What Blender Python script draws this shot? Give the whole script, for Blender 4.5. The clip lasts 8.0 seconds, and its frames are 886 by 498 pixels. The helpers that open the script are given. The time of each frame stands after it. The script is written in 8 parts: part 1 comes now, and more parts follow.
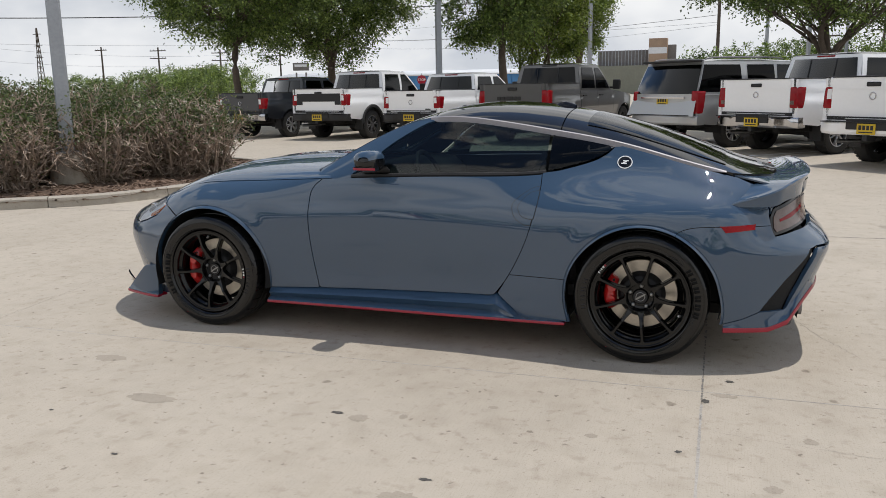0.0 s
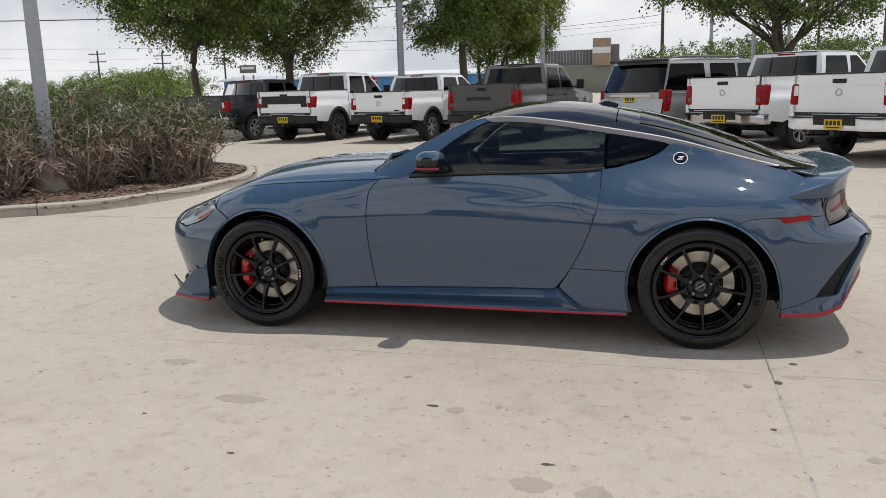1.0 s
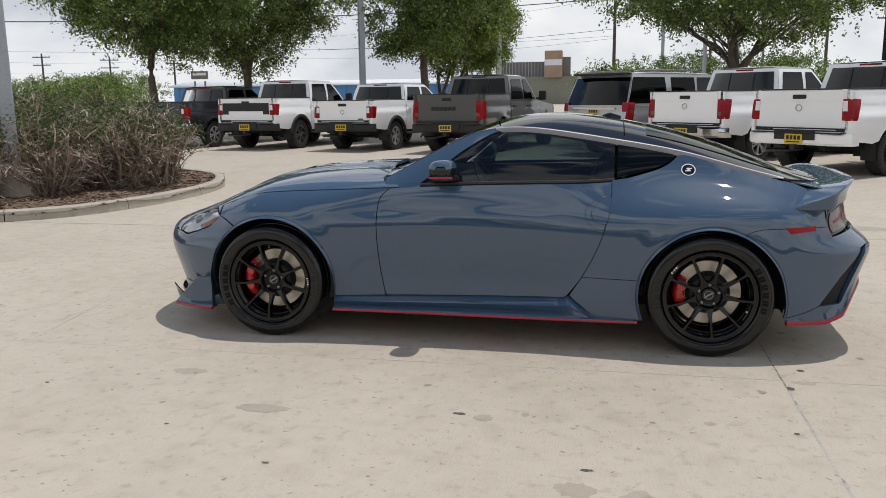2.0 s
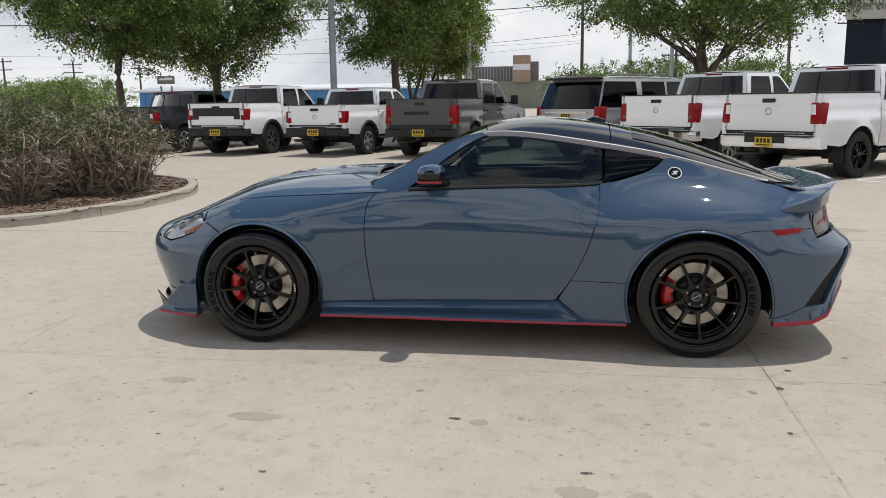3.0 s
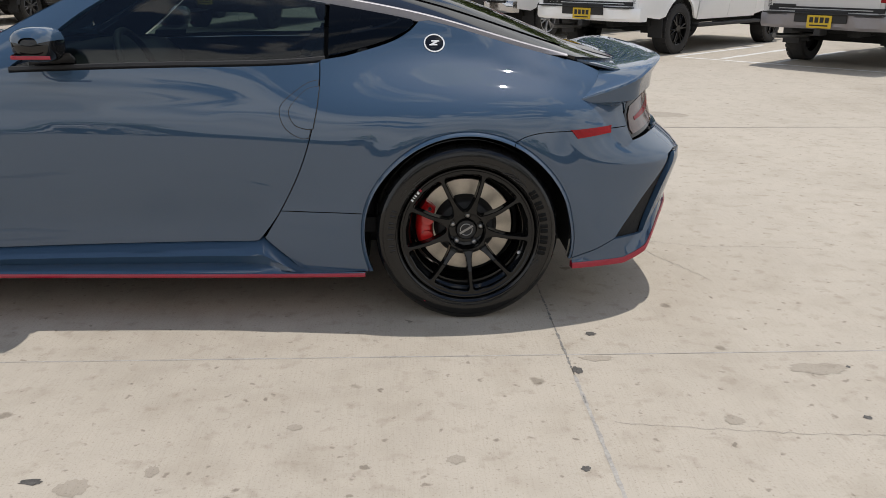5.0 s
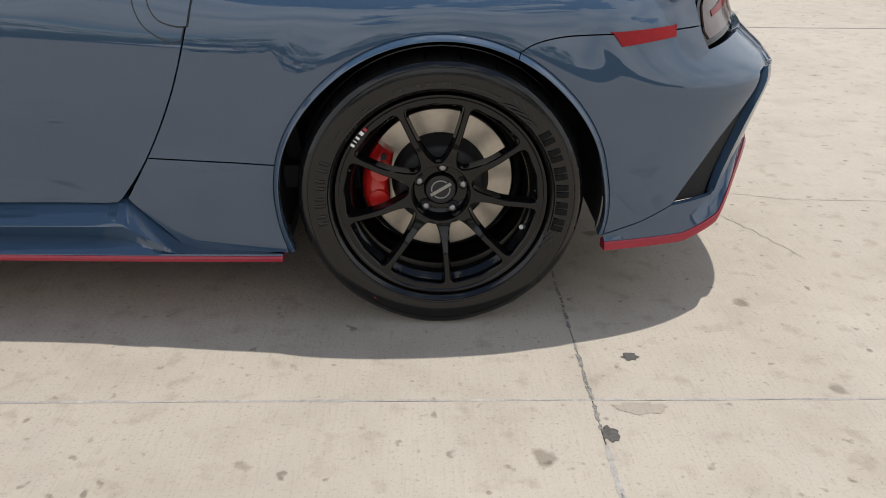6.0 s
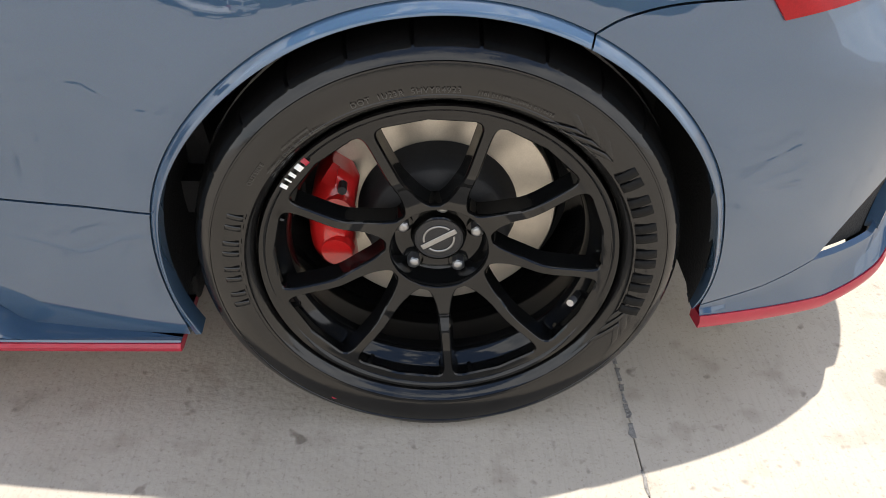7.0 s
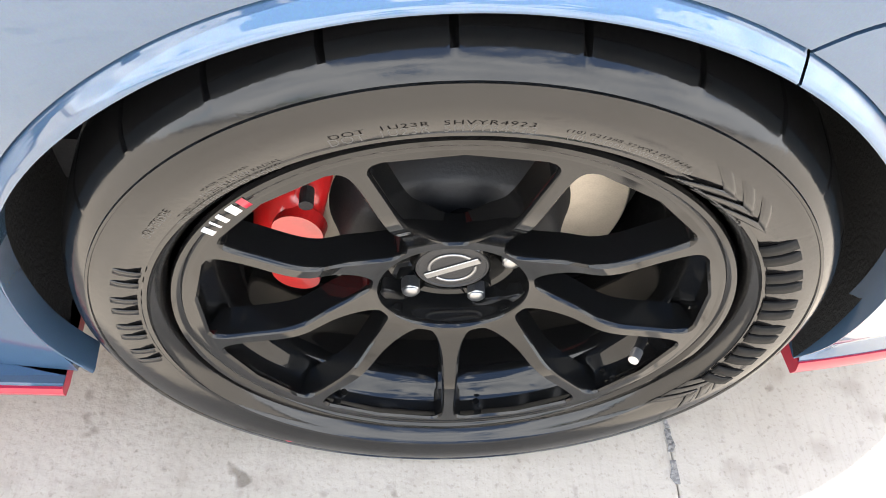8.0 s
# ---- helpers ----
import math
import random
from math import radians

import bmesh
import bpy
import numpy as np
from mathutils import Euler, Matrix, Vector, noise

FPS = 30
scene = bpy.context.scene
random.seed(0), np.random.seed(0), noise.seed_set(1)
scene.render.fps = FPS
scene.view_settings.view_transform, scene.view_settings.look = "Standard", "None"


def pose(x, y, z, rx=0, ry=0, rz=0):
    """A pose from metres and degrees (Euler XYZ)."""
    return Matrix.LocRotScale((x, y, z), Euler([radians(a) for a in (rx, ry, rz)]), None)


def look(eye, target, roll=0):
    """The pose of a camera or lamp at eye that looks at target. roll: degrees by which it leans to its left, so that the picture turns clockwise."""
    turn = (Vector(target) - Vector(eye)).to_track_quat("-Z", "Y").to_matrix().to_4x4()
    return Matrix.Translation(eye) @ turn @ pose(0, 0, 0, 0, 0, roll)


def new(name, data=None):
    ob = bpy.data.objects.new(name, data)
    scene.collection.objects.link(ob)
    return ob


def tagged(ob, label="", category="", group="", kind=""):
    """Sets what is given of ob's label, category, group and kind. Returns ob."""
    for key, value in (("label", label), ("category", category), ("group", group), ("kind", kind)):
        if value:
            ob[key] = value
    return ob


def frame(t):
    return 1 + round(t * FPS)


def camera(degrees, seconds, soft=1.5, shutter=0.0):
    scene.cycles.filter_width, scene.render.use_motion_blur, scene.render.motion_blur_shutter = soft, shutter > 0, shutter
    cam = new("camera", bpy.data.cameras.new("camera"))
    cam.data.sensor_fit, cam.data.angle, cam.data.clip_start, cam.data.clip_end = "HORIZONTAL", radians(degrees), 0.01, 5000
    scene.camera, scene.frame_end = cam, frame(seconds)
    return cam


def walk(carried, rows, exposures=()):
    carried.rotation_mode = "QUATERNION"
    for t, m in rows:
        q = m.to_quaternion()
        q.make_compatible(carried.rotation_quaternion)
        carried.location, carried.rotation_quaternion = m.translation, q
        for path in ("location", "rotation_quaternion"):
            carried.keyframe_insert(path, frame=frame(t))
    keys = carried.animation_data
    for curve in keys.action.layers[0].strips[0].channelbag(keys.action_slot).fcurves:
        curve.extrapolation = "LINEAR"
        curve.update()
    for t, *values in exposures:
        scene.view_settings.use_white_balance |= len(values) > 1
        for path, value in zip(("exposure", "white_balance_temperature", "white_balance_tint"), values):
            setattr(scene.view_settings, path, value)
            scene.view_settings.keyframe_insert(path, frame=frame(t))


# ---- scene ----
cam = camera(56.9, 8.0, soft=0.85)
PATH = [
    (0, (1.621, -5.051, 1.405), (0.993, -3.192, 1.018), -1.0),
    (0.5, (1.277, -5.253, 1.421), (0.74, -3.366, 1.037), -1.6),
    (1, (1.039, -5.346, 1.421), (0.535, -3.449, 1.033), -1.6),
    (1.5, (0.845, -5.427, 1.428), (0.397, -3.515, 1.049), -1.0),
    (3, (0.592, -5.455, 1.428), (0.279, -3.513, 1.07), -0.8),
    (3.5, (0.671, -5.364, 1.429), (0.365, -3.422, 1.063), -0.9),
    (4, (0.87, -4.948, 1.386), (0.678, -3.005, 0.952), -0.5),
    (4.5, (1.0, -4.408, 1.321), (0.982, -2.488, 0.762), -0.2),
    (5, (1.053, -3.822, 1.261), (1.139, -1.93, 0.617), 0.4),
    (6.3, (1.246, -2.424, 1.044), (1.296, -0.676, 0.074), 0.9),
    (6.5, (1.242, -2.235, 1.057), (1.299, -0.532, 0.01), 1.1),
    (7, (1.237, -1.818, 1.059), (1.311, -0.247, -0.177), 2.0),
    (7.5, (1.236, -1.496, 1.021), (1.334, -0.108, -0.415), 4.4),
    (8, (1.183, -1.301, 0.986), (1.393, -0.172, -0.652), 11.0),
]
EXPOSURES = [(0.0, -0.30), (5.0, -0.20), (6.3, 0.10), (6.5, 0.22), (7.0, 0.95), (7.5, 1.85), (8.0, 2.38)]
walk(cam, [(t, look(eye, target, roll)) for t, eye, target, roll in PATH], EXPOSURES)

# ---- light ----
SUN_EL, SUN_AZ = 74.0, 49.0            # azimuth measured from +x towards +y
world = bpy.data.worlds.new("sky")
scene.world = world
world.use_nodes = True
wn = world.node_tree.nodes
wl = world.node_tree.links
wn.clear()
w_out = wn.new("ShaderNodeOutputWorld")
w_bg = wn.new("ShaderNodeBackground")
w_sky = wn.new("ShaderNodeTexSky")
w_sky.sky_type = "NISHITA"
w_sky.sun_disc = False
w_sky.sun_elevation = radians(SUN_EL)
w_sky.sun_rotation = radians(90 - SUN_AZ)
w_sky.air_density, w_sky.dust_density, w_sky.ozone_density = 1.0, 0.4, 1.5
# broken cumulus cover over the whole dome
w_co = wn.new("ShaderNodeTexCoord")
w_map = wn.new("ShaderNodeMapping")
w_map.inputs["Scale"].default_value = (1.0, 1.0, 1.9)
w_n1 = wn.new("ShaderNodeTexNoise")
w_n1.inputs["Scale"].default_value = 3.1
w_n1.inputs["Detail"].default_value = 9
w_n1.inputs["Roughness"].default_value = 0.56
w_n1.inputs["Distortion"].default_value = 0.25
w_ramp = wn.new("ShaderNodeValToRGB")
w_ramp.color_ramp.elements[0].position = 0.412
w_ramp.color_ramp.elements[1].position = 0.458
w_n2 = wn.new("ShaderNodeTexNoise")
w_n2.inputs["Scale"].default_value = 4.5
w_n2.inputs["Detail"].default_value = 7
w_shade = wn.new("ShaderNodeValToRGB")
w_shade.color_ramp.elements[0].position = 0.35
w_shade.color_ramp.elements[0].color = (5.2, 5.5, 6.0, 1)
w_shade.color_ramp.elements[1].position = 0.62
w_shade.color_ramp.elements[1].color = (8.3, 8.35, 8.4, 1)
w_mix = wn.new("ShaderNodeMix")
w_mix.data_type = "RGBA"
wl.new(w_co.outputs["Generated"], w_map.inputs["Vector"])
wl.new(w_map.outputs[0], w_n1.inputs["Vector"])
wl.new(w_map.outputs[0], w_n2.inputs["Vector"])
w_sep = wn.new("ShaderNodeSeparateXYZ")
wl.new(w_co.outputs["Generated"], w_sep.inputs[0])
w_high = wn.new("ShaderNodeMapRange")      # the banks stand round the horizon; overhead the cover breaks up
w_high.interpolation_type = "SMOOTHSTEP"
w_high.inputs["From Min"].default_value, w_high.inputs["From Max"].default_value = 0.56, 0.74
w_high.inputs["To Min"].default_value = -0.45
wl.new(w_sep.outputs["Z"], w_high.inputs["Value"])
w_thin = wn.new("ShaderNodeMath")
w_thin.operation = "MULTIPLY_ADD"
w_thin.inputs[1].default_value = -0.145
wl.new(w_high.outputs[0], w_thin.inputs[0])
wl.new(w_n1.outputs["Fac"], w_thin.inputs[2])
wl.new(w_thin.outputs[0], w_ramp.inputs["Fac"])
wl.new(w_n2.outputs["Fac"], w_shade.inputs["Fac"])
wl.new(w_ramp.outputs["Color"], w_mix.inputs["Factor"])
wl.new(w_sky.outputs["Color"], w_mix.inputs["A"])
wl.new(w_shade.outputs["Color"], w_mix.inputs["B"])
wl.new(w_mix.outputs["Result"], w_bg.inputs["Color"])
w_bg.inputs["Strength"].default_value = 0.14
wl.new(w_bg.outputs[0], w_out.inputs["Surface"])

sun_data = bpy.data.lights.new("sun", "SUN")
sun_data.energy = 3.4
sun_data.angle = radians(0.53)
sun_data.color = (1.0, 0.96, 0.91)
sun = new("sun", sun_data)
_el, _az = radians(SUN_EL), radians(SUN_AZ)
SUN_DIR = Vector((math.cos(_el) * math.cos(_az), math.cos(_el) * math.sin(_az), math.sin(_el)))
sun.matrix_world = look(SUN_DIR * 60, (0, 0, 0))


# ---- helpers for building ----
def link_mesh(name, bm, material=None, parent=None, label="", smooth=False, angle=None):
    me = bpy.data.meshes.new(name)
    bm.to_mesh(me)
    bm.free()
    ob = new(name, me)
    for m in (material if isinstance(material, (list, tuple)) else [material]):
        if m:
            me.materials.append(m)
    if smooth or angle:
        me.polygons.foreach_set("use_smooth", [True] * len(me.polygons))
    if angle:
        me.set_sharp_from_angle(angle=radians(angle))
    if parent:
        ob.parent = parent
    if label:
        ob["label"] = label
    return ob


def part(name, bm, material, parent, label="", smooth=False, angle=None):
    return link_mesh(name, bm, material, parent, label, smooth, angle)


def thing(name, label, category, m=None, group="", kind=""):
    ob = new(name)
    ob.empty_display_size = 0.1
    if m is not None:
        ob.matrix_world = m
    return tagged(ob, label, category, group, kind)


def raw(name, verts, faces, material=None, parent=None, label="", smooth=False):
    me = bpy.data.meshes.new(name)
    me.from_pydata([tuple(v) for v in verts], [], [tuple(f) for f in faces])
    me.update()
    ob = new(name, me)
    for m in (material if isinstance(material, (list, tuple)) else [material]):
        if m:
            me.materials.append(m)
    if smooth:
        me.polygons.foreach_set("use_smooth", [True] * len(me.polygons))
    if parent:
        ob.parent = parent
    if label:
        ob["label"] = label
    return ob


def box(bm, c, size, rot=None, bevel=0.0, seg=2, mat=0):
    """A bevelled box added to bm."""
    m = Matrix.Translation(c) @ (rot.to_4x4() if rot else Matrix()) @ Matrix.Diagonal((*size, 1))
    t = bmesh.new()
    bmesh.ops.create_cube(t, size=1, matrix=m)
    if bevel:
        bmesh.ops.bevel(t, geom=t.edges[:], offset=bevel, segments=seg, profile=0.6, affect="EDGES")
    merge(bm, t, mat)
    return bm


def merge(bm, t, mat=0):
    """Adds the mesh t to bm and frees t."""
    vm = {v: bm.verts.new(v.co) for v in t.verts}
    for f in t.faces:
        try:
            g = bm.faces.new([vm[v] for v in f.verts])
            g.material_index = mat
            g.smooth = f.smooth
        except ValueError:
            pass
    t.free()


def rod(bm, a, b, r0, r1=None, n=10, mat=0, caps=True):
    a, b = Vector(a), Vector(b)
    d = b - a
    q = d.to_track_quat("Z", "Y").to_matrix().to_4x4()
    t = bmesh.new()
    bmesh.ops.create_cone(t, cap_ends=caps, segments=n, radius1=r0, radius2=r0 if r1 is None else r1, depth=d.length,
                          matrix=Matrix.Translation((a + b) / 2) @ q)
    merge(bm, t, mat)
    return bm


def spin_profile(bm, prof, n=64, axis="y", mat=0, closed=False):
    """Revolves (radius, offset) pairs round the axis; offset counts towards -y."""
    rings = []
    for i in range(n):
        a = 2 * math.pi * i / n
        ca, sa = math.cos(a), math.sin(a)
        rings.append([bm.verts.new((r * ca, -d, r * sa)) for r, d in prof])
    m = len(prof)
    for i in range(n):
        A, B = rings[i], rings[(i + 1) % n]
        for j in range(m if closed else m - 1):
            k = (j + 1) % m
            f = bm.faces.new((A[j], A[k], B[k], B[j]))
            f.material_index = mat
            f.smooth = True
    return bm


def loft(bm, rows, closed=False, cap=False, mat=0, smooth=True):
    """A skin over rows of points; closed: each row is a loop."""
    vs = [[bm.verts.new(p) for p in row] for row in rows]
    m = len(rows[0])
    for A, B in zip(vs, vs[1:]):
        for j in range(m if closed else m - 1):
            k = (j + 1) % m
            f = bm.faces.new((A[j], B[j], B[k], A[k]))
            f.material_index, f.smooth = mat, smooth
    if cap:
        for row in (vs[0], vs[-1]):
            f = bm.faces.new(row)
            f.material_index = mat
    return vs


class Spline:
    """A natural cubic spline through (x, value) knots, held straight outside them."""
    def __init__(self, *knots):
        self.x = np.array([k[0] for k in knots], float)
        self.y = np.array([k[1] for k in knots], float)
        x, y, n = self.x, self.y, len(knots)
        h = np.diff(x)
        A = np.eye(n)
        b = np.zeros(n)
        for i in range(1, n - 1):
            A[i, i - 1], A[i, i], A[i, i + 1] = h[i - 1], 2 * (h[i - 1] + h[i]), h[i]
            b[i] = 6 * ((y[i + 1] - y[i]) / h[i] - (y[i] - y[i - 1]) / h[i - 1])
        self.m = np.linalg.solve(A, b)

    def __call__(self, q):
        q = np.asarray(q, float)
        x, y, m = self.x, self.y, self.m
        c = np.clip(q, x[0], x[-1])
        i = np.clip(np.searchsorted(x, c) - 1, 0, len(x) - 2)
        h = x[i + 1] - x[i]
        a, b = (x[i + 1] - c) / h, (c - x[i]) / h
        return a * y[i] + b * y[i + 1] + ((a ** 3 - a) * m[i] + (b ** 3 - b) * m[i + 1]) * h * h / 6


def sstep(a, b, x):
    t = np.clip((np.asarray(x, float) - a) / (b - a), 0, 1)
    return t * t * (3 - 2 * t)


def bezier_line(pts, n=8):
    """A smooth polyline through pts."""
    pts = [Vector(p) for p in pts]
    out = []
    for i in range(len(pts) - 1):
        p0, p1, p2, p3 = pts[max(i - 1, 0)], pts[i], pts[i + 1], pts[min(i + 2, len(pts) - 1)]
        for k in range(n):
            t = k / n
            out.append(0.5 * ((2 * p1) + (p2 - p0) * t + (2 * p0 - 5 * p1 + 4 * p2 - p3) * t * t + (3 * p1 - p0 - 3 * p2 + p3) * t ** 3))
    out.append(pts[-1])
    return out


def tube(bm, pts, radius, n=8, mat=0):
    """A tube along pts; radius is a number or one for each point."""
    rows = []
    up = Vector((0, 0, 1))
    for i, p in enumerate(pts):
        d = (Vector(pts[min(i + 1, len(pts) - 1)]) - Vector(pts[max(i - 1, 0)])).normalized()
        s = d.cross(up)
        s = s.normalized() if s.length > 1e-4 else Vector((1, 0, 0))
        t = s.cross(d)
        r = radius[i] if isinstance(radius, (list, tuple)) else radius
        rows.append([Vector(p) + (s * math.cos(a) + t * math.sin(a)) * r for a in [2 * math.pi * k / n for k in range(n)]])
    loft(bm, rows, closed=True, cap=True, mat=mat)
    return bm


# ---- materials ----
def material(name, colour, rough=0.5, metal=0.0, coat=0.0, spread=0.0, scale=8.0, bump=0.0, bump_scale=60.0, spec=0.5,
             second=None, rough_spread=0.0, flakes=0.0, per_object=0.0):
    """A principled surface whose colour and gloss vary at two scales."""
    m = bpy.data.materials.new(name)
    m.use_nodes = True
    nt = m.node_tree
    n, l = nt.nodes, nt.links
    p = n["Principled BSDF"]
    p.inputs["Base Color"].default_value = (*colour, 1)
    p.inputs["Roughness"].default_value = rough
    p.inputs["Metallic"].default_value = metal
    p.inputs["Specular IOR Level"].default_value = spec
    p.inputs["Coat Weight"].default_value = coat
    p.inputs["Coat Roughness"].default_value = 0.015
    co = n.new("ShaderNodeTexCoord")
    if spread or second:
        a, b = n.new("ShaderNodeTexNoise"), n.new("ShaderNodeTexNoise")
        a.inputs["Scale"].default_value, b.inputs["Scale"].default_value = scale, scale * 9
        a.inputs["Detail"].default_value, b.inputs["Detail"].default_value = 5, 4
        mixn = n.new("ShaderNodeMath")
        mixn.operation = "ADD"
        half = n.new("ShaderNodeMath")
        half.operation = "MULTIPLY"
        half.inputs[1].default_value = 0.5
        l.new(co.outputs["Object"], a.inputs["Vector"])
        l.new(co.outputs["Object"], b.inputs["Vector"])
        l.new(a.outputs["Fac"], mixn.inputs[0])
        l.new(b.outputs["Fac"], mixn.inputs[1])
        l.new(mixn.outputs[0], half.inputs[0])
        fac = half.outputs[0]
        if per_object:
            oi = n.new("ShaderNodeObjectInfo")
            sc = n.new("ShaderNodeMath")
            sc.operation = "MULTIPLY_ADD"
            sc.inputs[1].default_value = per_object
            sc.inputs[2].default_value = -per_object / 2
            l.new(oi.outputs["Random"], sc.inputs[0])
            ad = n.new("ShaderNodeMath")
            ad.operation = "ADD"
            l.new(fac, ad.inputs[0])
            l.new(sc.outputs[0], ad.inputs[1])
            fac = ad.outputs[0]
        ramp = n.new("ShaderNodeValToRGB")
        ramp.color_ramp.elements[0].position, ramp.color_ramp.elements[1].position = 0.3, 0.7
        lo = second if second else tuple(c * (1 - spread) for c in colour)
        hi = tuple(min(c * (1 + spread), 1) for c in colour)
        ramp.color_ramp.elements[0].color, ramp.color_ramp.elements[1].color = (*lo, 1), (*hi, 1)
        l.new(fac, ramp.inputs["Fac"])
        l.new(ramp.outputs["Color"], p.inputs["Base Color"])
        if rough_spread:
            mr = n.new("ShaderNodeMapRange")
            mr.inputs["From Min"].default_value, mr.inputs["From Max"].default_value = 0.3, 0.7
            mr.inputs["To Min"].default_value, mr.inputs["To Max"].default_value = rough - rough_spread, rough + rough_spread
            l.new(half.outputs[0], mr.inputs["Value"])
            l.new(mr.outputs[0], p.inputs["Roughness"])
    if flakes:
        v = n.new("ShaderNodeTexVoronoi")
        v.inputs["Scale"].default_value = 900
        l.new(co.outputs["Object"], v.inputs["Vector"])
        mx = n.new("ShaderNodeMix")
        mx.data_type = "RGBA"
        mx.inputs["Factor"].default_value = flakes
        mx.inputs["A"].default_value = (*colour, 1)
        l.new(v.outputs["Color"], mx.inputs["B"])
        mx.blend_type = "OVERLAY"
        l.new(mx.outputs["Result"], p.inputs["Base Color"])
    if bump:
        t = n.new("ShaderNodeTexNoise")
        t.inputs["Scale"].default_value = bump_scale
        t.inputs["Detail"].default_value = 6
        l.new(co.outputs["Object"], t.inputs["Vector"])
        bp = n.new("ShaderNodeBump")
        bp.inputs["Strength"].default_value = bump
        bp.inputs["Distance"].default_value = 0.01
        l.new(t.outputs["Fac"], bp.inputs["Height"])
        l.new(bp.outputs[0], p.inputs["Normal"])
    return m


def glass(name, tint, ior=1.5, rough=0.0):
    """Tinted sheet glass: clear through, mirror by Fresnel."""
    m = bpy.data.materials.new(name)
    m.use_nodes = True
    n, l = m.node_tree.nodes, m.node_tree.links
    n.clear()
    out = n.new("ShaderNodeOutputMaterial")
    tr = n.new("ShaderNodeBsdfTransparent")
    tr.inputs["Color"].default_value = (*tint, 1)
    gl = n.new("ShaderNodeBsdfGlossy")
    gl.inputs["Roughness"].default_value = rough
    fr = n.new("ShaderNodeFresnel")
    fr.inputs["IOR"].default_value = ior
    mx = n.new("ShaderNodeMixShader")
    l.new(fr.outputs[0], mx.inputs[0])
    l.new(tr.outputs[0], mx.inputs[1])
    l.new(gl.outputs[0], mx.inputs[2])
    l.new(mx.outputs[0], out.inputs["Surface"])
    return m


M_PAINT = material("blue_grey_paint", (0.035, 0.068, 0.116), 0.55, 0.0, 1.0, flakes=0.06, spec=0.06)
M_PAINT.node_tree.nodes["Principled BSDF"].inputs["Coat IOR"].default_value = 1.74
M_BLACKPAINT = material("gloss_black_paint", (0.006, 0.006, 0.007), 0.3, 0, 1.0, spec=0.0)
M_RED = material("red_trim", (0.31, 0.004, 0.024), 0.3, 0, 0.35, spread=0.12, scale=20)
M_CALIPER = material("red_caliper_paint", (0.50, 0.012, 0.012), 0.28, 0, 0.8, spread=0.1, scale=30)
M_RUBBER = material("tyre_rubber", (0.006, 0.0058, 0.0057), 0.12, 0, 0, spread=0.35, scale=14, bump=0.025, bump_scale=160, spec=0.45, rough_spread=0.07)
M_RUBBER2 = material("tyre_rubber_raised", (0.005, 0.005, 0.005), 0.75, 0, 0, spread=0.2, scale=30, spec=0.2)
M_RUBBER3 = material("tyre_rubber_satin", (0.006, 0.006, 0.006), 0.27, 0, 0, spread=0.3, scale=30, spec=0.46)
M_RIM = material("wheel_black", (0.005, 0.005, 0.005), 0.06, 0.0, 0.0, spread=0.15, scale=30, spec=0.38)
M_CHROME = material("chrome", (0.55, 0.55, 0.56), 0.10, 1.0, spread=0.05, scale=20)
M_SILVER = material("satin_silver", (0.27, 0.258, 0.27), 0.5, 0.6, spread=0.05, scale=20)
M_DISC = material("brake_disc", (0.50, 0.46, 0.40), 0.34, 0.9, spread=0.12, scale=60)
M_DARK = material("black_plastic", (0.013, 0.013, 0.014), 0.6, 0, spread=0.3, scale=20, bump=0.1, bump_scale=300)
M_LINER = material("wheel_liner", (0.010, 0.010, 0.010), 0.85, 0, spread=0.3, scale=14, bump=0.3, bump_scale=200)
M_CABIN = material("cabin_trim", (0.018, 0.018, 0.020), 0.65, 0, spread=0.3, scale=12, bump=0.1, bump_scale=200)
M_TINT = glass("tinted_glass", (0.30, 0.375, 0.365), 1.56)
M_TINT_DARK = glass("privacy_glass", (0.035, 0.04, 0.045), 1.40)
M_CLEAR = glass("clear_lens", (0.94, 0.95, 0.96), 1.45)
M_LENS_RED = material("red_lens", (0.25, 0.004, 0.007), 0.16, 0, 0.0, spec=0.22, spread=0.2, scale=60)
M_LENS_AMBER = material("amber_lens", (0.62, 0.16, 0.02), 0.15, 0, 1.0, spread=0.2, scale=80)
M_LENS_SMOKE = material("smoked_lens", (0.14, 0.092, 0.077), 0.18, 0.0, 0.3, spread=0.3, scale=30)
M_WHITEMARK = material("white_mark", (0.78, 0.78, 0.78), 0.4)
M_LAMPBOWL = material("lamp_reflector", (0.86, 0.87, 0.89), 0.25, 0.05, spread=0.15, scale=22)
M_ALLOYCAP = material("bright_alloy", (0.40, 0.40, 0.41), 0.3, 0.8, spread=0.1, scale=60)
M_STEEL = material("dull_steel", (0.30, 0.30, 0.30), 0.3, 0.9, spread=0.2, scale=60)


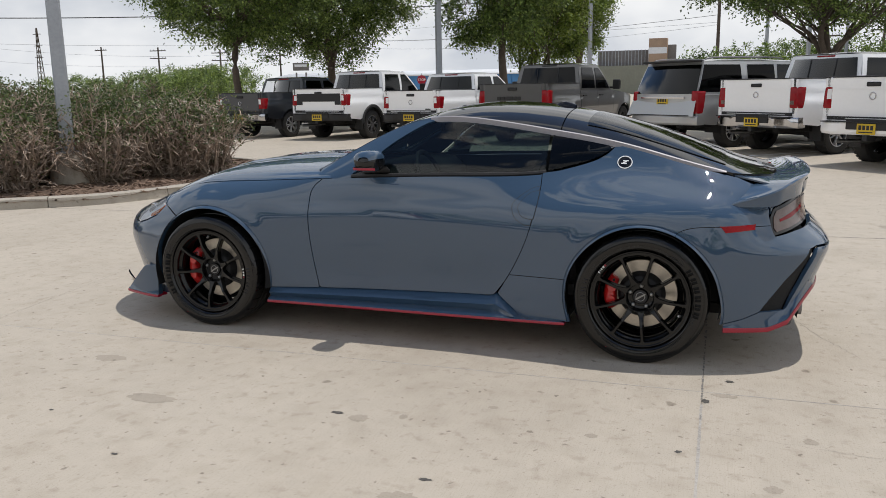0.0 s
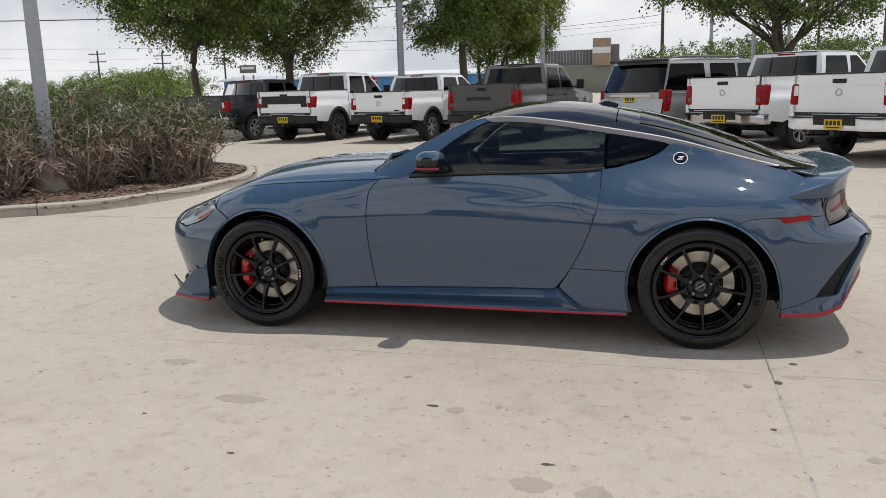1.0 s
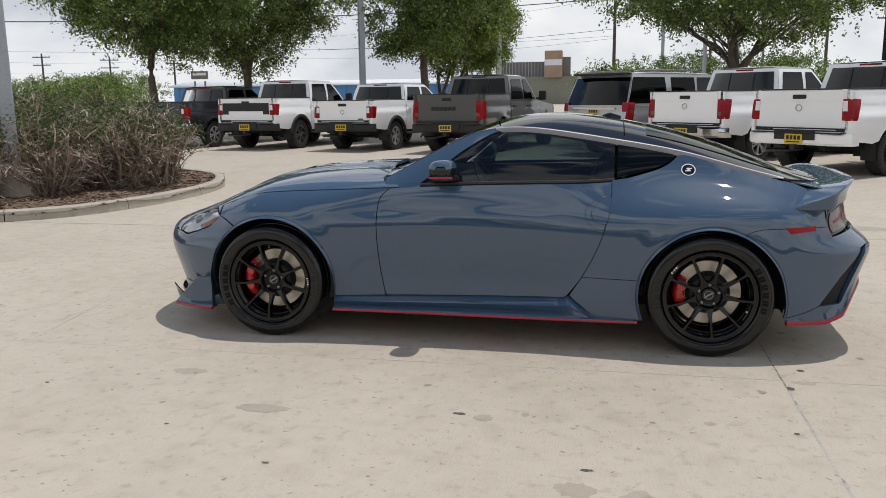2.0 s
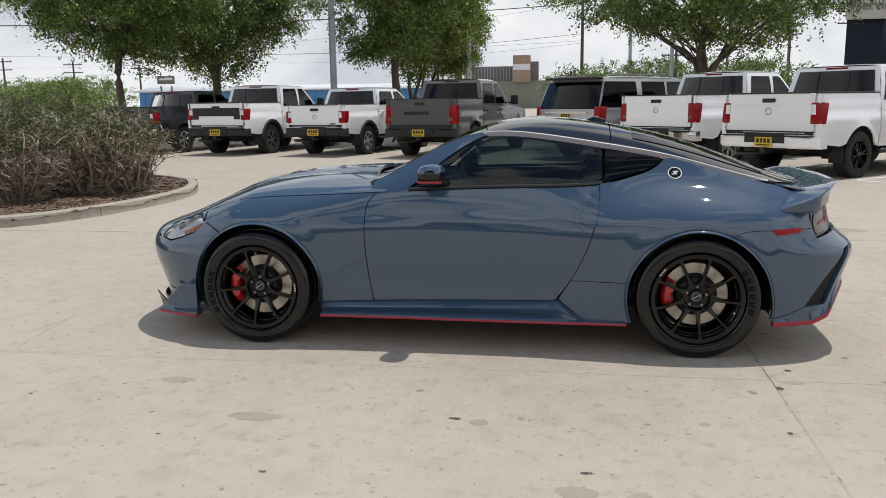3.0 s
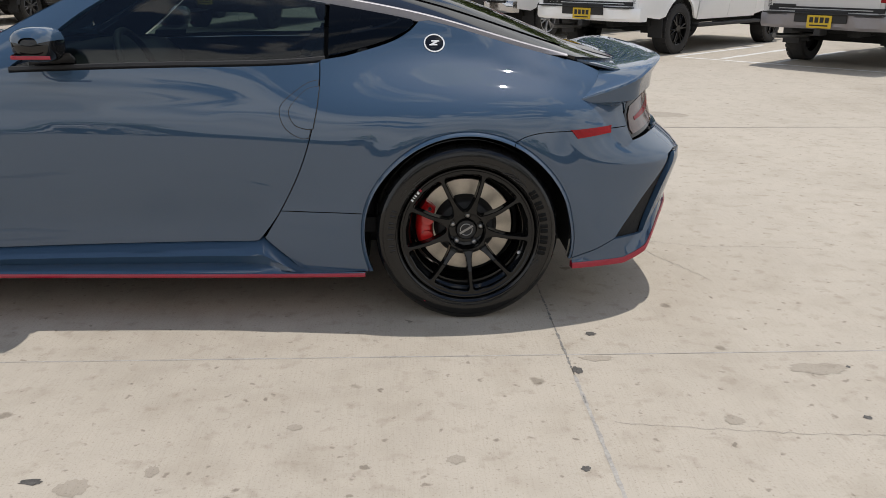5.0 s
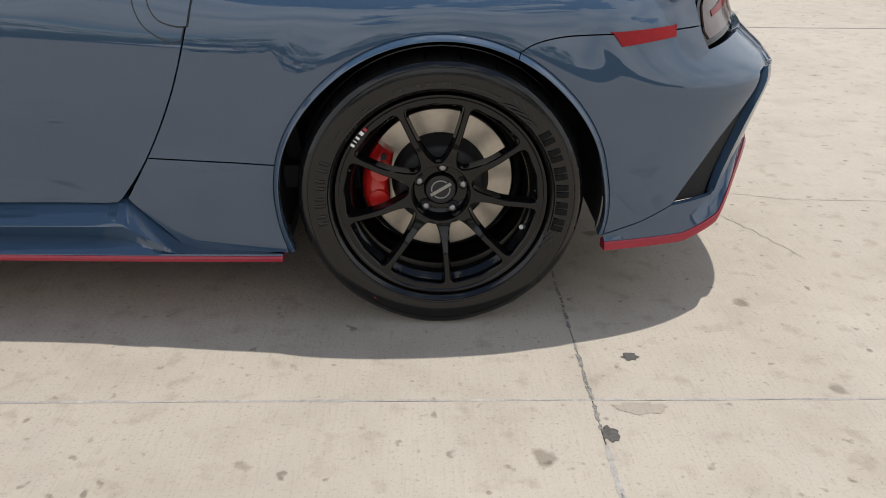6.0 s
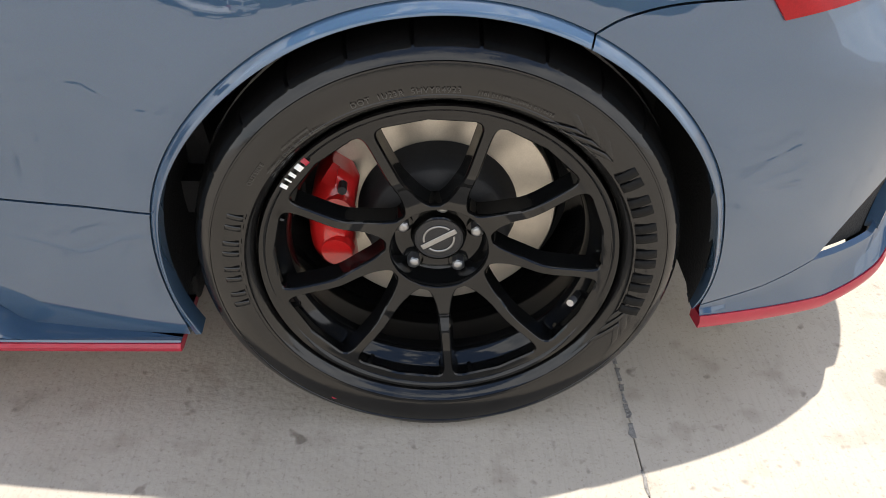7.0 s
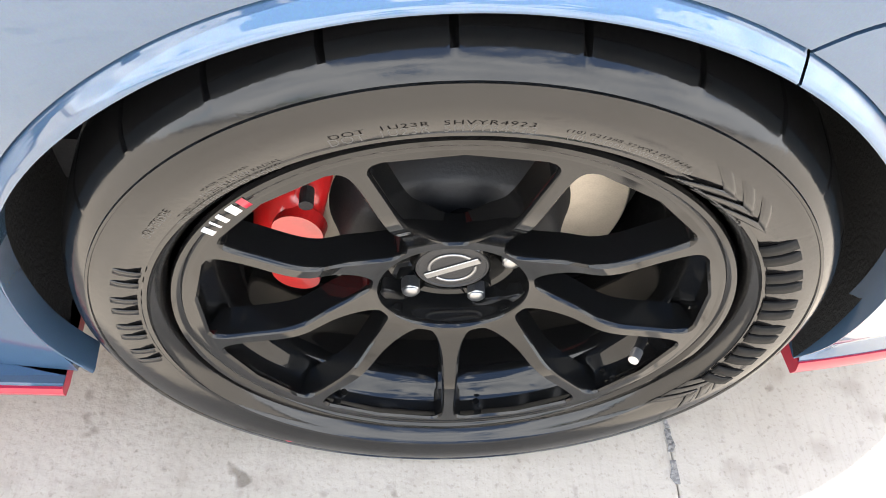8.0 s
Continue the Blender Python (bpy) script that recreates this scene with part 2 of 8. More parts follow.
# ---- the sports car ----
# Half-width and height of five lines that run along the body; x counts towards the tail.
Z0 = Spline((-2.2, 0.215), (-1.6, 0.195), (0, 0.19), (1.6, 0.20), (2.2, 0.215))
W0 = Spline((-2.2, 0.84), (-1.3, 0.87), (-0.5, 0.835), (0.3, 0.838), (0.5, 0.856), (0.70, 0.898), (0.88, 0.922), (1.1, 0.926), (1.6, 0.900), (2.2, 0.865))
Z1 = Spline((-2.2, 0.40), (-1.3, 0.42), (0, 0.43), (1.3, 0.43), (2.2, 0.42))
W1 = Spline((-2.2, 0.89), (-1.3, 0.908), (-0.6, 0.856), (0.1, 0.848), (0.6, 0.882), (0.8, 0.910), (1.0, 0.926), (1.35, 0.932), (1.7, 0.922), (2.2, 0.885))
Z2 = Spline((-2.2, 0.52), (-1.9, 0.585), (-1.3, 0.695), (-0.6, 0.70), (0.1, 0.70), (0.6, 0.71), (1.2, 0.745), (1.7, 0.725), (2.2, 0.60))
W2 = Spline((-2.2, 0.84), (-1.9, 0.865), (-1.3, 0.898), (-0.6, 0.868), (0.1, 0.864), (0.6, 0.884), (0.9, 0.911), (1.2, 0.926), (1.7, 0.910), (2.2, 0.885))
Z3 = Spline((-2.2, 0.605), (-1.9, 0.70), (-1.62, 0.80), (-1.4, 0.853), (-1.1, 0.876), (-0.6, 0.900), (0.3, 0.930), (0.74, 0.945), (1.15, 0.975), (1.7, 0.868), (2.2, 0.79))
W3 = Spline((-2.2, 0.74), (-1.9, 0.75), (-1.62, 0.765), (-1.1, 0.775), (-0.6, 0.805), (0.3, 0.795), (0.74, 0.762), (1.15, 0.690), (1.7, 0.785), (2.2, 0.78))
# hood
Z4H = Spline((-2.2, 0.63), (-1.92, 0.745), (-1.57, 0.875), (-1.2, 0.945), (-0.9, 0.968), (-0.5, 0.985))
W4H = Spline((-2.2, 0.45), (-1.6, 0.44), (-0.5, 0.46))
# cant rail and centre of the roof
Z4 = Spline((-0.9, 0.80), (-0.6, 0.945), (-0.3, 1.105), (-0.05, 1.215), (0.12, 1.243), (0.41, 1.226), (0.76, 1.172), (1.16, 1.097), (1.42, 1.026), (1.7, 0.955), (2.1, 0.87))
W4 = Spline((-0.9, 0.775), (-0.6, 0.725), (-0.3, 0.655), (0, 0.597), (0.4, 0.580), (0.76, 0.588), (1.16, 0.606), (1.42, 0.63), (1.7, 0.66), (2.1, 0.69))
Z5 = Spline((-0.95, 0.915), (-0.62, 0.985), (-0.35, 1.095), (-0.07, 1.237), (0.1, 1.290), (0.4, 1.315), (0.69, 1.290), (1.1, 1.205), (1.34, 1.132), (1.6, 1.035), (1.8, 0.963), (1.93, 0.930), (2.1, 0.885))
XF, XR, LU = -1.35, 1.55, 0.95
NOSE = Spline((0.12, -2.11), (0.25, -2.13), (0.40, -2.165), (0.55, -2.215), (0.62, -2.19), (0.72, -2.11), (0.9, -2.0))
TAIL = Spline((0.12, 2.03), (0.25, 2.06), (0.37, 2.12), (0.53, 2.195), (0.59, 2.20), (0.66, 2.13), (0.73, 2.09), (0.84, 2.085), (0.95, 2.10))
HUBF, HUBR = (-1.275, 0.338), (1.275, 0.334)
ARCH = 0.376                               # radius of the wheel openings, at the lip
LIP_W = {HUBF: 0.0145, HUBR: 0.0135}


def rim_radius(hub, a):
    """Where the lip meets the panel, by the angle round the wheel."""
    s = math.sin(a)
    if hub is HUBF:
        return 0.3975
    return 0.3845 + 0.010 * (1 - float(sstep(0.2, 0.8, s))) + (0.022 * (1 - float(sstep(-0.3, 0.25, s))) if math.cos(a) > 0 else 0.0)


CORNER = Spline((0.1, 0.10), (0.22, 0.11), (0.26, 0.14), (0.32, 0.25), (0.40, 0.35), (0.50, 0.41), (0.60, 0.45), (0.71, 0.54), (0.85, 0.54), (1.0, 0.5))


def plan(u, z):
    """From the running length u to the true x, the section's x and the factor on the half-width."""
    u, z = np.asarray(u, float), np.asarray(z, float)
    pf = np.clip((XF - u) / LU, 0, 1) * math.pi / 2
    pr = np.clip((u - XR) / LU, 0, 1) * math.pi / 2
    x = np.where(u < XF, XF + np.sin(pf) * (NOSE(z) - XF), np.where(u > XR, XR + np.sin(pr) * (TAIL(z) - XR), u))
    xs = np.where(u < XF, XF + np.sin(pf) * (-2.2 - XF), np.where(u > XR, XR + np.sin(pr) * (2.188 - XR), u))
    k = np.where(u < XF, np.cos(pf) ** 0.62, np.where(u > XR, np.maximum(np.cos(pr), 1e-6) ** CORNER(z), 1.0))
    return x, xs, k


def unplan(x, z):
    """The running length of a true x at height z."""
    x, z = np.asarray(x, float), np.asarray(z, float)
    sf = np.clip((XF - x) / (XF - NOSE(z)), 0, 1)
    sr = np.clip((x - XR) / (TAIL(z) - XR), 0, 1)
    return np.where(x < XF, XF - np.arcsin(sf) * LU * 2 / math.pi, np.where(x > XR, XR + np.arcsin(sr) * LU * 2 / math.pi, x))


def crom(a, b, c, d, t):
    return 0.5 * (2 * b + (c - a) * t + (2 * a - 5 * b + 4 * c - d) * t * t + (3 * b - a - 3 * c + d) * t ** 3)


def rail4(xs):
    """The next line inward of the shoulder: hood, then cant rail."""
    k = sstep(-0.95, -0.5, xs)
    return W4H(xs) * (1 - k) + W4(xs) * k, Z4H(xs) * (1 - k) + Z4(xs) * k


def flank(u, z):
    """The car's side: true points for running length u and height z (half-width positive)."""
    u, z = np.broadcast_arrays(np.asarray(u, float), np.asarray(z, float))
    _, xs, k = plan(u, z)
    W = [2 * W0(xs) - W1(xs) - 0.03, W0(xs), W1(xs), W2(xs), W3(xs)]
    Zs = [2 * Z0(xs) - Z1(xs), Z0(xs), Z1(xs), Z2(xs), Z3(xs)]
    w4, z4 = rail4(xs)
    W += [w4, w4 - 0.10]
    Zs += [z4, z4 + 0.10]
    W, Zs = np.array(W), np.array(Zs)
    lo, hi = np.zeros_like(z) - 0.3, np.zeros_like(z) + 4.0
    idx = np.arange(z.size).reshape(z.shape)

    def ev(s, Q):
        i = np.clip(np.floor(s).astype(int), 0, 3)
        t = s - i
        Qf = Q.reshape(7, -1)
        g = lambda j: Qf[np.clip(i + j, 0, 6), idx]
        return crom(g(0), g(1), g(2), g(3), t)
    for _ in range(26):
        mid = (lo + hi) / 2
        below = ev(mid, Zs) < z
        lo, hi = np.where(below, mid, lo), np.where(below, hi, mid)
    # the widths run flatter through the line above the wheels, so that the haunches stand upright there
    s = (lo + hi) / 2
    i = np.clip(np.floor(s).astype(int), 0, 3)
    t = s - i
    Wf = W.reshape(7, -1)
    a, b, c, d = (Wf[np.clip(i + j, 0, 6), idx] for j in range(4))
    flat = 1 - 0.75 * np.exp(-((xs - HUBR[0]) / 0.42) ** 2) - 0.45 * np.exp(-((xs - HUBF[0]) / 0.40) ** 2)
    m1 = (c - a) / 2 * np.where(i == 2, flat, 1.0)
    m2 = (d - b) / 2 * np.where(i == 1, flat, 1.0)
    w = (2 * t ** 3 - 3 * t ** 2 + 1) * b + (t ** 3 - 2 * t ** 2 + t) * m1 + (3 * t ** 2 - 2 * t ** 3) * c + (t ** 3 - t ** 2) * m2
    x, _, _ = plan(u, z)
    # the panel ahead of the rear wheel stands upright
    kx = sstep(0.50, 0.62, x) * (1 - sstep(0.96, 1.05, x)) * (1 - sstep(0.37, 0.46, z))
    w = w * (1 - kx) + kx * (0.880 + 0.043 * sstep(0.45, 0.98, x))
    # flares round the wheel openings
    for (hx, hz), full in ((HUBF, 0.010), (HUBR, 0.010)):
        r = np.hypot(x - hx, z - hz)
        w = w + full * (1 - sstep(ARCH + 0.004, ARCH + 0.125, r)) * sstep(0.25, 0.5, z)
    # crease added along the door to draw the mirrored horizon: leans in sharply above
    up = np.clip(z - (0.742 + 0.045 * x), 0, 1)
    w = w - 0.0065 * np.clip(up / 0.05, 0, 1) * (1 - sstep(0.05, 0.21, up)) * sstep(-0.95, -0.60, x) * (1 - sstep(0.42, 0.66, x))
    # a shallow hollow along the lower door
    w = w - 0.010 * np.exp(-((z - 0.36) / 0.09) ** 2) * sstep(-0.85, -0.5, x) * (1 - sstep(0.35, 0.75, x))
    return np.stack([x, -w * k, z], -1)


def cabin_side(u, z):
    """The side glass: between the belt and the cant rail."""
    u, z = np.broadcast_arrays(np.asarray(u, float), np.asarray(z, float))
    t = (z - Z3(u)) / np.maximum(Z4(u) - Z3(u), 1e-3)
    w = W3(u) - 0.012 + (W4(u) - W3(u) + 0.012) * t + 0.022 * 4 * t * (1 - t) * np.clip((Z4(u) - Z3(u)) / 0.25, 0, 1)
    return np.stack([u, -w, z], -1)


def roof(u, v):
    """The roof: v from -1 at one cant rail through the centre to 1 at the other."""
    u, v = np.broadcast_arrays(np.asarray(u, float), np.asarray(v, float))
    a = np.abs(v)
    w4, z4, z5 = W4(u), Z4(u), Z5(u)
    return np.stack([u, v * w4, z5 + (z4 - z5) * (0.55 * a ** 2 + 0.45 * a ** 4.5)], -1)


def hood(u, v):
    """The hood: v from -1 to 1 between the two shoulders."""
    u, v = np.broadcast_arrays(np.asarray(u, float), np.asarray(v, float))
    a = np.abs(v) * 2
    _, xs, k = plan(u, 0.62)
    w3, z3, w4, z4 = W3(xs), Z3(xs), W4H(xs), Z4H(xs)
    z5 = z4 + 0.004
    t1, t2 = np.clip(a, 0, 1), np.clip(a - 1, 0, 1)
    win = crom(-w4, 0 * w4, w4, w3, t1)
    zin = crom(z4, z5, z4, z3, t1)
    wout = crom(0 * w4, w4, w3, W2(xs), t2)
    zout = crom(z5, z4, z3, Z2(xs), t2)
    w, z = np.where(a <= 1, win, wout), np.where(a <= 1, zin, zout)
    # the raised centre and its creases
    z = z + 0.016 * (1 - sstep(0.24, 0.34, w * (1.1 + 0.3 * sstep(-1.9, -0.9, xs)))) * sstep(-2.1, -1.6, xs)
    x, _, _ = plan(u, z)
    return np.stack([x, np.sign(v) * w * k, z], -1)


def surface_normal(f, a, b, h=0.003):
    da = f(a + h, b) - f(a - h, b)
    db = f(a, b + h) - f(a, b - h)
    n = np.cross(da, db)
    return n / np.maximum(np.linalg.norm(n, axis=-1, keepdims=True), 1e-9)


def finish_panel(name, pos, nrm, faces, loops, mat, parent, depth, mirror, label, lift=0.0):
    """One mesh from a skin with its true normals, and a flange turned inward along its rim."""
    made = []
    for side in ((1, -1) if mirror else (1,)):
        P = pos * np.array([1, side, 1])
        N = nrm * np.array([1, side, 1])
        P = P + N * lift
        near = np.minimum(np.hypot(P[:, 0] - HUBF[0], P[:, 2] - HUBF[1]), np.hypot(P[:, 0] - HUBR[0], P[:, 2] - HUBR[1])) < 0.402
        D = np.where(near[:, None], np.array([0.0, -1.0 * side, 0.0]), N)
        verts = [tuple(p) for p in P]
        norms = [tuple(p) for p in N]
        fs = [tuple(f) if side == 1 else tuple(reversed(f)) for f in faces]
        smooth_n = len(verts)
        if depth:
            for lp in loops:
                m = len(lp)
                a0 = len(verts)
                verts += [tuple(P[i]) for i in lp]
                b0 = len(verts)
                verts += [tuple(P[i] - D[i] * depth) for i in lp]
                c = P[lp].mean(0)
                for j in range(m):
                    k = (j + 1) % m
                    q = (a0 + j, a0 + k, b0 + k, b0 + j)
                    fs.append(q if side == 1 else tuple(reversed(q)))
        me = bpy.data.meshes.new(name)
        me.from_pydata(verts, [], fs)
        me.materials.append(mat)
        me.polygons.foreach_set("use_smooth", [True] * len(me.polygons))
        me.update()
        vn = [tuple(v.normal) for v in me.vertices]
        vn[:smooth_n] = norms
        me.normals_split_custom_set_from_vertices(vn)
        ob = new(name, me)
        ob.parent = parent
        if label:
            ob["label"] = label
        made.append(ob)
    return made


def resample(poly, step):
    out = []
    for i in range(len(poly)):
        a, b = np.array(poly[i], float), np.array(poly[(i + 1) % len(poly)], float)
        n = max(1, int(round(np.linalg.norm(b - a) / step)))
        out += [tuple(a + (b - a) * k / n) for k in range(n)]
    return out


def inside(poly, q):
    P = np.array(poly)
    x, y = q[:, 0][:, None], q[:, 1][:, None]
    x0, y0 = P[:, 0][None], P[:, 1][None]
    x1, y1 = np.roll(P[:, 0], -1)[None], np.roll(P[:, 1], -1)[None]
    c = ((y0 > y) != (y1 > y)) & (x < (x1 - x0) * (y - y0) / (y1 - y0 + 1e-12) + x0)
    return c.sum(1) % 2 == 1


def panel(name, poly, mat, parent, f=None, step=0.014, grid=0.03, depth=0.022, mirror=True, label="", gap=0.0025, true_x=True, lift=0.0):
    """A body panel cut from the surface f by an outline given in (x, z)."""
    f = f or flank
    P = np.array(resample(poly, step))
    if true_x and f is flank:
        P = np.stack([unplan(P[:, 0], P[:, 1]), P[:, 1]], -1)
    # draw the rim back by half a shut line
    area = 0.5 * np.sum(P[:, 0] * np.roll(P[:, 1], -1) - np.roll(P[:, 0], -1) * P[:, 1])
    if area < 0:
        P = P[::-1]
    d = np.roll(P, -1, 0) - np.roll(P, 1, 0)
    d /= np.maximum(np.linalg.norm(d, axis=1, keepdims=True), 1e-9)
    P = P + np.stack([-d[:, 1], d[:, 0]], -1) * gap
    lo, hi = P.min(0), P.max(0)
    gx, gy = np.meshgrid(np.arange(lo[0] + grid / 2, hi[0], grid), np.arange(lo[1] + grid / 2, hi[1], grid))
    G = np.stack([gx.ravel(), gy.ravel()], -1)
    G = G[inside(P, G)]
    if len(G):
        dist = np.min(np.linalg.norm(G[:, None] - P[None], axis=2), axis=1)
        G = G[dist > grid * 0.45]
    n = len(P)
    pts = [Vector(p) for p in P] + [Vector(p) for p in G]
    edges = [(i, (i + 1) % n) for i in range(n)]
    v2, _, fc, orig, _, _ = delaunay(pts, edges, [list(range(n))], 1, 1e-6)
    V = np.array([tuple(v) for v in v2])
    pos = f(V[:, 0], V[:, 1])
    nrm = surface_normal(f, V[:, 0], V[:, 1])
    if nrm[:, 1].mean() > 0:
        nrm = -nrm
    # wind the faces outwards
    faces = []
    for t in fc:
        a, b, c = (pos[i] for i in t[:3])
        g = np.cross(b - a, c - a)
        faces.append(list(t) if np.dot(g, nrm[t[0]]) > 0 else list(reversed(t)))
    first = {}
    for i, o in enumerate(orig):
        for k in o:
            first[k] = i
    loop = [first[i] for i in range(n) if i in first]
    return finish_panel(name, pos, nrm, faces, [loop], mat, parent, depth, mirror, label, lift)


from mathutils.geometry import delaunay_2d_cdt as delaunay


def sheet(name, f, us, vs, mat, parent, label="", depth=0.02, lift=0.0, warp=None):
    """A panel that spans a whole grid of the surface f; warp bends its u with v."""
    U, V = np.meshgrid(np.array(us), np.array(vs), indexing="ij")
    if warp:
        U = warp(U, V)
    pos = f(U, V).reshape(-1, 3)
    nrm = surface_normal(f, U, V).reshape(-1, 3)
    nrm = np.where(nrm[:, 2:3] < 0, -nrm, nrm)
    a, b = len(us), len(vs)
    faces = []
    for i in range(a - 1):
        for j in range(b - 1):
            q = [i * b + j, (i + 1) * b + j, (i + 1) * b + j + 1, i * b + j + 1]
            g = np.cross(pos[q[1]] - pos[q[0]], pos[q[2]] - pos[q[0]])
            faces.append(q if np.dot(g, nrm[q[0]]) > 0 else q[::-1])
    loop = [i * b for i in range(a)] + [(a - 1) * b + j for j in range(1, b)] + [i * b + b - 1 for i in range(a - 2, -1, -1)] + [j for j in range(b - 2, 0, -1)]
    return finish_panel(name, pos, nrm, faces, [loop], mat, parent, depth, False, label, lift)


def rim_arc(hub, a0, a1, n=40):
    return arc(hub, 1.0, a0, a1, n, rim_radius)


def arc(c, r, a0, a1, n=40, law=None):
    out = []
    for a in np.radians(np.linspace(a0, a1, n)):
        q = law(c, a) if law else r
        out.append((c[0] + q * math.cos(a), c[1] + q * math.sin(a)))
    return out


def along(f, x0, x1, n=24):
    return [(x, float(f(x))) for x in np.linspace(x0, x1, n)]


def smooth(pts, n=6):
    return [(p.x, p.y) for p in bezier_line([(x, z, 0) for x, z in pts], n)]


car = thing("sports_car", "glossy blue-grey two-door sports coupe with black roof, parked on concrete", "car")
DOOR_F = smooth([(-0.535, 0.905), (-0.592, 0.85), (-0.610, 0.77), (-0.612, 0.617), (-0.597, 0.413), (-0.577, 0.292)], 5)
DOOR_R = smooth([(0.505, 0.304), (0.581, 0.410), (0.666, 0.577), (0.717, 0.735), (0.738, 0.86), (0.738, 0.948)], 6)
AF, AR = (HUBF,), (HUBR,)
JOINT = smooth([(1.4440, 0.6802), (1.476, 0.6980), (1.53, 0.7105), (1.60, 0.7145), (1.75, 0.714), (1.884, 0.712)], 4)

# front wing
panel("front_wing", along(Z3, -1.64, -0.54, 30) + DOOR_F + [(-0.575, 0.262), (-0.8822, 0.252)] + rim_arc(*AF, -12, 124, 60)[1:] + [(-1.560, 0.698), (-1.624, 0.723)], M_PAINT, car)
# door
panel("door", DOOR_F[::-1] + along(Z3, -0.53, 0.73, 30) + DOOR_R[::-1] + [(0.49, 0.291), (0.46, 0.287)] + along(lambda x: 0.262 + 0.024 * (x + 0.57), 0.42, -0.555, 12) + [(-0.573, 0.270)], M_PAINT, car)
# rear quarter: up to the bright strip, down to the sill joint
STRIP = lambda x: Z4(x) - 0.016
panel("rear_quarter", DOOR_R[6:] + [(0.745, 0.953)] + smooth([(0.80, 0.957), (0.98, 1.005), (1.06, 1.045), (1.10, 1.082)], 5)[1:] + along(STRIP, 1.14, 1.72, 24)
      + [(1.80, 0.90), (1.875, 0.86), (1.872, 0.76)] + JOINT[::-1] + rim_arc(*AR, 64, 167.8, 50)[1:] + [(0.8885, 0.4140), (0.585, 0.4140)], M_PAINT, car, gap=0.0015)
panel("rear_sill_panel", [(0.584, 0.4135), (0.8882, 0.4135)] + rim_arc(*AR, 169, 199, 12) + [(0.905, 0.186), (0.655, 0.184), (0.60, 0.235), (0.53, 0.29), (0.516, 0.305)], M_PAINT, car, gap=0.0015)
# bumpers run to the middle of the car
UE = XR + LU * 0.985
UN = XF - LU * 0.985


def run(x, z):
    return (float(unplan(x, z)), z)


BUMP_R = [run(x, z) for x, z in JOINT + [(1.905, 0.662), (2.00, 0.676)]] + [(UE, 0.690), (UE, 0.58)] \
    + [run(2.110, 0.600), run(2.073, 0.590), run(1.96, 0.442), run(1.848, 0.292), run(1.77, 0.255), run(1.679, 0.226)] + [run(x, z) for x, z in rim_arc(*AR, -13, 63.6, 34)]
panel("rear_bumper", BUMP_R, M_PAINT, car, true_x=False, grid=0.024, gap=0.0015)
panel("corner_vent", [run(2.072, 0.586), run(1.96, 0.438), run(1.850, 0.290), run(1.962, 0.296), run(2.005, 0.37), run(2.055, 0.47), run(2.105, 0.575), run(2.10, 0.594)], M_LINER, car,
      true_x=False, lift=-0.020, grid=0.02, label="black bumper corner vent")
panel("rear_valance", [run(2.112, 0.594), run(2.109, 0.573), run(2.060, 0.468), run(2.010, 0.368), run(1.972, 0.300), run(2.02, 0.345), run(2.075, 0.42), (UE, 0.43), (UE, 0.574)], M_PAINT, car, true_x=False, grid=0.024)
panel("diffuser", [run(1.95, 0.225), run(2.02, 0.31), run(2.075, 0.40), (UE, 0.42), (UE, 0.20), run(1.98, 0.20)], M_DARK, car, true_x=False, lift=-0.03, grid=0.03, label="black plastic diffuser")
panel("tail_lamp", [run(1.884, 0.755), run(1.90, 0.79), run(2.015, 0.832), (UE, 0.842), (UE, 0.715), run(2.02, 0.690), run(1.905, 0.666), run(1.886, 0.69)], M_BLACKPAINT, car, true_x=False, lift=-0.008, grid=0.03,
      label="black tail lamp housing")
panel("tail_lens", [run(1.898, 0.752), run(1.912, 0.778), run(2.015, 0.818), (XR + 0.80, 0.826), (XR + 0.80, 0.722), run(2.02, 0.702), run(1.915, 0.680), run(1.900, 0.70)], M_LENS_SMOKE, car, true_x=False, lift=-0.004, grid=0.03, depth=0.004,
      label="smoked grey tail lamp lens")
panel("tail_panel", [run(1.880, 0.762), run(1.896, 0.798), run(2.012, 0.838), (UE, 0.848), (UE, 0.90), run(2.0, 0.90), run(1.88, 0.872)], M_PAINT, car, true_x=False, grid=0.03)
panel("side_marker", [(1.640, 0.722), (1.812, 0.727), (1.810, 0.695), (1.672, 0.683)], M_LENS_RED, car, grid=0.03, lift=0.003, gap=0.004, label="red side marker lens")
# nose
HL = [run(x, z) for x, z in [(-1.985, 0.600), (-1.975, 0.625), (-1.91, 0.682), (-1.79, 0.735), (-1.675, 0.752), (-1.632, 0.722), (-1.70, 0.655), (-1.80, 0.618), (-1.89, 0.592)]]
panel("headlamp_lens", HL, M_CLEAR, car, true_x=False, grid=0.03, label="clear headlamp lens")
panel("headlamp_bowl", HL, M_LAMPBOWL, car, true_x=False, lift=-0.022, grid=0.03)
panel("front_bumper", [run(-1.624, 0.722), run(-1.700, 0.651), run(-1.80, 0.614), run(-1.89, 0.588), run(-1.99, 0.597), (UN, 0.615), (UN, 0.57), run(-2.12, 0.55), run(-2.05, 0.40), run(-1.985, 0.285), run(-1.84, 0.275),
                        run(-1.674, 0.289)] + [run(x, z) for x, z in rim_arc(*AF, 186, 124.4, 34)] + [run(-1.56, 0.6975)], M_PAINT, car, true_x=False, grid=0.024)
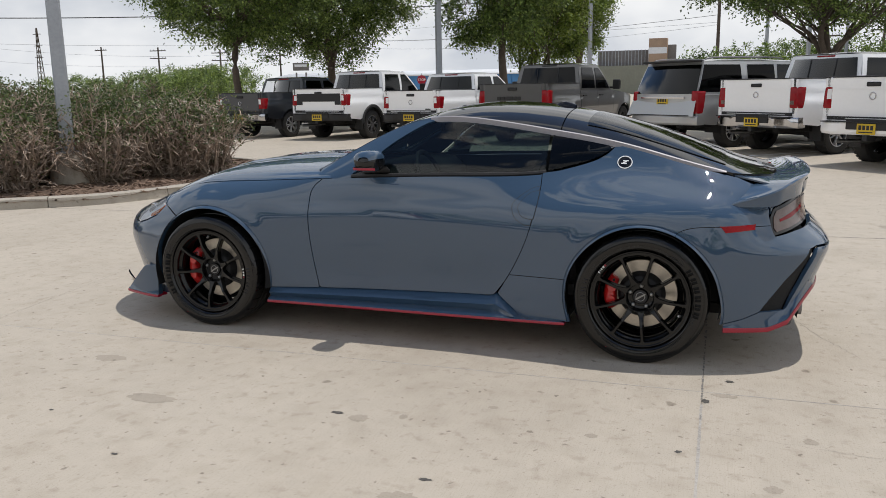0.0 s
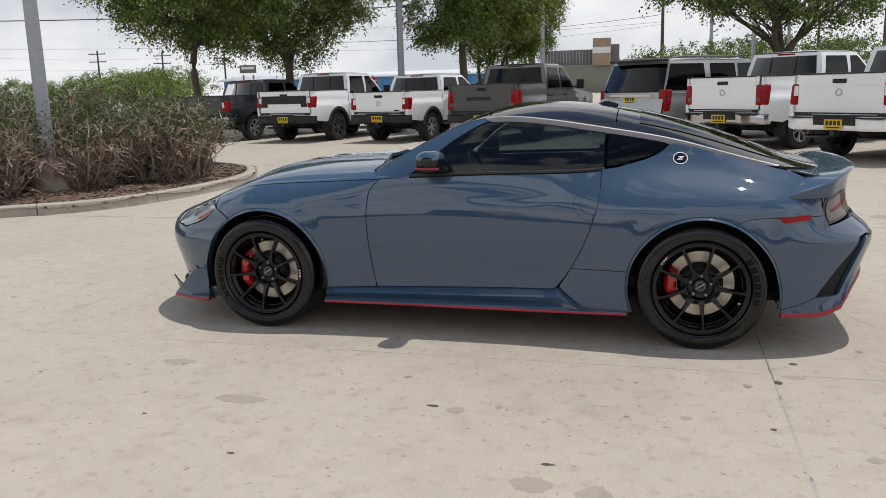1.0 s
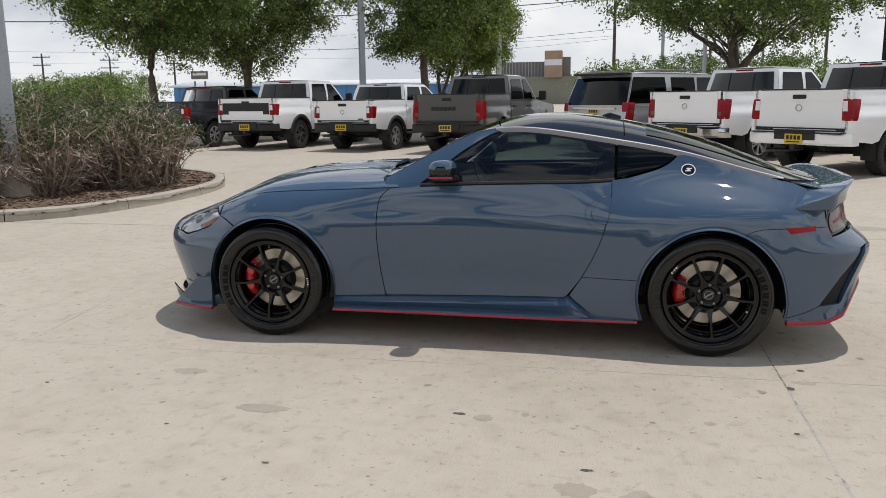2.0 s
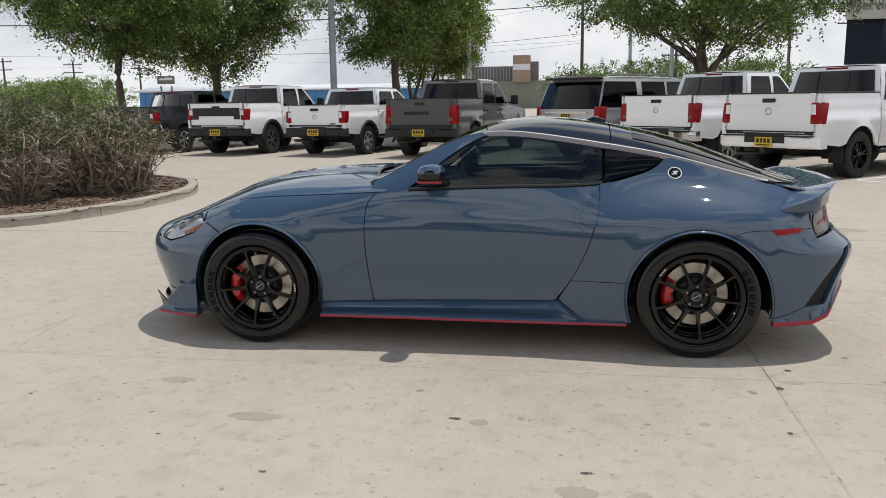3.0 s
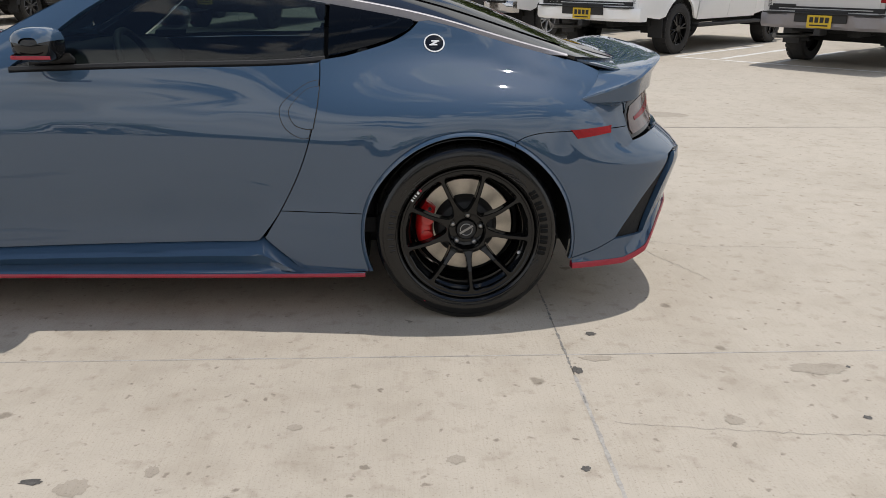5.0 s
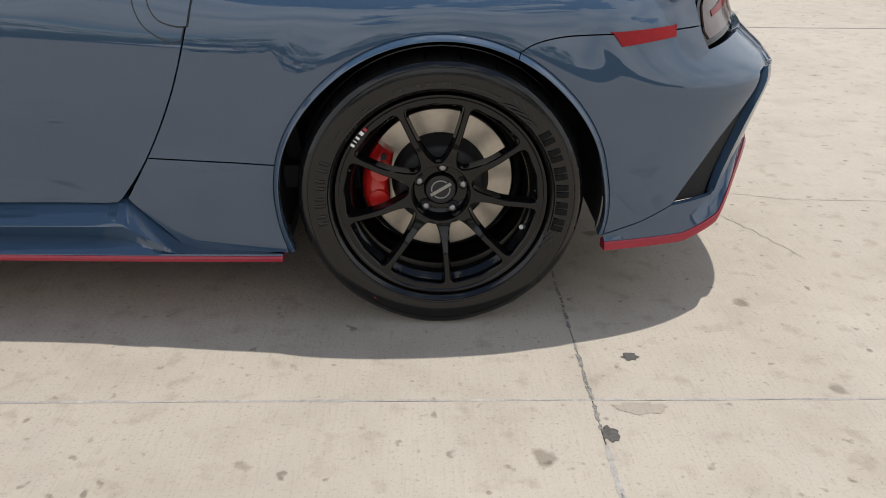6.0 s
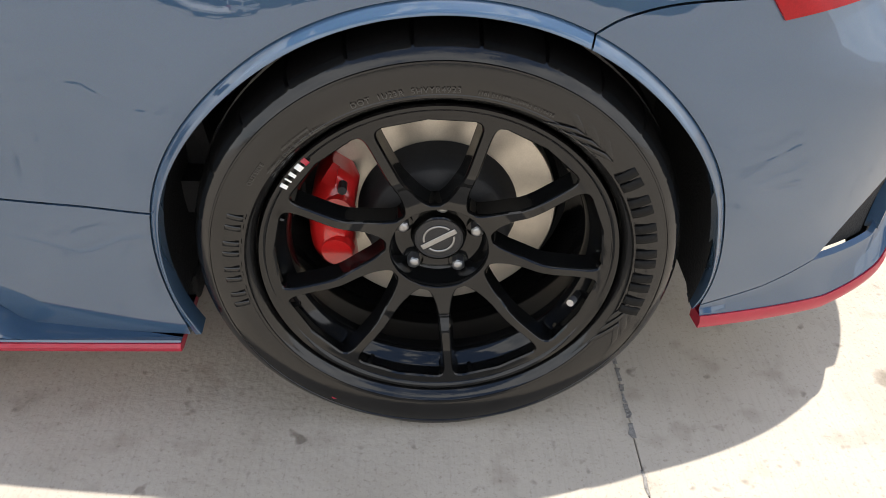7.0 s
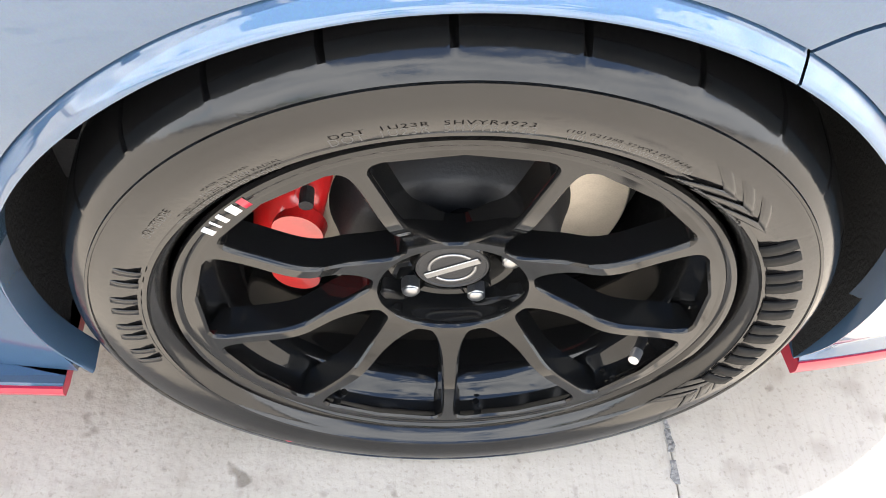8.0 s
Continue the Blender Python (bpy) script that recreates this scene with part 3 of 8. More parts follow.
panel("brow", [run(-1.635, 0.728), run(-1.678, 0.758), run(-1.79, 0.741), run(-1.91, 0.688), run(-1.98, 0.630), run(-1.992, 0.602), (UN, 0.619), (UN, 0.635)]
      + [(float(u), float(Z3(plan(u, 0.62)[1])) + 0.004) for u in np.linspace(UN + 0.02, unplan(-1.645, 0.79), 22)], M_PAINT, car, true_x=False, grid=0.02, depth=0.01)
panel("grille", [run(-2.115, 0.545), (UN, 0.565), (UN, 0.20), run(-2.03, 0.25), run(-1.99, 0.285), run(-2.05, 0.395)], M_DARK, car, true_x=False, lift=-0.03, grid=0.03, label="black mesh grille")
panel("front_corner", [run(-1.674, 0.285), run(-1.84, 0.271), run(-1.985, 0.281), run(-2.02, 0.25), run(-2.03, 0.19), run(-1.90, 0.160), run(-1.70, 0.145)] + [run(x, z) for x, z in rim_arc(*AF, 207, 188, 8)], M_PAINT, car,
      true_x=False, grid=0.024)



def arch_lip(hub, a0, a1):
    """A stretch of the flared lip round a wheel opening, with its edge rolled inward."""
    for sgn in (-1, 1):
        bm = bmesh.new()
        rows = []
        for a in np.linspace(radians(a0), radians(a1), max(6, int(abs(a1 - a0) / 2))):
            row = []
            r1 = rim_radius(hub, a)
            for t, inward in ((0.10, 0.036), (0.0, 0.007), (0.04, 0.002), (0.16, 0.0), (0.45, 0.0), (0.75, 0.0), (0.92, 0.0006), (1.0, 0.0016), (1.2, 0.005)):
                r = r1 - LIP_W[hub] * (1 - t)
                x, z = hub[0] + r * math.cos(a), hub[1] + r * math.sin(a)
                p = flank(unplan(x, z), z)
                flare = 0.017 * max(1 - t, 0.0) * float(sstep(0.14, 0.30, z))
                row.append((p[0], sgn * (-p[1] + flare - inward), z))
            rows.append(row)
        loft(bm, rows)
        bmesh.ops.recalc_face_normals(bm, faces=bm.faces[:])
        if sum(f.normal.y for f in bm.faces) * sgn < 0:
            bmesh.ops.reverse_faces(bm, faces=bm.faces[:])
        part("arch_lip", bm, M_PAINT, car, smooth=True, angle=50)


arch_lip(HUBR, -15.5, 63.7)
arch_lip(HUBR, 64.1, 202)
arch_lip(HUBF, -13, 124)
arch_lip(HUBF, 124.4, 206)

# hood and greenhouse
sheet("hood", hood, np.linspace(unplan(-1.655, 0.8), -0.48, 64), np.linspace(-0.992, 0.992, 61), M_PAINT, car, warp=lambda U, V: U - 0.19 * (1 - V ** 2) * sstep(-1.2, -0.5, U))
sheet("nose_cap", hood, np.linspace(UN + 0.02, unplan(-1.665, 0.8), 34), np.linspace(-0.985, 0.985, 41), M_PAINT, car)
bm = bmesh.new()
loft(bm, [[(-0.86 + 0.20 * abs(v) ** 2, 0.66 * v, 0.905), (-0.56 + 0.02 * abs(v), 0.66 * v, 0.89)] for v in np.linspace(-1, 1, 21)])
part("cowl", bm, M_DARK, car, smooth=True)
sheet("windscreen", roof, np.linspace(0, 1, 40), np.linspace(-0.94, 0.94, 41), M_TINT, car, label="tinted windscreen glass",
      warp=lambda U, V: (-0.60 - 0.27 * (1 - V ** 2)) * (1 - U) + U * (0.085 - 0.06 * (1 - V ** 2)), depth=0.004)
sheet("screen_edge", roof, np.linspace(-0.60, 0.10, 40), np.linspace(-1.0, -0.945, 4), M_PAINT, car, depth=0.012)
sheet("screen_edge", roof, np.linspace(-0.60, 0.10, 40), np.linspace(0.945, 1.0, 4), M_PAINT, car, depth=0.012)
sheet("roof_panel", roof, np.linspace(0, 1, 40), np.linspace(-1, 1, 41), M_BLACKPAINT, car, "gloss black roof panel", warp=lambda U, V: (0.092 - 0.06 * (1 - V ** 2)) * (1 - U) + U * 0.80)
sheet("hatch_frame", roof, np.linspace(0, 1, 56), np.linspace(-1, 1, 41), M_BLACKPAINT, car, "gloss black tailgate", warp=lambda U, V: 0.806 * (1 - U) + U * (1.93 - 0.23 * V ** 4))
sheet("deck_panel", roof, np.linspace(1.50, 1.93, 24), np.linspace(-0.99, 0.99, 31), M_PAINT, car, lift=-0.010, depth=0.008)
sheet("rear_window", roof, np.linspace(0.93, 1.66, 40), np.linspace(-0.82, 0.82, 31), M_TINT_DARK, car, "dark tinted rear window", lift=0.004, depth=0.003)
A_EDGE = smooth([(-0.36, 0.926), (-0.26, 1.000), (-0.13, 1.105), (0.02, 1.195), (0.085, 1.2185)], 6)
panel("a_pillar", A_EDGE + along(lambda x: Z4(x) - 0.002, 0.075, -0.575, 30) + [(-0.585, 0.925), (-0.575, 0.884), (-0.36, 0.900)], M_PAINT, car, f=cabin_side, depth=0.015)
RAIL = lambda x: Z4(x) - 0.026
GLASS_D = [(x + 0.006, z - 0.004) for x, z in A_EDGE] + along(RAIL, 0.11, 0.755, 24) + [(0.752, 0.960)] + along(lambda x: Z3(x) + 0.012, 0.74, -0.34, 20)
panel("door_window", GLASS_D, M_TINT, car, f=cabin_side, depth=0.004, grid=0.04, label="tinted door window")
GLASS_Q = [(0.764, 0.962)] + along(RAIL, 0.766, 1.075, 14) + smooth([(1.085, 1.074), (1.05, 1.046), (0.97, 1.010), (0.80, 0.966)], 4)
panel("quarter_window", GLASS_Q, M_TINT_DARK, car, f=cabin_side, depth=0.004, grid=0.04, label="dark tinted quarter window")
for sgn in (-1, 1):
    bm = bmesh.new()
    rows = []
    for x in np.linspace(0.06, 1.665, 70):
        p = roof(x, 1.0)
        w, z, h = float(p[1]), float(p[2]), 0.030 * min(1, (1.67 - x) / 0.16 + 0.02) * min(1, (x - 0.05) / 0.06)
        rows.append([(x, sgn * (w + a), z + b) for a, b in ((-0.012, 0.002), (0.003, 0.003), (0.010, -0.002), (0.014, -0.002 - h), (0.008, -0.006 - h), (-0.008, -0.004 - h))])
    loft(bm, rows, closed=True, cap=True)
    bmesh.ops.recalc_face_normals(bm, faces=bm.faces[:])
    part("roof_strip", bm, M_SILVER, car, "satin silver roof strip", smooth=True, angle=40)
for sgn in (-1, 1):
    bm = bmesh.new()
    rows = []
    for x in np.linspace(-0.36, 0.755, 46):
        z = float(Z3(x)) + 0.006
        p = cabin_side(x, z)
        w = -float(p[1])
        rows.append([(x, sgn * (w + a), z + b) for a, b in ((-0.006, 0.012), (0.006, 0.010), (0.010, 0.0), (0.004, -0.010), (-0.01, -0.008))])
    loft(bm, rows, closed=True, cap=True)
    bmesh.ops.recalc_face_normals(bm, faces=bm.faces[:])
    part("window_seal", bm, M_DARK, car, smooth=True, angle=40)

# side skirt with its red line
for sgn in (-1, 1):
    bm, br = bmesh.new(), bmesh.new()
    rows, rr = [], []
    for x in np.linspace(-0.885, 0.893, 80):
        top = float(np.interp(x, [-0.9, 0.46, 0.516, 0.53, 0.60, 0.655, 0.90], [0.254, 0.288, 0.300, 0.288, 0.233, 0.190, 0.187]))
        wf = -float(flank(x, max(top, 0.2))[1])
        edge = 0.912 + 0.028 * float(sstep(-0.9, 0.8, x))
        low = 0.186
        d = max(top - low, 0.004)
        k = 1.0 - float(sstep(0.44, 0.64, x))
        shelf = wf + (edge - wf) * (0.55 + 0.35 * (1 - k))
        rows.append([(x, sgn * w, z) for w, z in ((wf - 0.03, top + 0.004), (wf - 0.004, top - 0.002), (wf + (shelf - wf) * 0.5, top - d * 0.20), (shelf - 0.004, top - d * 0.36), (shelf, top - d * 0.42), (shelf - 0.006, top - d * 0.50),
                                               (shelf - 0.020 * k, low + d * 0.22), (edge - 0.014, low + d * 0.12), (edge - 0.004, low + 0.003), (edge - 0.002, low), (0.80, low))])
        rr.append([(x, sgn * w, z) for w, z in ((edge - 0.012, low), (edge + 0.001, low), (edge + 0.004, low - 0.006), (edge + 0.002, low - 0.014), (edge - 0.012, low - 0.017), (0.80, low - 0.014), (0.80, low))])
    loft(bm, rows)
    loft(br, rr, closed=True, cap=True)
    bmesh.ops.recalc_face_normals(br, faces=br.faces[:])
    part("side_skirt", bm, M_PAINT, car, smooth=True, angle=35)
    part("skirt_line", br, M_RED, car, "red skirt line", smooth=True, angle=35)


def lip_line(name, us, z_top, h, out, mat, label):
    for sgn in (-1, 1):
        bm = bmesh.new()
        rows = []
        for u in us:
            zt = float(z_top(u))
            p = flank(u, max(zt, 0.19))
            n = surface_normal(flank, np.array(u), np.array(max(zt, 0.2)))
            n = n if n[1] < 0 else -n
            x, y = p[0], p[1]
            rows.append([(x + n[0] * a, -sgn * (y + n[1] * a), zt + b) for a, b in ((-0.02, 0.002), (out, 0.002), (out + 0.004, -h * 0.4), (out + 0.001, -h), (-0.02, -h))])
        loft(bm, rows, closed=True, cap=True)
        bmesh.ops.recalc_face_normals(bm, faces=bm.faces[:])
        part(name, bm, mat, car, label, smooth=True, angle=40)


RED_U = [float(unplan(x, z)) for x, z in ((1.68, 0.204), (1.887, 0.212), (1.978, 0.250), (2.055, 0.345), (2.095, 0.385))] + [UE]
RED_R = lambda u: float(np.interp(u, RED_U, [0.204, 0.212, 0.250, 0.345, 0.385, 0.405]))
TOP_U = [float(unplan(x, z)) for x, z in ((1.68, 0.224), (1.77, 0.253), (1.848, 0.290), (1.965, 0.297), (2.02, 0.345), (2.075, 0.42))] + [UE]
TOP_R = lambda u: float(np.interp(u, TOP_U, [0.224, 0.253, 0.290, 0.297, 0.345, 0.42, 0.43]))
lip_line("rear_line", np.linspace(float(unplan(1.680, 0.2)), UE, 70), RED_R, 0.021, 0.010, M_RED, "red rear bumper line")
for sgn in (-1, 1):
    bm = bmesh.new()
    rows = []
    for u in np.linspace(float(unplan(1.680, 0.21)), UE, 70):
        a, b = flank(u, TOP_R(u)), flank(u, max(RED_R(u), 0.2))
        n = surface_normal(flank, np.array(u), np.array(max(RED_R(u), 0.2)))
        n = n if n[1] < 0 else -n
        up, lo = a - n * 0.012, np.array([b[0], b[1], RED_R(u) + 0.003]) + n * 0.008
        top = a - n * 0.002 - np.array([0, 0, 0.002])
        rows.append([(p[0], -sgn * p[1], p[2]) for p in (up, top, top * 0.45 + lo * 0.55 - n * 0.004, lo - np.array([0, 0, -0.004]), lo)])
    loft(bm, rows)
    bmesh.ops.recalc_face_normals(bm, faces=bm.faces[:])
    part("rear_lip", bm, M_PAINT, car, smooth=True, angle=35)
lip_line("front_line", np.linspace(float(unplan(-1.70, 0.15)), UN, 40), lambda u: 0.150 + 0.012 * sstep(0, 0.6, XF - 0.3 - u), 0.016, 0.018, M_RED, "red front lip line")
lip_line("front_lip", np.linspace(float(unplan(-1.74, 0.17)), UN, 40), lambda u: 0.168 + 0.035 * sstep(0.25, 0.6, XF - u), 0.020, 0.030, M_BLACKPAINT, "gloss black splitter")

# spoiler on the tail: leading edge, ridge and the foot of its rear face, by the distance from the centre
LEAD = [Spline(*zip((0, 0.5, 0.75, 0.87, 0.94, 1), q)) for q in ((1.80, 1.80, 1.79, 1.772, 1.735, 1.672), (0, 0.41, 0.640, 0.718, 0.772, 0.822), (0.925, 0.920, 0.905, 0.880, 0.845, 0.812))]
RIDGE = [Spline(*zip((0, 0.5, 0.75, 0.87, 0.94, 1), q)) for q in ((2.095, 2.078, 2.025, 1.950, 1.862, 1.680), (0, 0.40, 0.630, 0.748, 0.805, 0.827), (0.958, 0.955, 0.940, 0.910, 0.872, 0.815))]
FOOT = [Spline(*zip((0, 0.5, 0.75, 0.87, 0.94, 1), q)) for q in ((2.060, 2.045, 1.995, 1.930, 1.862, 1.684), (0, 0.40, 0.635, 0.750, 0.800, 0.826), (0.846, 0.843, 0.836, 0.822, 0.806, 0.806))]
bm = bmesh.new()
rows = []
for v in np.linspace(-1, 1, 121):
    a, s = abs(v), math.copysign(1, v)
    L, R, Q = (np.array([float(c(a)) for c in line]) for line in (LEAD, RIDGE, FOOT))
    R[2] = max(R[2], Q[2] + 0.008)
    dip = np.array([0, 0, -0.012 * (1 - a ** 3)])
    back = R * 0.55 + Q * 0.45 - np.array([0.012, 0, 0]) * (1 - a ** 4)
    rows.append([(p[0], s * p[1], p[2]) for p in (L - np.array([0, 0, 0.03]), L, L * 0.75 + R * 0.25 + dip * 0.8, L * 0.5 + R * 0.5 + dip, L * 0.25 + R * 0.75 + dip * 0.6, L * 0.04 + R * 0.96, R + np.array([0.002, 0.001, -0.005]),
                                                  R * 0.8 + Q * 0.2, back, Q, Q * 0.8 + L * 0.2 - np.array([0, 0.03, 0.03]))])
loft(bm, rows, closed=True, cap=True)
bmesh.ops.recalc_face_normals(bm, faces=bm.faces[:])
part("spoiler", bm, M_PAINT, car, smooth=True, angle=32)


# ---- wheels, brakes and the rest of the car ----
LIP = 0.934                                # half-width at the rim's outer face
SPOKE_W = Spline((0.06, 0.034), (0.085, 0.0208), (0.115, 0.0140), (0.15, 0.0112), (0.19, 0.0104), (0.22, 0.0116), (0.236, 0.0145))
FACE_D = Spline((0.03, -0.037), (0.06, -0.0355), (0.077, -0.0335), (0.100, -0.0270), (0.122, -0.0185), (0.142, -0.0085), (0.156, -0.0052), (0.19, -0.0042), (0.226, -0.0032), (0.24, -0.003))
R_IN, R_OUT = 0.0762, 0.2310


def polar(r, a, d):
    return (r * math.cos(a), -d, r * math.sin(a))


def spoke_window(k, base, shrink=0.0):
    """Outline of one opening between spokes, as (x, z)."""
    mid = radians(base + 40 * k + 20)
    rm, rh = (R_IN + R_OUT) / 2, (R_OUT - R_IN) / 2 - shrink
    pts = []
    n = 30
    ts = np.sin(np.linspace(-math.pi / 2, math.pi / 2, n))
    for side in (1, -1):
        for t in (ts if side == 1 else ts[::-1]):
            r = rm + rh * t
            half = radians(20) - math.asin(min(float(SPOKE_W(r)) / 2 / r, 0.9)) - shrink / r
            e = 12.0 if t > 0 else 4.2
            half *= max(1 - abs(t) ** e, 0.0) ** (1 / e)
            pts.append((r * math.cos(mid - side * half), r * math.sin(mid - side * half)))
    out = []
    for p in pts:
        if not out or math.hypot(p[0] - out[-1][0], p[1] - out[-1][1]) > 0.0012:
            out.append(p)
    if math.hypot(out[0][0] - out[-1][0], out[0][1] - out[-1][1]) < 0.0012:
        out.pop()
    return out


def wheel_face(base):
    """The cast face: a disc with nine openings, each with a chamfer and deep walls."""
    bm = bmesh.new()
    n_out, n_in = 144, 72
    pts = [(0.2375 * math.cos(2 * math.pi * i / n_out), 0.2375 * math.sin(2 * math.pi * i / n_out)) for i in range(n_out)]
    edges = [(i, (i + 1) % n_out) for i in range(n_out)]
    b0 = len(pts)
    pts += [(0.0715 * math.cos(2 * math.pi * i / n_in), 0.0715 * math.sin(2 * math.pi * i / n_in)) for i in range(n_in)]
    edges += [(b0 + i, b0 + (i + 1) % n_in) for i in range(n_in)]
    loops = []
    for k in range(9):
        w = spoke_window(k, base)
        a = len(pts)
        pts += w
        edges += [(a + i, a + (i + 1) % len(w)) for i in range(len(w))]
        loops.append(list(range(a, len(pts))))
    # extra points along the spokes keep their fall even
    for k in range(9):
        for r in np.linspace(0.078, 0.231, 22):
            pts.append((r * math.cos(radians(base + 40 * k)), r * math.sin(radians(base + 40 * k))))
    v2, _, fc, orig, _, _ = delaunay([Vector(p) for p in pts], edges, [], 0, 1e-7)
    V = [(p.x, p.y) for p in v2]
    holes = [np.array([pts[i] for i in lp]) for lp in loops]
    where = {}
    for i, o in enumerate(orig):
        for q in o:
            where[q] = i
    bv = [bm.verts.new((x, -float(FACE_D(math.hypot(x, z))), z)) for x, z in V]
    cent = np.array([[sum(V[i][0] for i in f) / len(f), sum(V[i][1] for i in f) / len(f)] for f in fc])
    rr = np.hypot(cent[:, 0], cent[:, 1])
    keep = (rr < 0.2375) & (rr > 0.0714)
    for h in holes:
        keep &= ~inside(h, cent)
    for f, ok in zip(fc, keep):
        if ok:
            try:
                q = bm.faces.new([bv[i] for i in f])
                q.smooth = True
            except ValueError:
                pass
    for lp, h in zip(loops, holes):
        c = h.mean(0)
        rings = [[bv[where[i]] for i in lp]]
        for inset, drop in ((0.0030, 0.0024), (0.0036, 0.006), (0.0048, 0.018), (0.0078, 0.031)):
            ring = []
            m = len(lp)
            for j in range(m):
                p, q = h[(j - 1) % m], h[(j + 1) % m]
                t = (q - p) / max(np.linalg.norm(q - p), 1e-9)
                nn = np.array([-t[1], t[0]])
                if np.dot(nn, c - h[j]) < 0:
                    nn = -nn
                e = h[j] + nn * inset * 0.75
                r0 = math.hypot(*h[j])
                if r0 > R_OUT - 0.0035 and drop > 0.004:
                    drop_j = 0.010 + 0.001 * drop
                    e = h[j] * (R_OUT + 0.0005) / r0
                else:
                    drop_j = drop
                ring.append(bm.verts.new((e[0], -(float(FACE_D(r0)) - drop_j), e[1])))
            rings.append(ring)
        for A, B in zip(rings, rings[1:]):
            for j in range(len(lp)):
                k2 = (j + 1) % len(lp)
                try:
                    q = bm.faces.new((A[j], A[k2], B[k2], B[j]))
                    q.smooth = True
                except ValueError:
                    pass
    bmesh.ops.recalc_face_normals(bm, faces=bm.faces[:])
    return bm


def tyre_mesh(R, hub):
    """A tyre with ribs on its wall, three grooves round the tread and cross cuts on the shoulders."""
    k = R / 0.336
    prof = [(0.2475, -0.020), (0.2490, -0.004), (0.2530, 0.004), (0.2570, 0.0075), (0.2600, 0.0105), (0.2605, 0.0125), (0.2640, 0.0130), (0.2650, 0.0125), (0.2780, 0.0160), (0.2920, 0.0165), (0.3040, 0.0135),
            (0.3046, 0.0146), (0.3066, 0.0142), (0.3072, 0.0122), (0.3150, 0.0080), (0.3220, 0.0010), (0.3270, -0.0080), (0.3305, -0.0190), (0.3325, -0.0340), (0.3340, -0.0540), (0.3348, -0.068), (0.3270, -0.0700), (0.3270, -0.0780),
            (0.3352, -0.0800), (0.3360, -0.122), (0.328, -0.124), (0.328, -0.133), (0.336, -0.135), (0.3355, -0.178), (0.3275, -0.180), (0.3275, -0.188), (0.335, -0.190), (0.333, -0.225), (0.328, -0.248), (0.312, -0.268),
            (0.285, -0.276), (0.262, -0.270), (0.2475, -0.245)]
    bm = bmesh.new()
    n = 728
    rings = []
    for i in range(n):
        a = 2 * math.pi * i / n
        ca, sa = math.cos(a), math.sin(a)
        cut = 1 if i % 28 == 0 else 0
        ring = []
        for r, d in prof:
            r *= k
            if cut and -0.064 < d < -0.006 and r > 0.32 * k:
                r -= 0.0065
            z = r * sa
            squash = max(0.0, -hub - z)           # the tread lies flat on the ground
            bulge = 0.25 * max(0.0, -hub + 0.02 - z) if -0.03 < d else 0.0
            ring.append(bm.verts.new((r * ca, -d - bulge, z + squash)))
        rings.append(ring)
    for i in range(n):
        A, B = rings[i], rings[(i + 1) % n]
        for j in range(len(prof) - 1):
            f = bm.faces.new((A[j], A[j + 1], B[j + 1], B[j]))
            f.smooth = True
    return bm


WALL_D = Spline((0.258, 0.009), (0.265, 0.0126), (0.278, 0.0160), (0.292, 0.0165), (0.304, 0.0135), (0.315, 0.008))


def wall_block(bm, r0, r1, a0, a1, rise=0.0012, slant=0.0, cut=0.0):
    """A raised patch on the tyre wall between two radii and two angles (degrees)."""
    nr, na = 4, max(2, int(abs(a1 - a0) / 1.2))
    rows = []
    for i in range(na + 1):
        row = []
        for j in range(nr + 1):
            r = r0 + (r1 - r0) * j / nr
            a = radians(a0 + (a1 - a0) * i / na + slant * j / nr)
            row.append(polar(r, a, float(WALL_D(r)) + rise))
        rows.append(row)
    vs = loft(bm, rows)
    rim = vs[0] + [r[-1] for r in vs[1:]] + vs[-1][-2::-1] + [r[0] for r in vs[-2:0:-1]]
    low = [bm.verts.new((v.co.x, v.co.y + rise * 1.5, v.co.z)) for v in rim]
    for j in range(len(rim)):
        k = (j + 1) % len(rim)
        bm.faces.new((rim[j], rim[k], low[k], low[j]))


def wall_text(text, r, a_mid, height, material_, parent, rise=0.0007, outward=True):
    """Moulded lettering that follows the tyre wall."""
    cu = bpy.data.curves.new("lettering", "FONT")
    cu.body, cu.size, cu.align_x, cu.space_character = text, height, "CENTER", 1.15
    tmp = new("lettering", cu)
    dg = bpy.context.evaluated_depsgraph_get()
    me = bpy.data.meshes.new_from_object(tmp.evaluated_get(dg))
    bpy.data.objects.remove(tmp)
    bpy.data.curves.remove(cu)
    for v in me.vertices:
        x, y = v.co.x, v.co.y
        rr = r + y
        a = radians(a_mid) - x / r
        v.co = polar(rr, a, float(WALL_D(rr)) + rise)
    me.materials.append(material_)
    ob = new("lettering", me)
    ob.parent = parent
    return ob


M_TYRETEXT = material("moulded_lettering", (0.035, 0.034, 0.032), 0.5, 0, spread=0.2, scale=40)


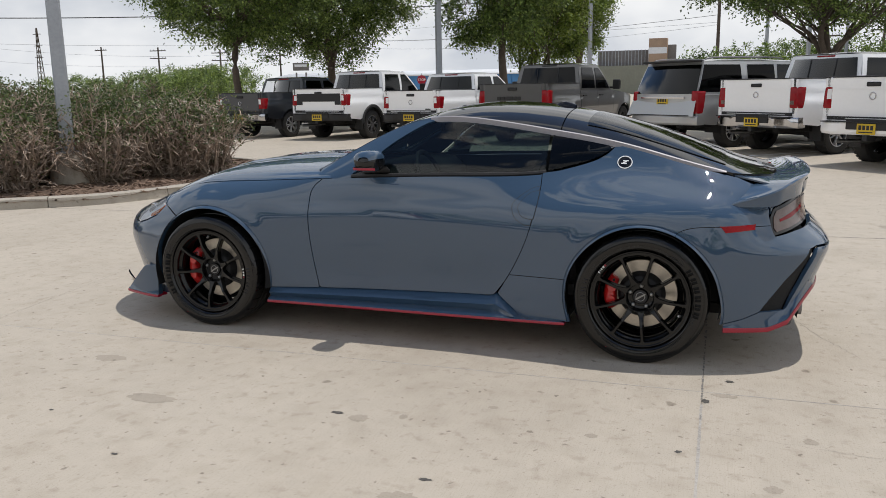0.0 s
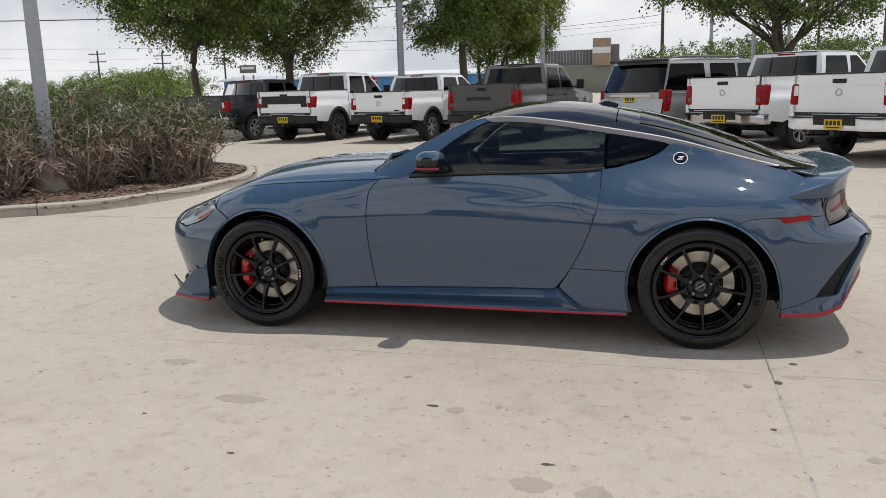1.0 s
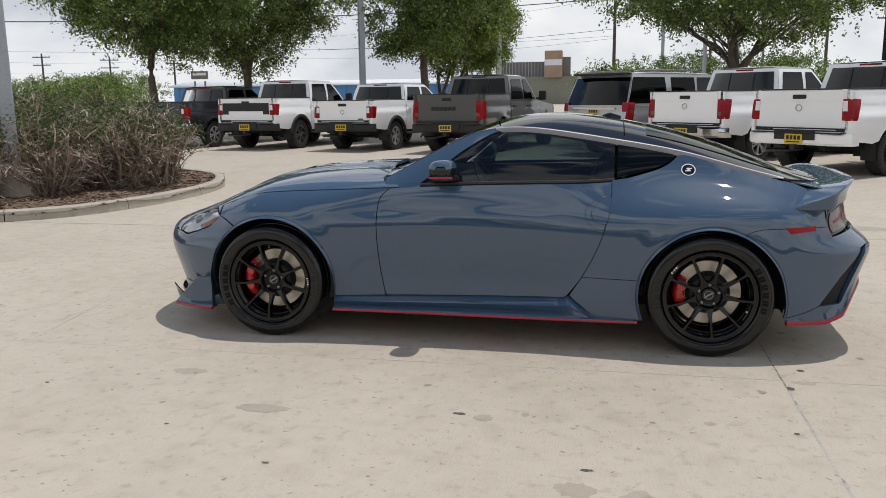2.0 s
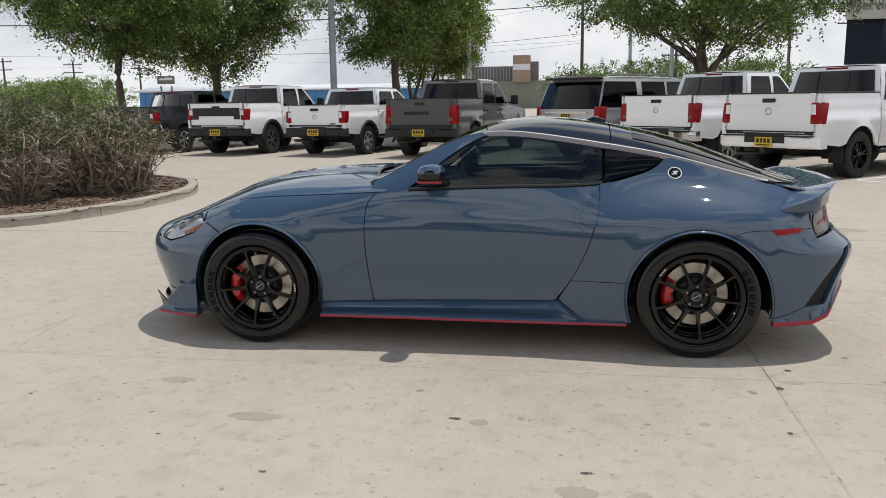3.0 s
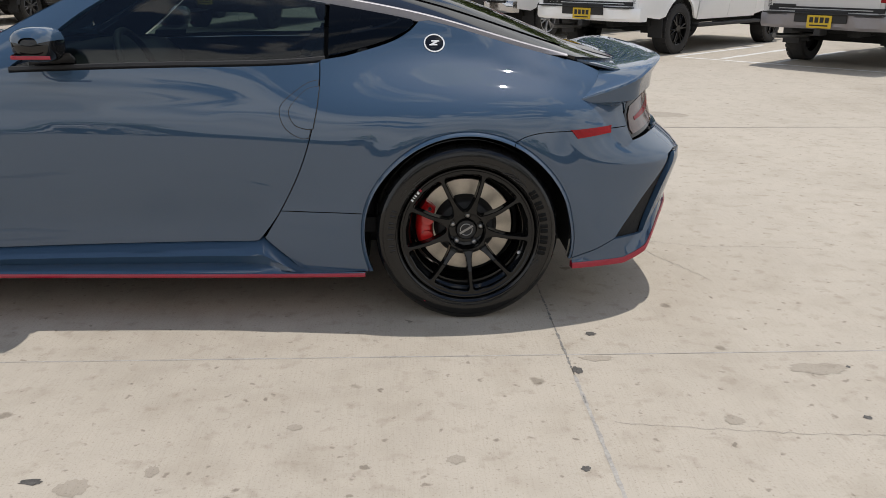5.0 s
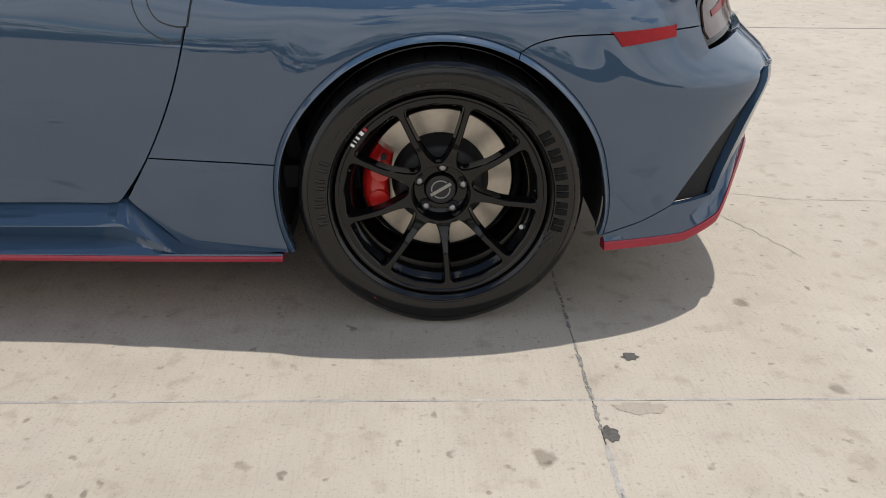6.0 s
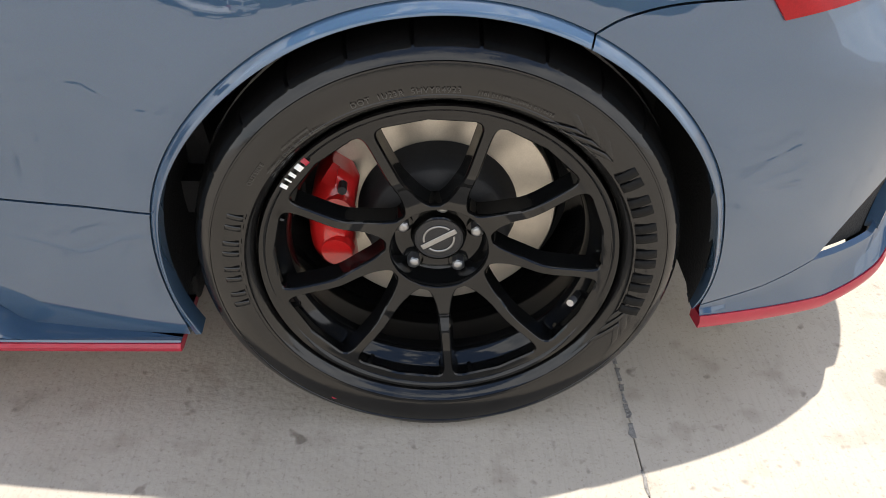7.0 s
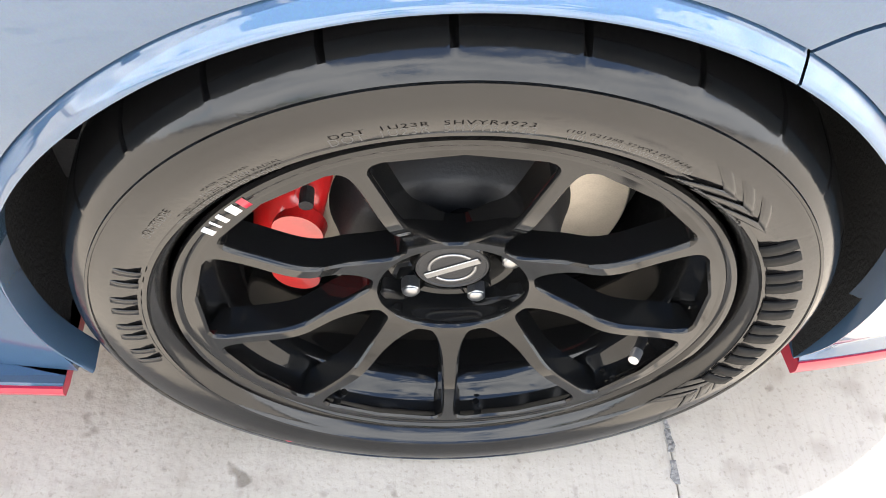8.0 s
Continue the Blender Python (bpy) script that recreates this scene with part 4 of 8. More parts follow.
def make_wheel(R, base, m, rear):
    w = thing("wheel", "", "", m)
    w.parent = car
    for key in ("label", "category"):
        if key in w:
            del w[key]
    w["label"] = "black nine-spoke wheel with low-profile tyre"
    tyre = part("tyre", tyre_mesh(R, m.translation.z), M_RUBBER, w, "black tyre with raised wall marks", angle=32)
    # bold wall marks: plain blocks where the maker's words stand
    for i, a in enumerate((33.0, 23.6, 14.2, 5.2, -3.6, -12.2)):
        bm = bmesh.new()
        for off in (1.75, -1.75):
            wall_block(bm, 0.2700, 0.2985, a + off + 1.35, a + off - 1.35)
        raw_from(bm, "wall_mark", M_RUBBER2, tyre)
    for a in (190, 181, 172, 163):
        bm = bmesh.new()
        wall_block(bm, 0.2740, 0.2960, a + 2.6, a + 1.0, 0.0004)
        wall_block(bm, 0.2740, 0.2960, a - 1.0, a - 2.6, 0.0004)
        raw_from(bm, "wall_mark", M_RUBBER3, tyre)
    for a in (62, 56.5, 51, -20, -25, -30):
        bm = bmesh.new()
        s = 1 if a > 0 else -1
        wall_block(bm, 0.2640, 0.2800, a + 2.0 * s, a - 1.6 * s, 0.0004, slant=-9.0 * s)
        wall_block(bm, 0.2800, 0.3030, a - 7.0 * s, a - 10.6 * s, 0.0004, slant=8.5 * s)
        raw_from(bm, "wall_mark", M_RUBBER3, tyre)
    if rear and m.translation.y < 0:
        wall_text("OUTSIDE", 0.2820, 146, 0.0085, M_TYRETEXT, tyre)
        wall_text("TUBELESS STEEL BELTED RADIAL", 0.2690, 133, 0.0062, M_TYRETEXT, tyre)
        wall_text("MADE IN JAPAN", 0.2770, 131, 0.0055, M_TYRETEXT, tyre)
        wall_text("DOT  1U23R  5HVYR4923", 0.2760, 100, 0.0105, M_TYRETEXT, tyre)
        wall_text("(10) 021388-S2WR2 0214434", 0.2760, 72, 0.0070, M_TYRETEXT, tyre)
        # two lines of fine print near the shoulder, unreadable
        rng = random.Random(77)
        bm = bmesh.new()
        for r, a0, a1 in ((0.3086, 106, 68), (0.3112, 104, 72), (0.2665, 62, 44)):
            a = a0
            while a > a1:
                w_ = rng.uniform(0.25, 0.7)
                wall_block(bm, r, r + 0.0015, a, a - w_, 0.0005)
                a -= w_ + rng.choice((0.18, 0.18, 0.18, 0.5))
        tagged(raw_from(bm, "fine_print", M_TYRETEXT, tyre), "fine raised print as plain bars", kind="stuff")
    bm = bmesh.new()
    rod(bm, polar(0.300, radians(238), float(WALL_D(0.300)) + 0.0012), polar(0.300, radians(238), float(WALL_D(0.300)) - 0.001), 0.0045, n=14)
    part("paint_dot", bm, M_RED, tyre, "red paint dot")
    # rim
    bm = bmesh.new()
    spin_profile(bm, [(0.2475, -0.016), (0.2512, -0.009), (0.2518, -0.003), (0.2500, 0.0005), (0.2455, 0.0005), (0.2425, -0.0015), (0.2415, -0.003), (0.2365, -0.003), (0.2345, -0.0035), (0.2330, -0.008), (0.2322, -0.026), (0.2300, -0.031), (0.2195, -0.040), (0.2150, -0.046),
                      (0.2120, -0.065), (0.2110, -0.190), (0.2200, -0.235), (0.2320, -0.252), (0.2480, -0.256)], n=128)
    rim = part("rim", bm, M_RIM, w, angle=30)
    part("spokes", wheel_face(base), M_RIM, rim, angle=38)
    bm = bmesh.new()
    hub_d = float(FACE_D(0.0715))
    spin_profile(bm, [(0.0715, hub_d), (0.0703, hub_d - 0.0015), (0.0692, hub_d - 0.008), (0.0675, hub_d - 0.024), (0.0640, hub_d - 0.036), (0.055, hub_d - 0.041), (0.0415, hub_d - 0.040), (0.0392, hub_d - 0.036), (0.0385, hub_d - 0.028),
                      (0.0365, hub_d - 0.0262)], n=96)
    part("hub_bowl", bm, M_RIM, rim, angle=40)
    bm = bmesh.new()
    cap_d = hub_d - 0.0325
    spin_profile(bm, [(0.0362, cap_d + 0.0040), (0.0352, cap_d + 0.0062), (0.0335, cap_d + 0.0064), (0.0325, cap_d + 0.0052), (0.018, cap_d + 0.0056), (0.0005, cap_d + 0.0058)], n=64)
    cap = part("centre_cap", bm, M_DARK, rim, "black centre cap with silver emblem", angle=40)
    # emblem: two arcs and a bar, unlettered
    bm = bmesh.new()
    for s in (0, 180):
        loft(bm, [[polar(r, radians(a), cap_d + d) for r, d in ((0.0205, 0.0060), (0.0207, 0.0072), (0.0238, 0.0072), (0.0240, 0.0060))] for a in np.linspace(s + 50, s + 194, 24)])
    raw_from(bm, "emblem_ring", M_STEEL, cap)
    bm = bmesh.new()
    box(bm, (0, -(cap_d + 0.0068), 0), (0.058, 0.0016, 0.0085), Matrix.Rotation(radians(-32), 3, "Y"), bevel=0.0006, seg=1)
    raw_from(bm, "emblem_bar", M_STEEL, cap)
    for i in range(5):
        a = radians(90 + 72 * i - 4)
        cx, cz = 0.0572 * math.cos(a), 0.0572 * math.sin(a)
        bm = bmesh.new()
        y0 = -(hub_d - 0.0440)
        # seat, hex and domed end
        t = bmesh.new()
        bmesh.ops.create_cone(t, cap_ends=False, segments=20, radius1=0.0140, radius2=0.0150, depth=0.010, matrix=Matrix.Translation((cx, y0 - 0.004, cz)) @ Matrix.Rotation(radians(90), 4, "X"))
        pocket = bmesh.new()
        merge(pocket, t)
        raw_from(pocket, "lug_seat", M_RIM, rim)
        t = bmesh.new()
        bmesh.ops.create_cone(t, cap_ends=True, segments=6, radius1=0.0102, radius2=0.0102, depth=0.022, matrix=Matrix.Translation((cx, y0 - 0.008, cz)) @ Matrix.Rotation(radians(90), 4, "X") @ Matrix.Rotation(0.3 + i, 4, "Z"))
        bmesh.ops.bevel(t, geom=t.edges[:], offset=0.0012, segments=1, affect="EDGES")
        merge(bm, t)
        t = bmesh.new()
        bmesh.ops.create_uvsphere(t, u_segments=16, v_segments=8, radius=0.0086, matrix=Matrix.Translation((cx, y0 - 0.0185, cz)) @ Matrix.Diagonal((1, 0.45, 1, 1)))
        merge(bm, t)
        part("lug_nut", bm, M_STEEL, rim, "chrome lug nut", angle=30)
    va = radians(base + 64)
    bm = bmesh.new()
    rod(bm, polar(0.229, va, -0.040), polar(0.214, va, -0.016), 0.0055, 0.0048, n=14)
    valve = part("valve", bm, M_DARK, rim, "black valve stem", angle=40)
    bm = bmesh.new()
    rod(bm, polar(0.2145, va, -0.0168), polar(0.207, va, -0.005), 0.0062, 0.0056, n=10)
    part("valve_cap", bm, M_ALLOYCAP, valve, "bright metal valve cap", angle=40)
    # small tabs on the inner wall of the rim, beside the spokes
    for k in range(9):
        bm = bmesh.new()
        a = radians(base + 40 * k + 8.5)
        rod(bm, polar(0.233, a, -0.020), polar(0.222, a, -0.020), 0.0040, n=8)
        raw_from(bm, "rim_tab", M_RIM, rim)
    # word on the lip as plain bars: four white, one red
    marks = (147.2, 144.6, 142.2, 138.8)
    for a, wd in zip(marks, (1.5, 0.6, 1.3, 2.1)):
        bm = bmesh.new()
        loft(bm, [[polar(r, radians(b), 0.0012 + d) for r, d in ((0.2378, -0.0012), (0.2380, 0.0), (0.2478, 0.0), (0.2480, -0.0012))] for b in np.linspace(a + wd / 2, a - wd / 2, 4)])
        raw_from(bm, "rim_mark", M_WHITEMARK, rim)
    bm = bmesh.new()
    loft(bm, [[polar(r, radians(b), 0.0012 + d) for r, d in ((0.2378, -0.0012), (0.2380, 0.0), (0.2478, 0.0), (0.2480, -0.0012))] for b in np.linspace(136.8, 135.0, 4)])
    raw_from(bm, "rim_mark", M_RED, rim, "red rim mark")
    if not rear:
        # the front wheels have rolled to another angle than the rear ones
        for ob in list(tyre.children) + list(rim.children):
            if ob.name.startswith("wall_mark"):
                ob.matrix_local = Matrix.Rotation(radians(-175), 4, "Y")
            elif ob.name.startswith("rim_mark"):
                ob.matrix_local = Matrix.Rotation(radians(141), 4, "Y")
    return w


def raw_from(bm, name, mat, parent, label=""):
    bmesh.ops.recalc_face_normals(bm, faces=bm.faces[:])
    return part(name, bm, mat, parent, label)


def make_brake(hx, hz, s, rear):
    b = new("brake")
    b.parent = car
    b["label"] = "steel brake disc with red caliper"
    b.matrix_world = pose(hx, s * (LIP - 0.116), hz, 0, 0, 0 if s < 0 else 180)
    bm = bmesh.new()
    R = 0.182 if not rear else 0.181
    spin_profile(bm, [(0.118, -0.020), (R - 0.002, -0.020), (R, -0.022), (R, -0.048), (R - 0.004, -0.050), (0.10, -0.050)], n=96)
    disc = part("disc", bm, M_DISC, b, "worn steel disc", angle=40)
    bm = bmesh.new()
    spin_profile(bm, [(0.1215, -0.0190), (0.1190, -0.014), (0.112, 0.004), (0.105, 0.026), (0.098, 0.032), (0.03, 0.033), (0.0005, 0.033)], n=72)
    part("disc_hat", bm, M_DARK, b, angle=40)
    bm = bmesh.new()
    spin_profile(bm, [(0.19, -0.045), (0.205, -0.06), (0.205, -0.13), (0.02, -0.14)], n=48)
    part("dust_shield", bm, M_LINER, b)
    # caliper hugs the disc
    a_mid = 177 if s < 0 else 3
    bm = bmesh.new()
    rows = []
    half = 31 if rear else 40
    for t in np.linspace(-1, 1, 25):
        a = radians(a_mid + half * t)
        e = max(1 - abs(t) ** 5, 0.02)
        ri, ro = 0.126 + 0.012 * abs(t) ** 3, 0.192 - 0.008 * t * t
        dd = 0.016 + 0.026 * e
        bulge = 0.008 * (math.exp(-((t - 0.42) / 0.22) ** 2) + math.exp(-((t + 0.42) / 0.22) ** 2))
        dd += bulge
        rows.append([polar(r, a, d) for r, d in ((ri, 0.006), (ri + 0.004, dd * 0.8), (ri + 0.012, dd), (ri + 0.035, dd + 0.002), (ro - 0.014, dd - 0.004), (ro - 0.002, dd * 0.62), (ro, 0.004), (ro, -0.055), (ro - 0.012, -0.06))])
    loft(bm, rows, cap=True)
    bmesh.ops.recalc_face_normals(bm, faces=bm.faces[:])
    cal = part("caliper", bm, M_CALIPER, b, "red brake caliper", angle=42)
    for t in (-0.44, 0.44):
        a = radians(a_mid + half * t)
        bm = bmesh.new()
        rod(bm, polar(0.150, a, 0.040), polar(0.152, a, 0.0530), 0.025, 0.0235, n=32)
        raw_from(bm, "piston_cap", M_CALIPER, cal)
    bm = bmesh.new()
    a = radians(a_mid - half * 0.86 * (1 if s < 0 else -1))
    rod(bm, polar(0.158, a, 0.030), polar(0.158, a, 0.048), 0.0065, n=12)
    raw_from(bm, "bleed_screw", M_DARK, cal)
    return b


for (hx, hz), R, base, rear in ((HUBF, 0.345, 25, False), (HUBR, 0.345, -85, True)):
    for s in (-1, 1):
        lip = LIP - (0.012 if not rear else 0)
        make_wheel(R, base, pose(hx, s * lip, hz, 0, 0, 0 if s < 0 else 180), rear)
        make_brake(hx, hz, s, rear)
        # liner over the wheel
        bm = bmesh.new()
        rows = []
        for a in np.linspace(-13, 196, 60):
            ra = radians(a)
            rows.append([(hx + r * math.cos(ra), s * y, max(hz + r * math.sin(ra), 0.20)) for r, y in ((ARCH + 0.010, LIP - 0.02), (ARCH + 0.020, LIP - 0.07), (ARCH + 0.022, 0.60), (ARCH + 0.010, 0.55), (0.05, 0.54))])
        loft(bm, rows)
        part("wheel_liner", bm, M_LINER, car, "black plastic wheel liner", smooth=True, angle=50)
        bm = bmesh.new()
        rod(bm, (hx, s * 0.5, R), (hx, s * 0.72, R), 0.05, n=16)
        part("axle_stub", bm, M_DARK, car)

# underbody between the wheels
bm = bmesh.new()
box(bm, (0.0, 0, 0.20), (1.80, 1.66, 0.05), bevel=0.01)
box(bm, (0, 0, 0.21), (3.9, 1.06, 0.06), bevel=0.01)
box(bm, (1.84, 0, 0.25), (0.30, 1.3, 0.05), bevel=0.01)
# next two boxes: unseen, added inside the tail to stop sun leaking through
box(bm, (1.85, 0, 0.40), (0.28, 1.46, 0.30), bevel=0.02)
box(bm, (2.01, 0, 0.50), (0.10, 1.1, 0.32), bevel=0.02)
box(bm, (-1.80, 0, 0.20), (0.28, 1.2, 0.05), bevel=0.01)
part("underbody", bm, M_LINER, car)
for s in (-1, 1):
    bm = bmesh.new()
    rod(bm, (1.8, s * 0.52, 0.26), (2.07, s * 0.52, 0.255), 0.045, 0.05, n=24, caps=False)
    rod(bm, (1.8, s * 0.52, 0.26), (2.069, s * 0.52, 0.255), 0.040, 0.045, n=24, caps=False)
    part("exhaust_tip", bm, M_SILVER, car, "satin exhaust tip", smooth=True)

# cabin
bm = bmesh.new()
box(bm, (0.25, 0, 0.32), (1.9, 1.5, 0.06))
box(bm, (1.35, 0, 0.75), (0.9, 1.1, 0.05))
box(bm, (0.86, 0, 0.60), (0.06, 1.4, 0.55), Matrix.Rotation(radians(-8), 3, "Y"), bevel=0.02)
part("cabin_floor", bm, M_CABIN, car)
bm = bmesh.new()
loft(bm, [[(-0.62, y, 0.80), (-0.58, y, 0.915), (-0.40, y, 0.935 + 0.02 * math.exp(-((y + 0.36) / 0.18) ** 2)), (-0.22, y, 0.915 + 0.035 * math.exp(-((y + 0.36) / 0.16) ** 2)), (-0.14, y, 0.84), (-0.16, y, 0.60)] for y in np.linspace(-0.72, 0.72, 25)])
part("dashboard", bm, M_CABIN, car, smooth=True)
bm = bmesh.new()
wc = Matrix.Translation((-0.02, -0.37, 0.86)) @ Matrix.Rotation(radians(66), 4, "Y")
tube(bm, [wc @ Vector((0.18 * math.cos(a), 0.18 * math.sin(a), 0)) for a in np.linspace(0, 2 * math.pi, 33)], 0.015, 8)
rod(bm, (-0.02, -0.37, 0.86), (-0.25, -0.37, 0.78), 0.03)
box(bm, (-0.03, -0.37, 0.86), (0.03, 0.34, 0.05), Matrix.Rotation(radians(-24), 3, "Y"), bevel=0.01)
part("steering_wheel", bm, M_CABIN, car)
for s in (-1, 1):
    bm = bmesh.new()
    y = s * 0.37
    box(bm, (0.28, y, 0.50), (0.52, 0.50, 0.18), Matrix.Rotation(radians(-10), 3, "Y"), bevel=0.06, seg=3)
    loft(bm, [[Vector((0.50 + 0.26 * t - 0.05 * b, y + w * (0.25 - 0.07 * t ** 2.5), 0.55 + 0.50 * t)) for w, b in ((-1, 0.5), (-0.9, 1.3), (-0.5, 0.5), (0, 0.4), (0.5, 0.5), (0.9, 1.3), (1, 0.5), (0.8, -1), (0, -1.2), (-0.8, -1))]
              for t in np.linspace(0, 1, 8)], closed=True, cap=True)
    box(bm, (0.79, y, 1.10), (0.10, 0.26, 0.17), Matrix.Rotation(radians(14), 3, "Y"), bevel=0.04, seg=3)
    seat = part("seat", bm, M_CABIN, car, "dark seat with headrest", smooth=True, angle=50)
    # door card below the glass
    bm = bmesh.new()
    loft(bm, [[(x, s * 0.74, float(Z3(x)) - 0.005), (x, s * 0.76, 0.75), (x, s * 0.72, 0.55), (x, s * 0.76, 0.30)] for x in np.linspace(-0.52, 0.80, 10)])
    part("door_card", bm, M_CABIN, car, smooth=True)
bm = bmesh.new()
box(bm, (-0.03, 0.0, 1.165), (0.03, 0.24, 0.07), Matrix.Rotation(radians(8), 3, "Y"), bevel=0.015)
rod(bm, (-0.05, 0, 1.19), (-0.09, 0, 1.23), 0.01)
part("inner_mirror", bm, M_CABIN, car)

# door mirrors
for s in (-1, 1):
    bm = bmesh.new()
    rows = []
    for t in np.linspace(0, 1, 17):
        y = 0.80 + 0.185 * t
        k = max(1 - abs(2 * t - 1) ** 3.2, 0.03) ** 0.5
        xc = -0.185 - 0.01 * t
        row = []
        for a in np.linspace(0, 2 * math.pi, 24, endpoint=False):
            ca, sa = math.cos(a), math.sin(a)
            ex = math.copysign(abs(ca) ** 0.75, ca) * (0.088 if ca < 0 else 0.058)
            ez = math.copysign(abs(sa) ** 0.8, sa) * 0.056
            row.append((xc + ex * k, s * y, 1.008 + ez * k + 0.006 * t))
        rows.append(row)
    loft(bm, rows, closed=True, cap=True)
    bmesh.ops.recalc_face_normals(bm, faces=bm.faces[:])
    mir = part("door_mirror", bm, M_BLACKPAINT, car, "gloss black door mirror with red line", smooth=True, angle=50)
    bm = bmesh.new()
    rows = []
    for t in np.linspace(0.08, 0.97, 15):
        y = 0.80 + 0.185 * t
        k = max(1 - abs(2 * t - 1) ** 3.2, 0.03) ** 0.5
        row = []
        for a in np.linspace(radians(10), radians(170), 20):
            ca, sa = math.cos(a), math.sin(a)
            ex = math.copysign(abs(ca) ** 0.75, ca) * (0.088 if ca < 0 else 0.058)
            ez = abs(sa) ** 0.8 * 0.056
            row.append((-0.185 - 0.01 * t + ex * k * 1.03, s * y * 1.002, 1.012 + ez * k * 1.05 + 0.006 * t))
        rows.append(row)
    loft(bm, rows)
    bmesh.ops.recalc_face_normals(bm, faces=bm.faces[:])
    part("mirror_cap", bm, M_PAINT, mir, smooth=True)
    bm = bmesh.new()
    rows = []
    for t in np.linspace(0.05, 0.995, 21):
        y = 0.80 + 0.185 * t
        k = max(1 - abs(2 * t - 1) ** 3.2, 0.03) ** 0.5
        rows.append([(-0.195 - 0.01 * t + dx, s * (y + 0.0), 0.977 + dz) for dx, dz in ((-0.082 * k, 0.006), (-0.086 * k, 0.0), (-0.082 * k, -0.006))])
    loft(bm, rows)
    rows = []
    for x in np.linspace(-0.262, -0.132, 12):
        rows.append([(x, s * yy, zz) for yy, zz in ((0.9835, 0.984), (0.9865, 0.979), (0.9835, 0.972))])
    loft(bm, rows)
    part("mirror_line", bm, M_RED, mir, "red mirror line")
    bm = bmesh.new()
    loft(bm, [[(-0.30 + 0.03 * t, s * (0.775 + 0.05 * t), 0.925 + 0.035 * t), (-0.13 + 0.0 * t, s * (0.775 + 0.05 * t), 0.932 + 0.035 * t), (-0.13, s * (0.775 + 0.05 * t), 0.955 + 0.025 * t), (-0.29 + 0.03 * t, s * (0.775 + 0.05 * t), 0.952 + 0.025 * t)] for t in np.linspace(0, 1, 5)], closed=True, cap=True)
    bmesh.ops.recalc_face_normals(bm, faces=bm.faces[:])
    part("mirror_foot", bm, M_DARK, mir)
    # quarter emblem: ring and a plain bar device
    p = flank(1.158, 1.003)
    n = surface_normal(flank, np.array(1.158), np.array(1.003))
    n = n if n[1] < 0 else -n
    n = Vector(n)
    q = Matrix.Translation((float(p[0]), float(p[1]), float(p[2]))) @ n.to_track_quat("-Y", "Z").to_matrix().to_4x4()
    if s > 0:
        q = Matrix.Diagonal((1, -1, 1, 1)) @ q
    for nm, prof, mt, lb in (("badge_disc", [(0.0350, -0.002), (0.0350, 0.002), (0.031, 0.003), (0.0005, 0.003)], M_BLACKPAINT, "round black badge"), ("badge_ring", [(0.0340, 0.001), (0.0345, 0.0045), (0.0390, 0.0045), (0.0395, -0.001)], M_WHITEMARK, "pale badge ring")):
        bm = bmesh.new()
        spin_profile(bm, prof, n=48)
        bm.transform(q)
        part(nm, bm, mt, car, lb, angle=40)
    bm = bmesh.new()
    for dz, wd, sk in ((0.008, 0.030, 0), (-0.008, 0.030, 0)):
        box(bm, (0.004 * (1 if dz > 0 else -1), -0.0042, dz), (wd, 0.002, 0.0055))
    box(bm, (0, -0.0042, 0), (0.022, 0.002, 0.006), Matrix.Rotation(radians(-28), 3, "Y"))
    bm.transform(q)
    raw_from(bm, "badge_device", M_WHITEMARK, car)
# flush door handles
HANDLE = smooth([(0.738, 0.862), (0.690, 0.850), (0.640, 0.800), (0.632, 0.770), (0.652, 0.735), (0.690, 0.722), (0.716, 0.722)], 5)
RECESS = smooth([(0.735, 0.884), (0.685, 0.868), (0.61, 0.81), (0.598, 0.770), (0.62, 0.72), (0.67, 0.690), (0.700, 0.690)], 5) + [(0.726, 0.78)]
GRIP = HANDLE + [(0.730, 0.79)]
# door is uncut: larger dark sheets underneath paint the shade of the gaps
for nm, poly, grow, up, mt in (("handle_gap", RECESS, -0.0026, 0.0006, M_DARK), ("handle_recess", RECESS, 0.0, 0.0012, M_PAINT), ("grip_gap", GRIP, -0.0028, 0.0018, M_DARK), ("door_handle", GRIP, 0.0, 0.0042, M_PAINT)):
    panel(nm, poly, mt, car, gap=grow, lift=up, grid=0.02, depth=0.004)
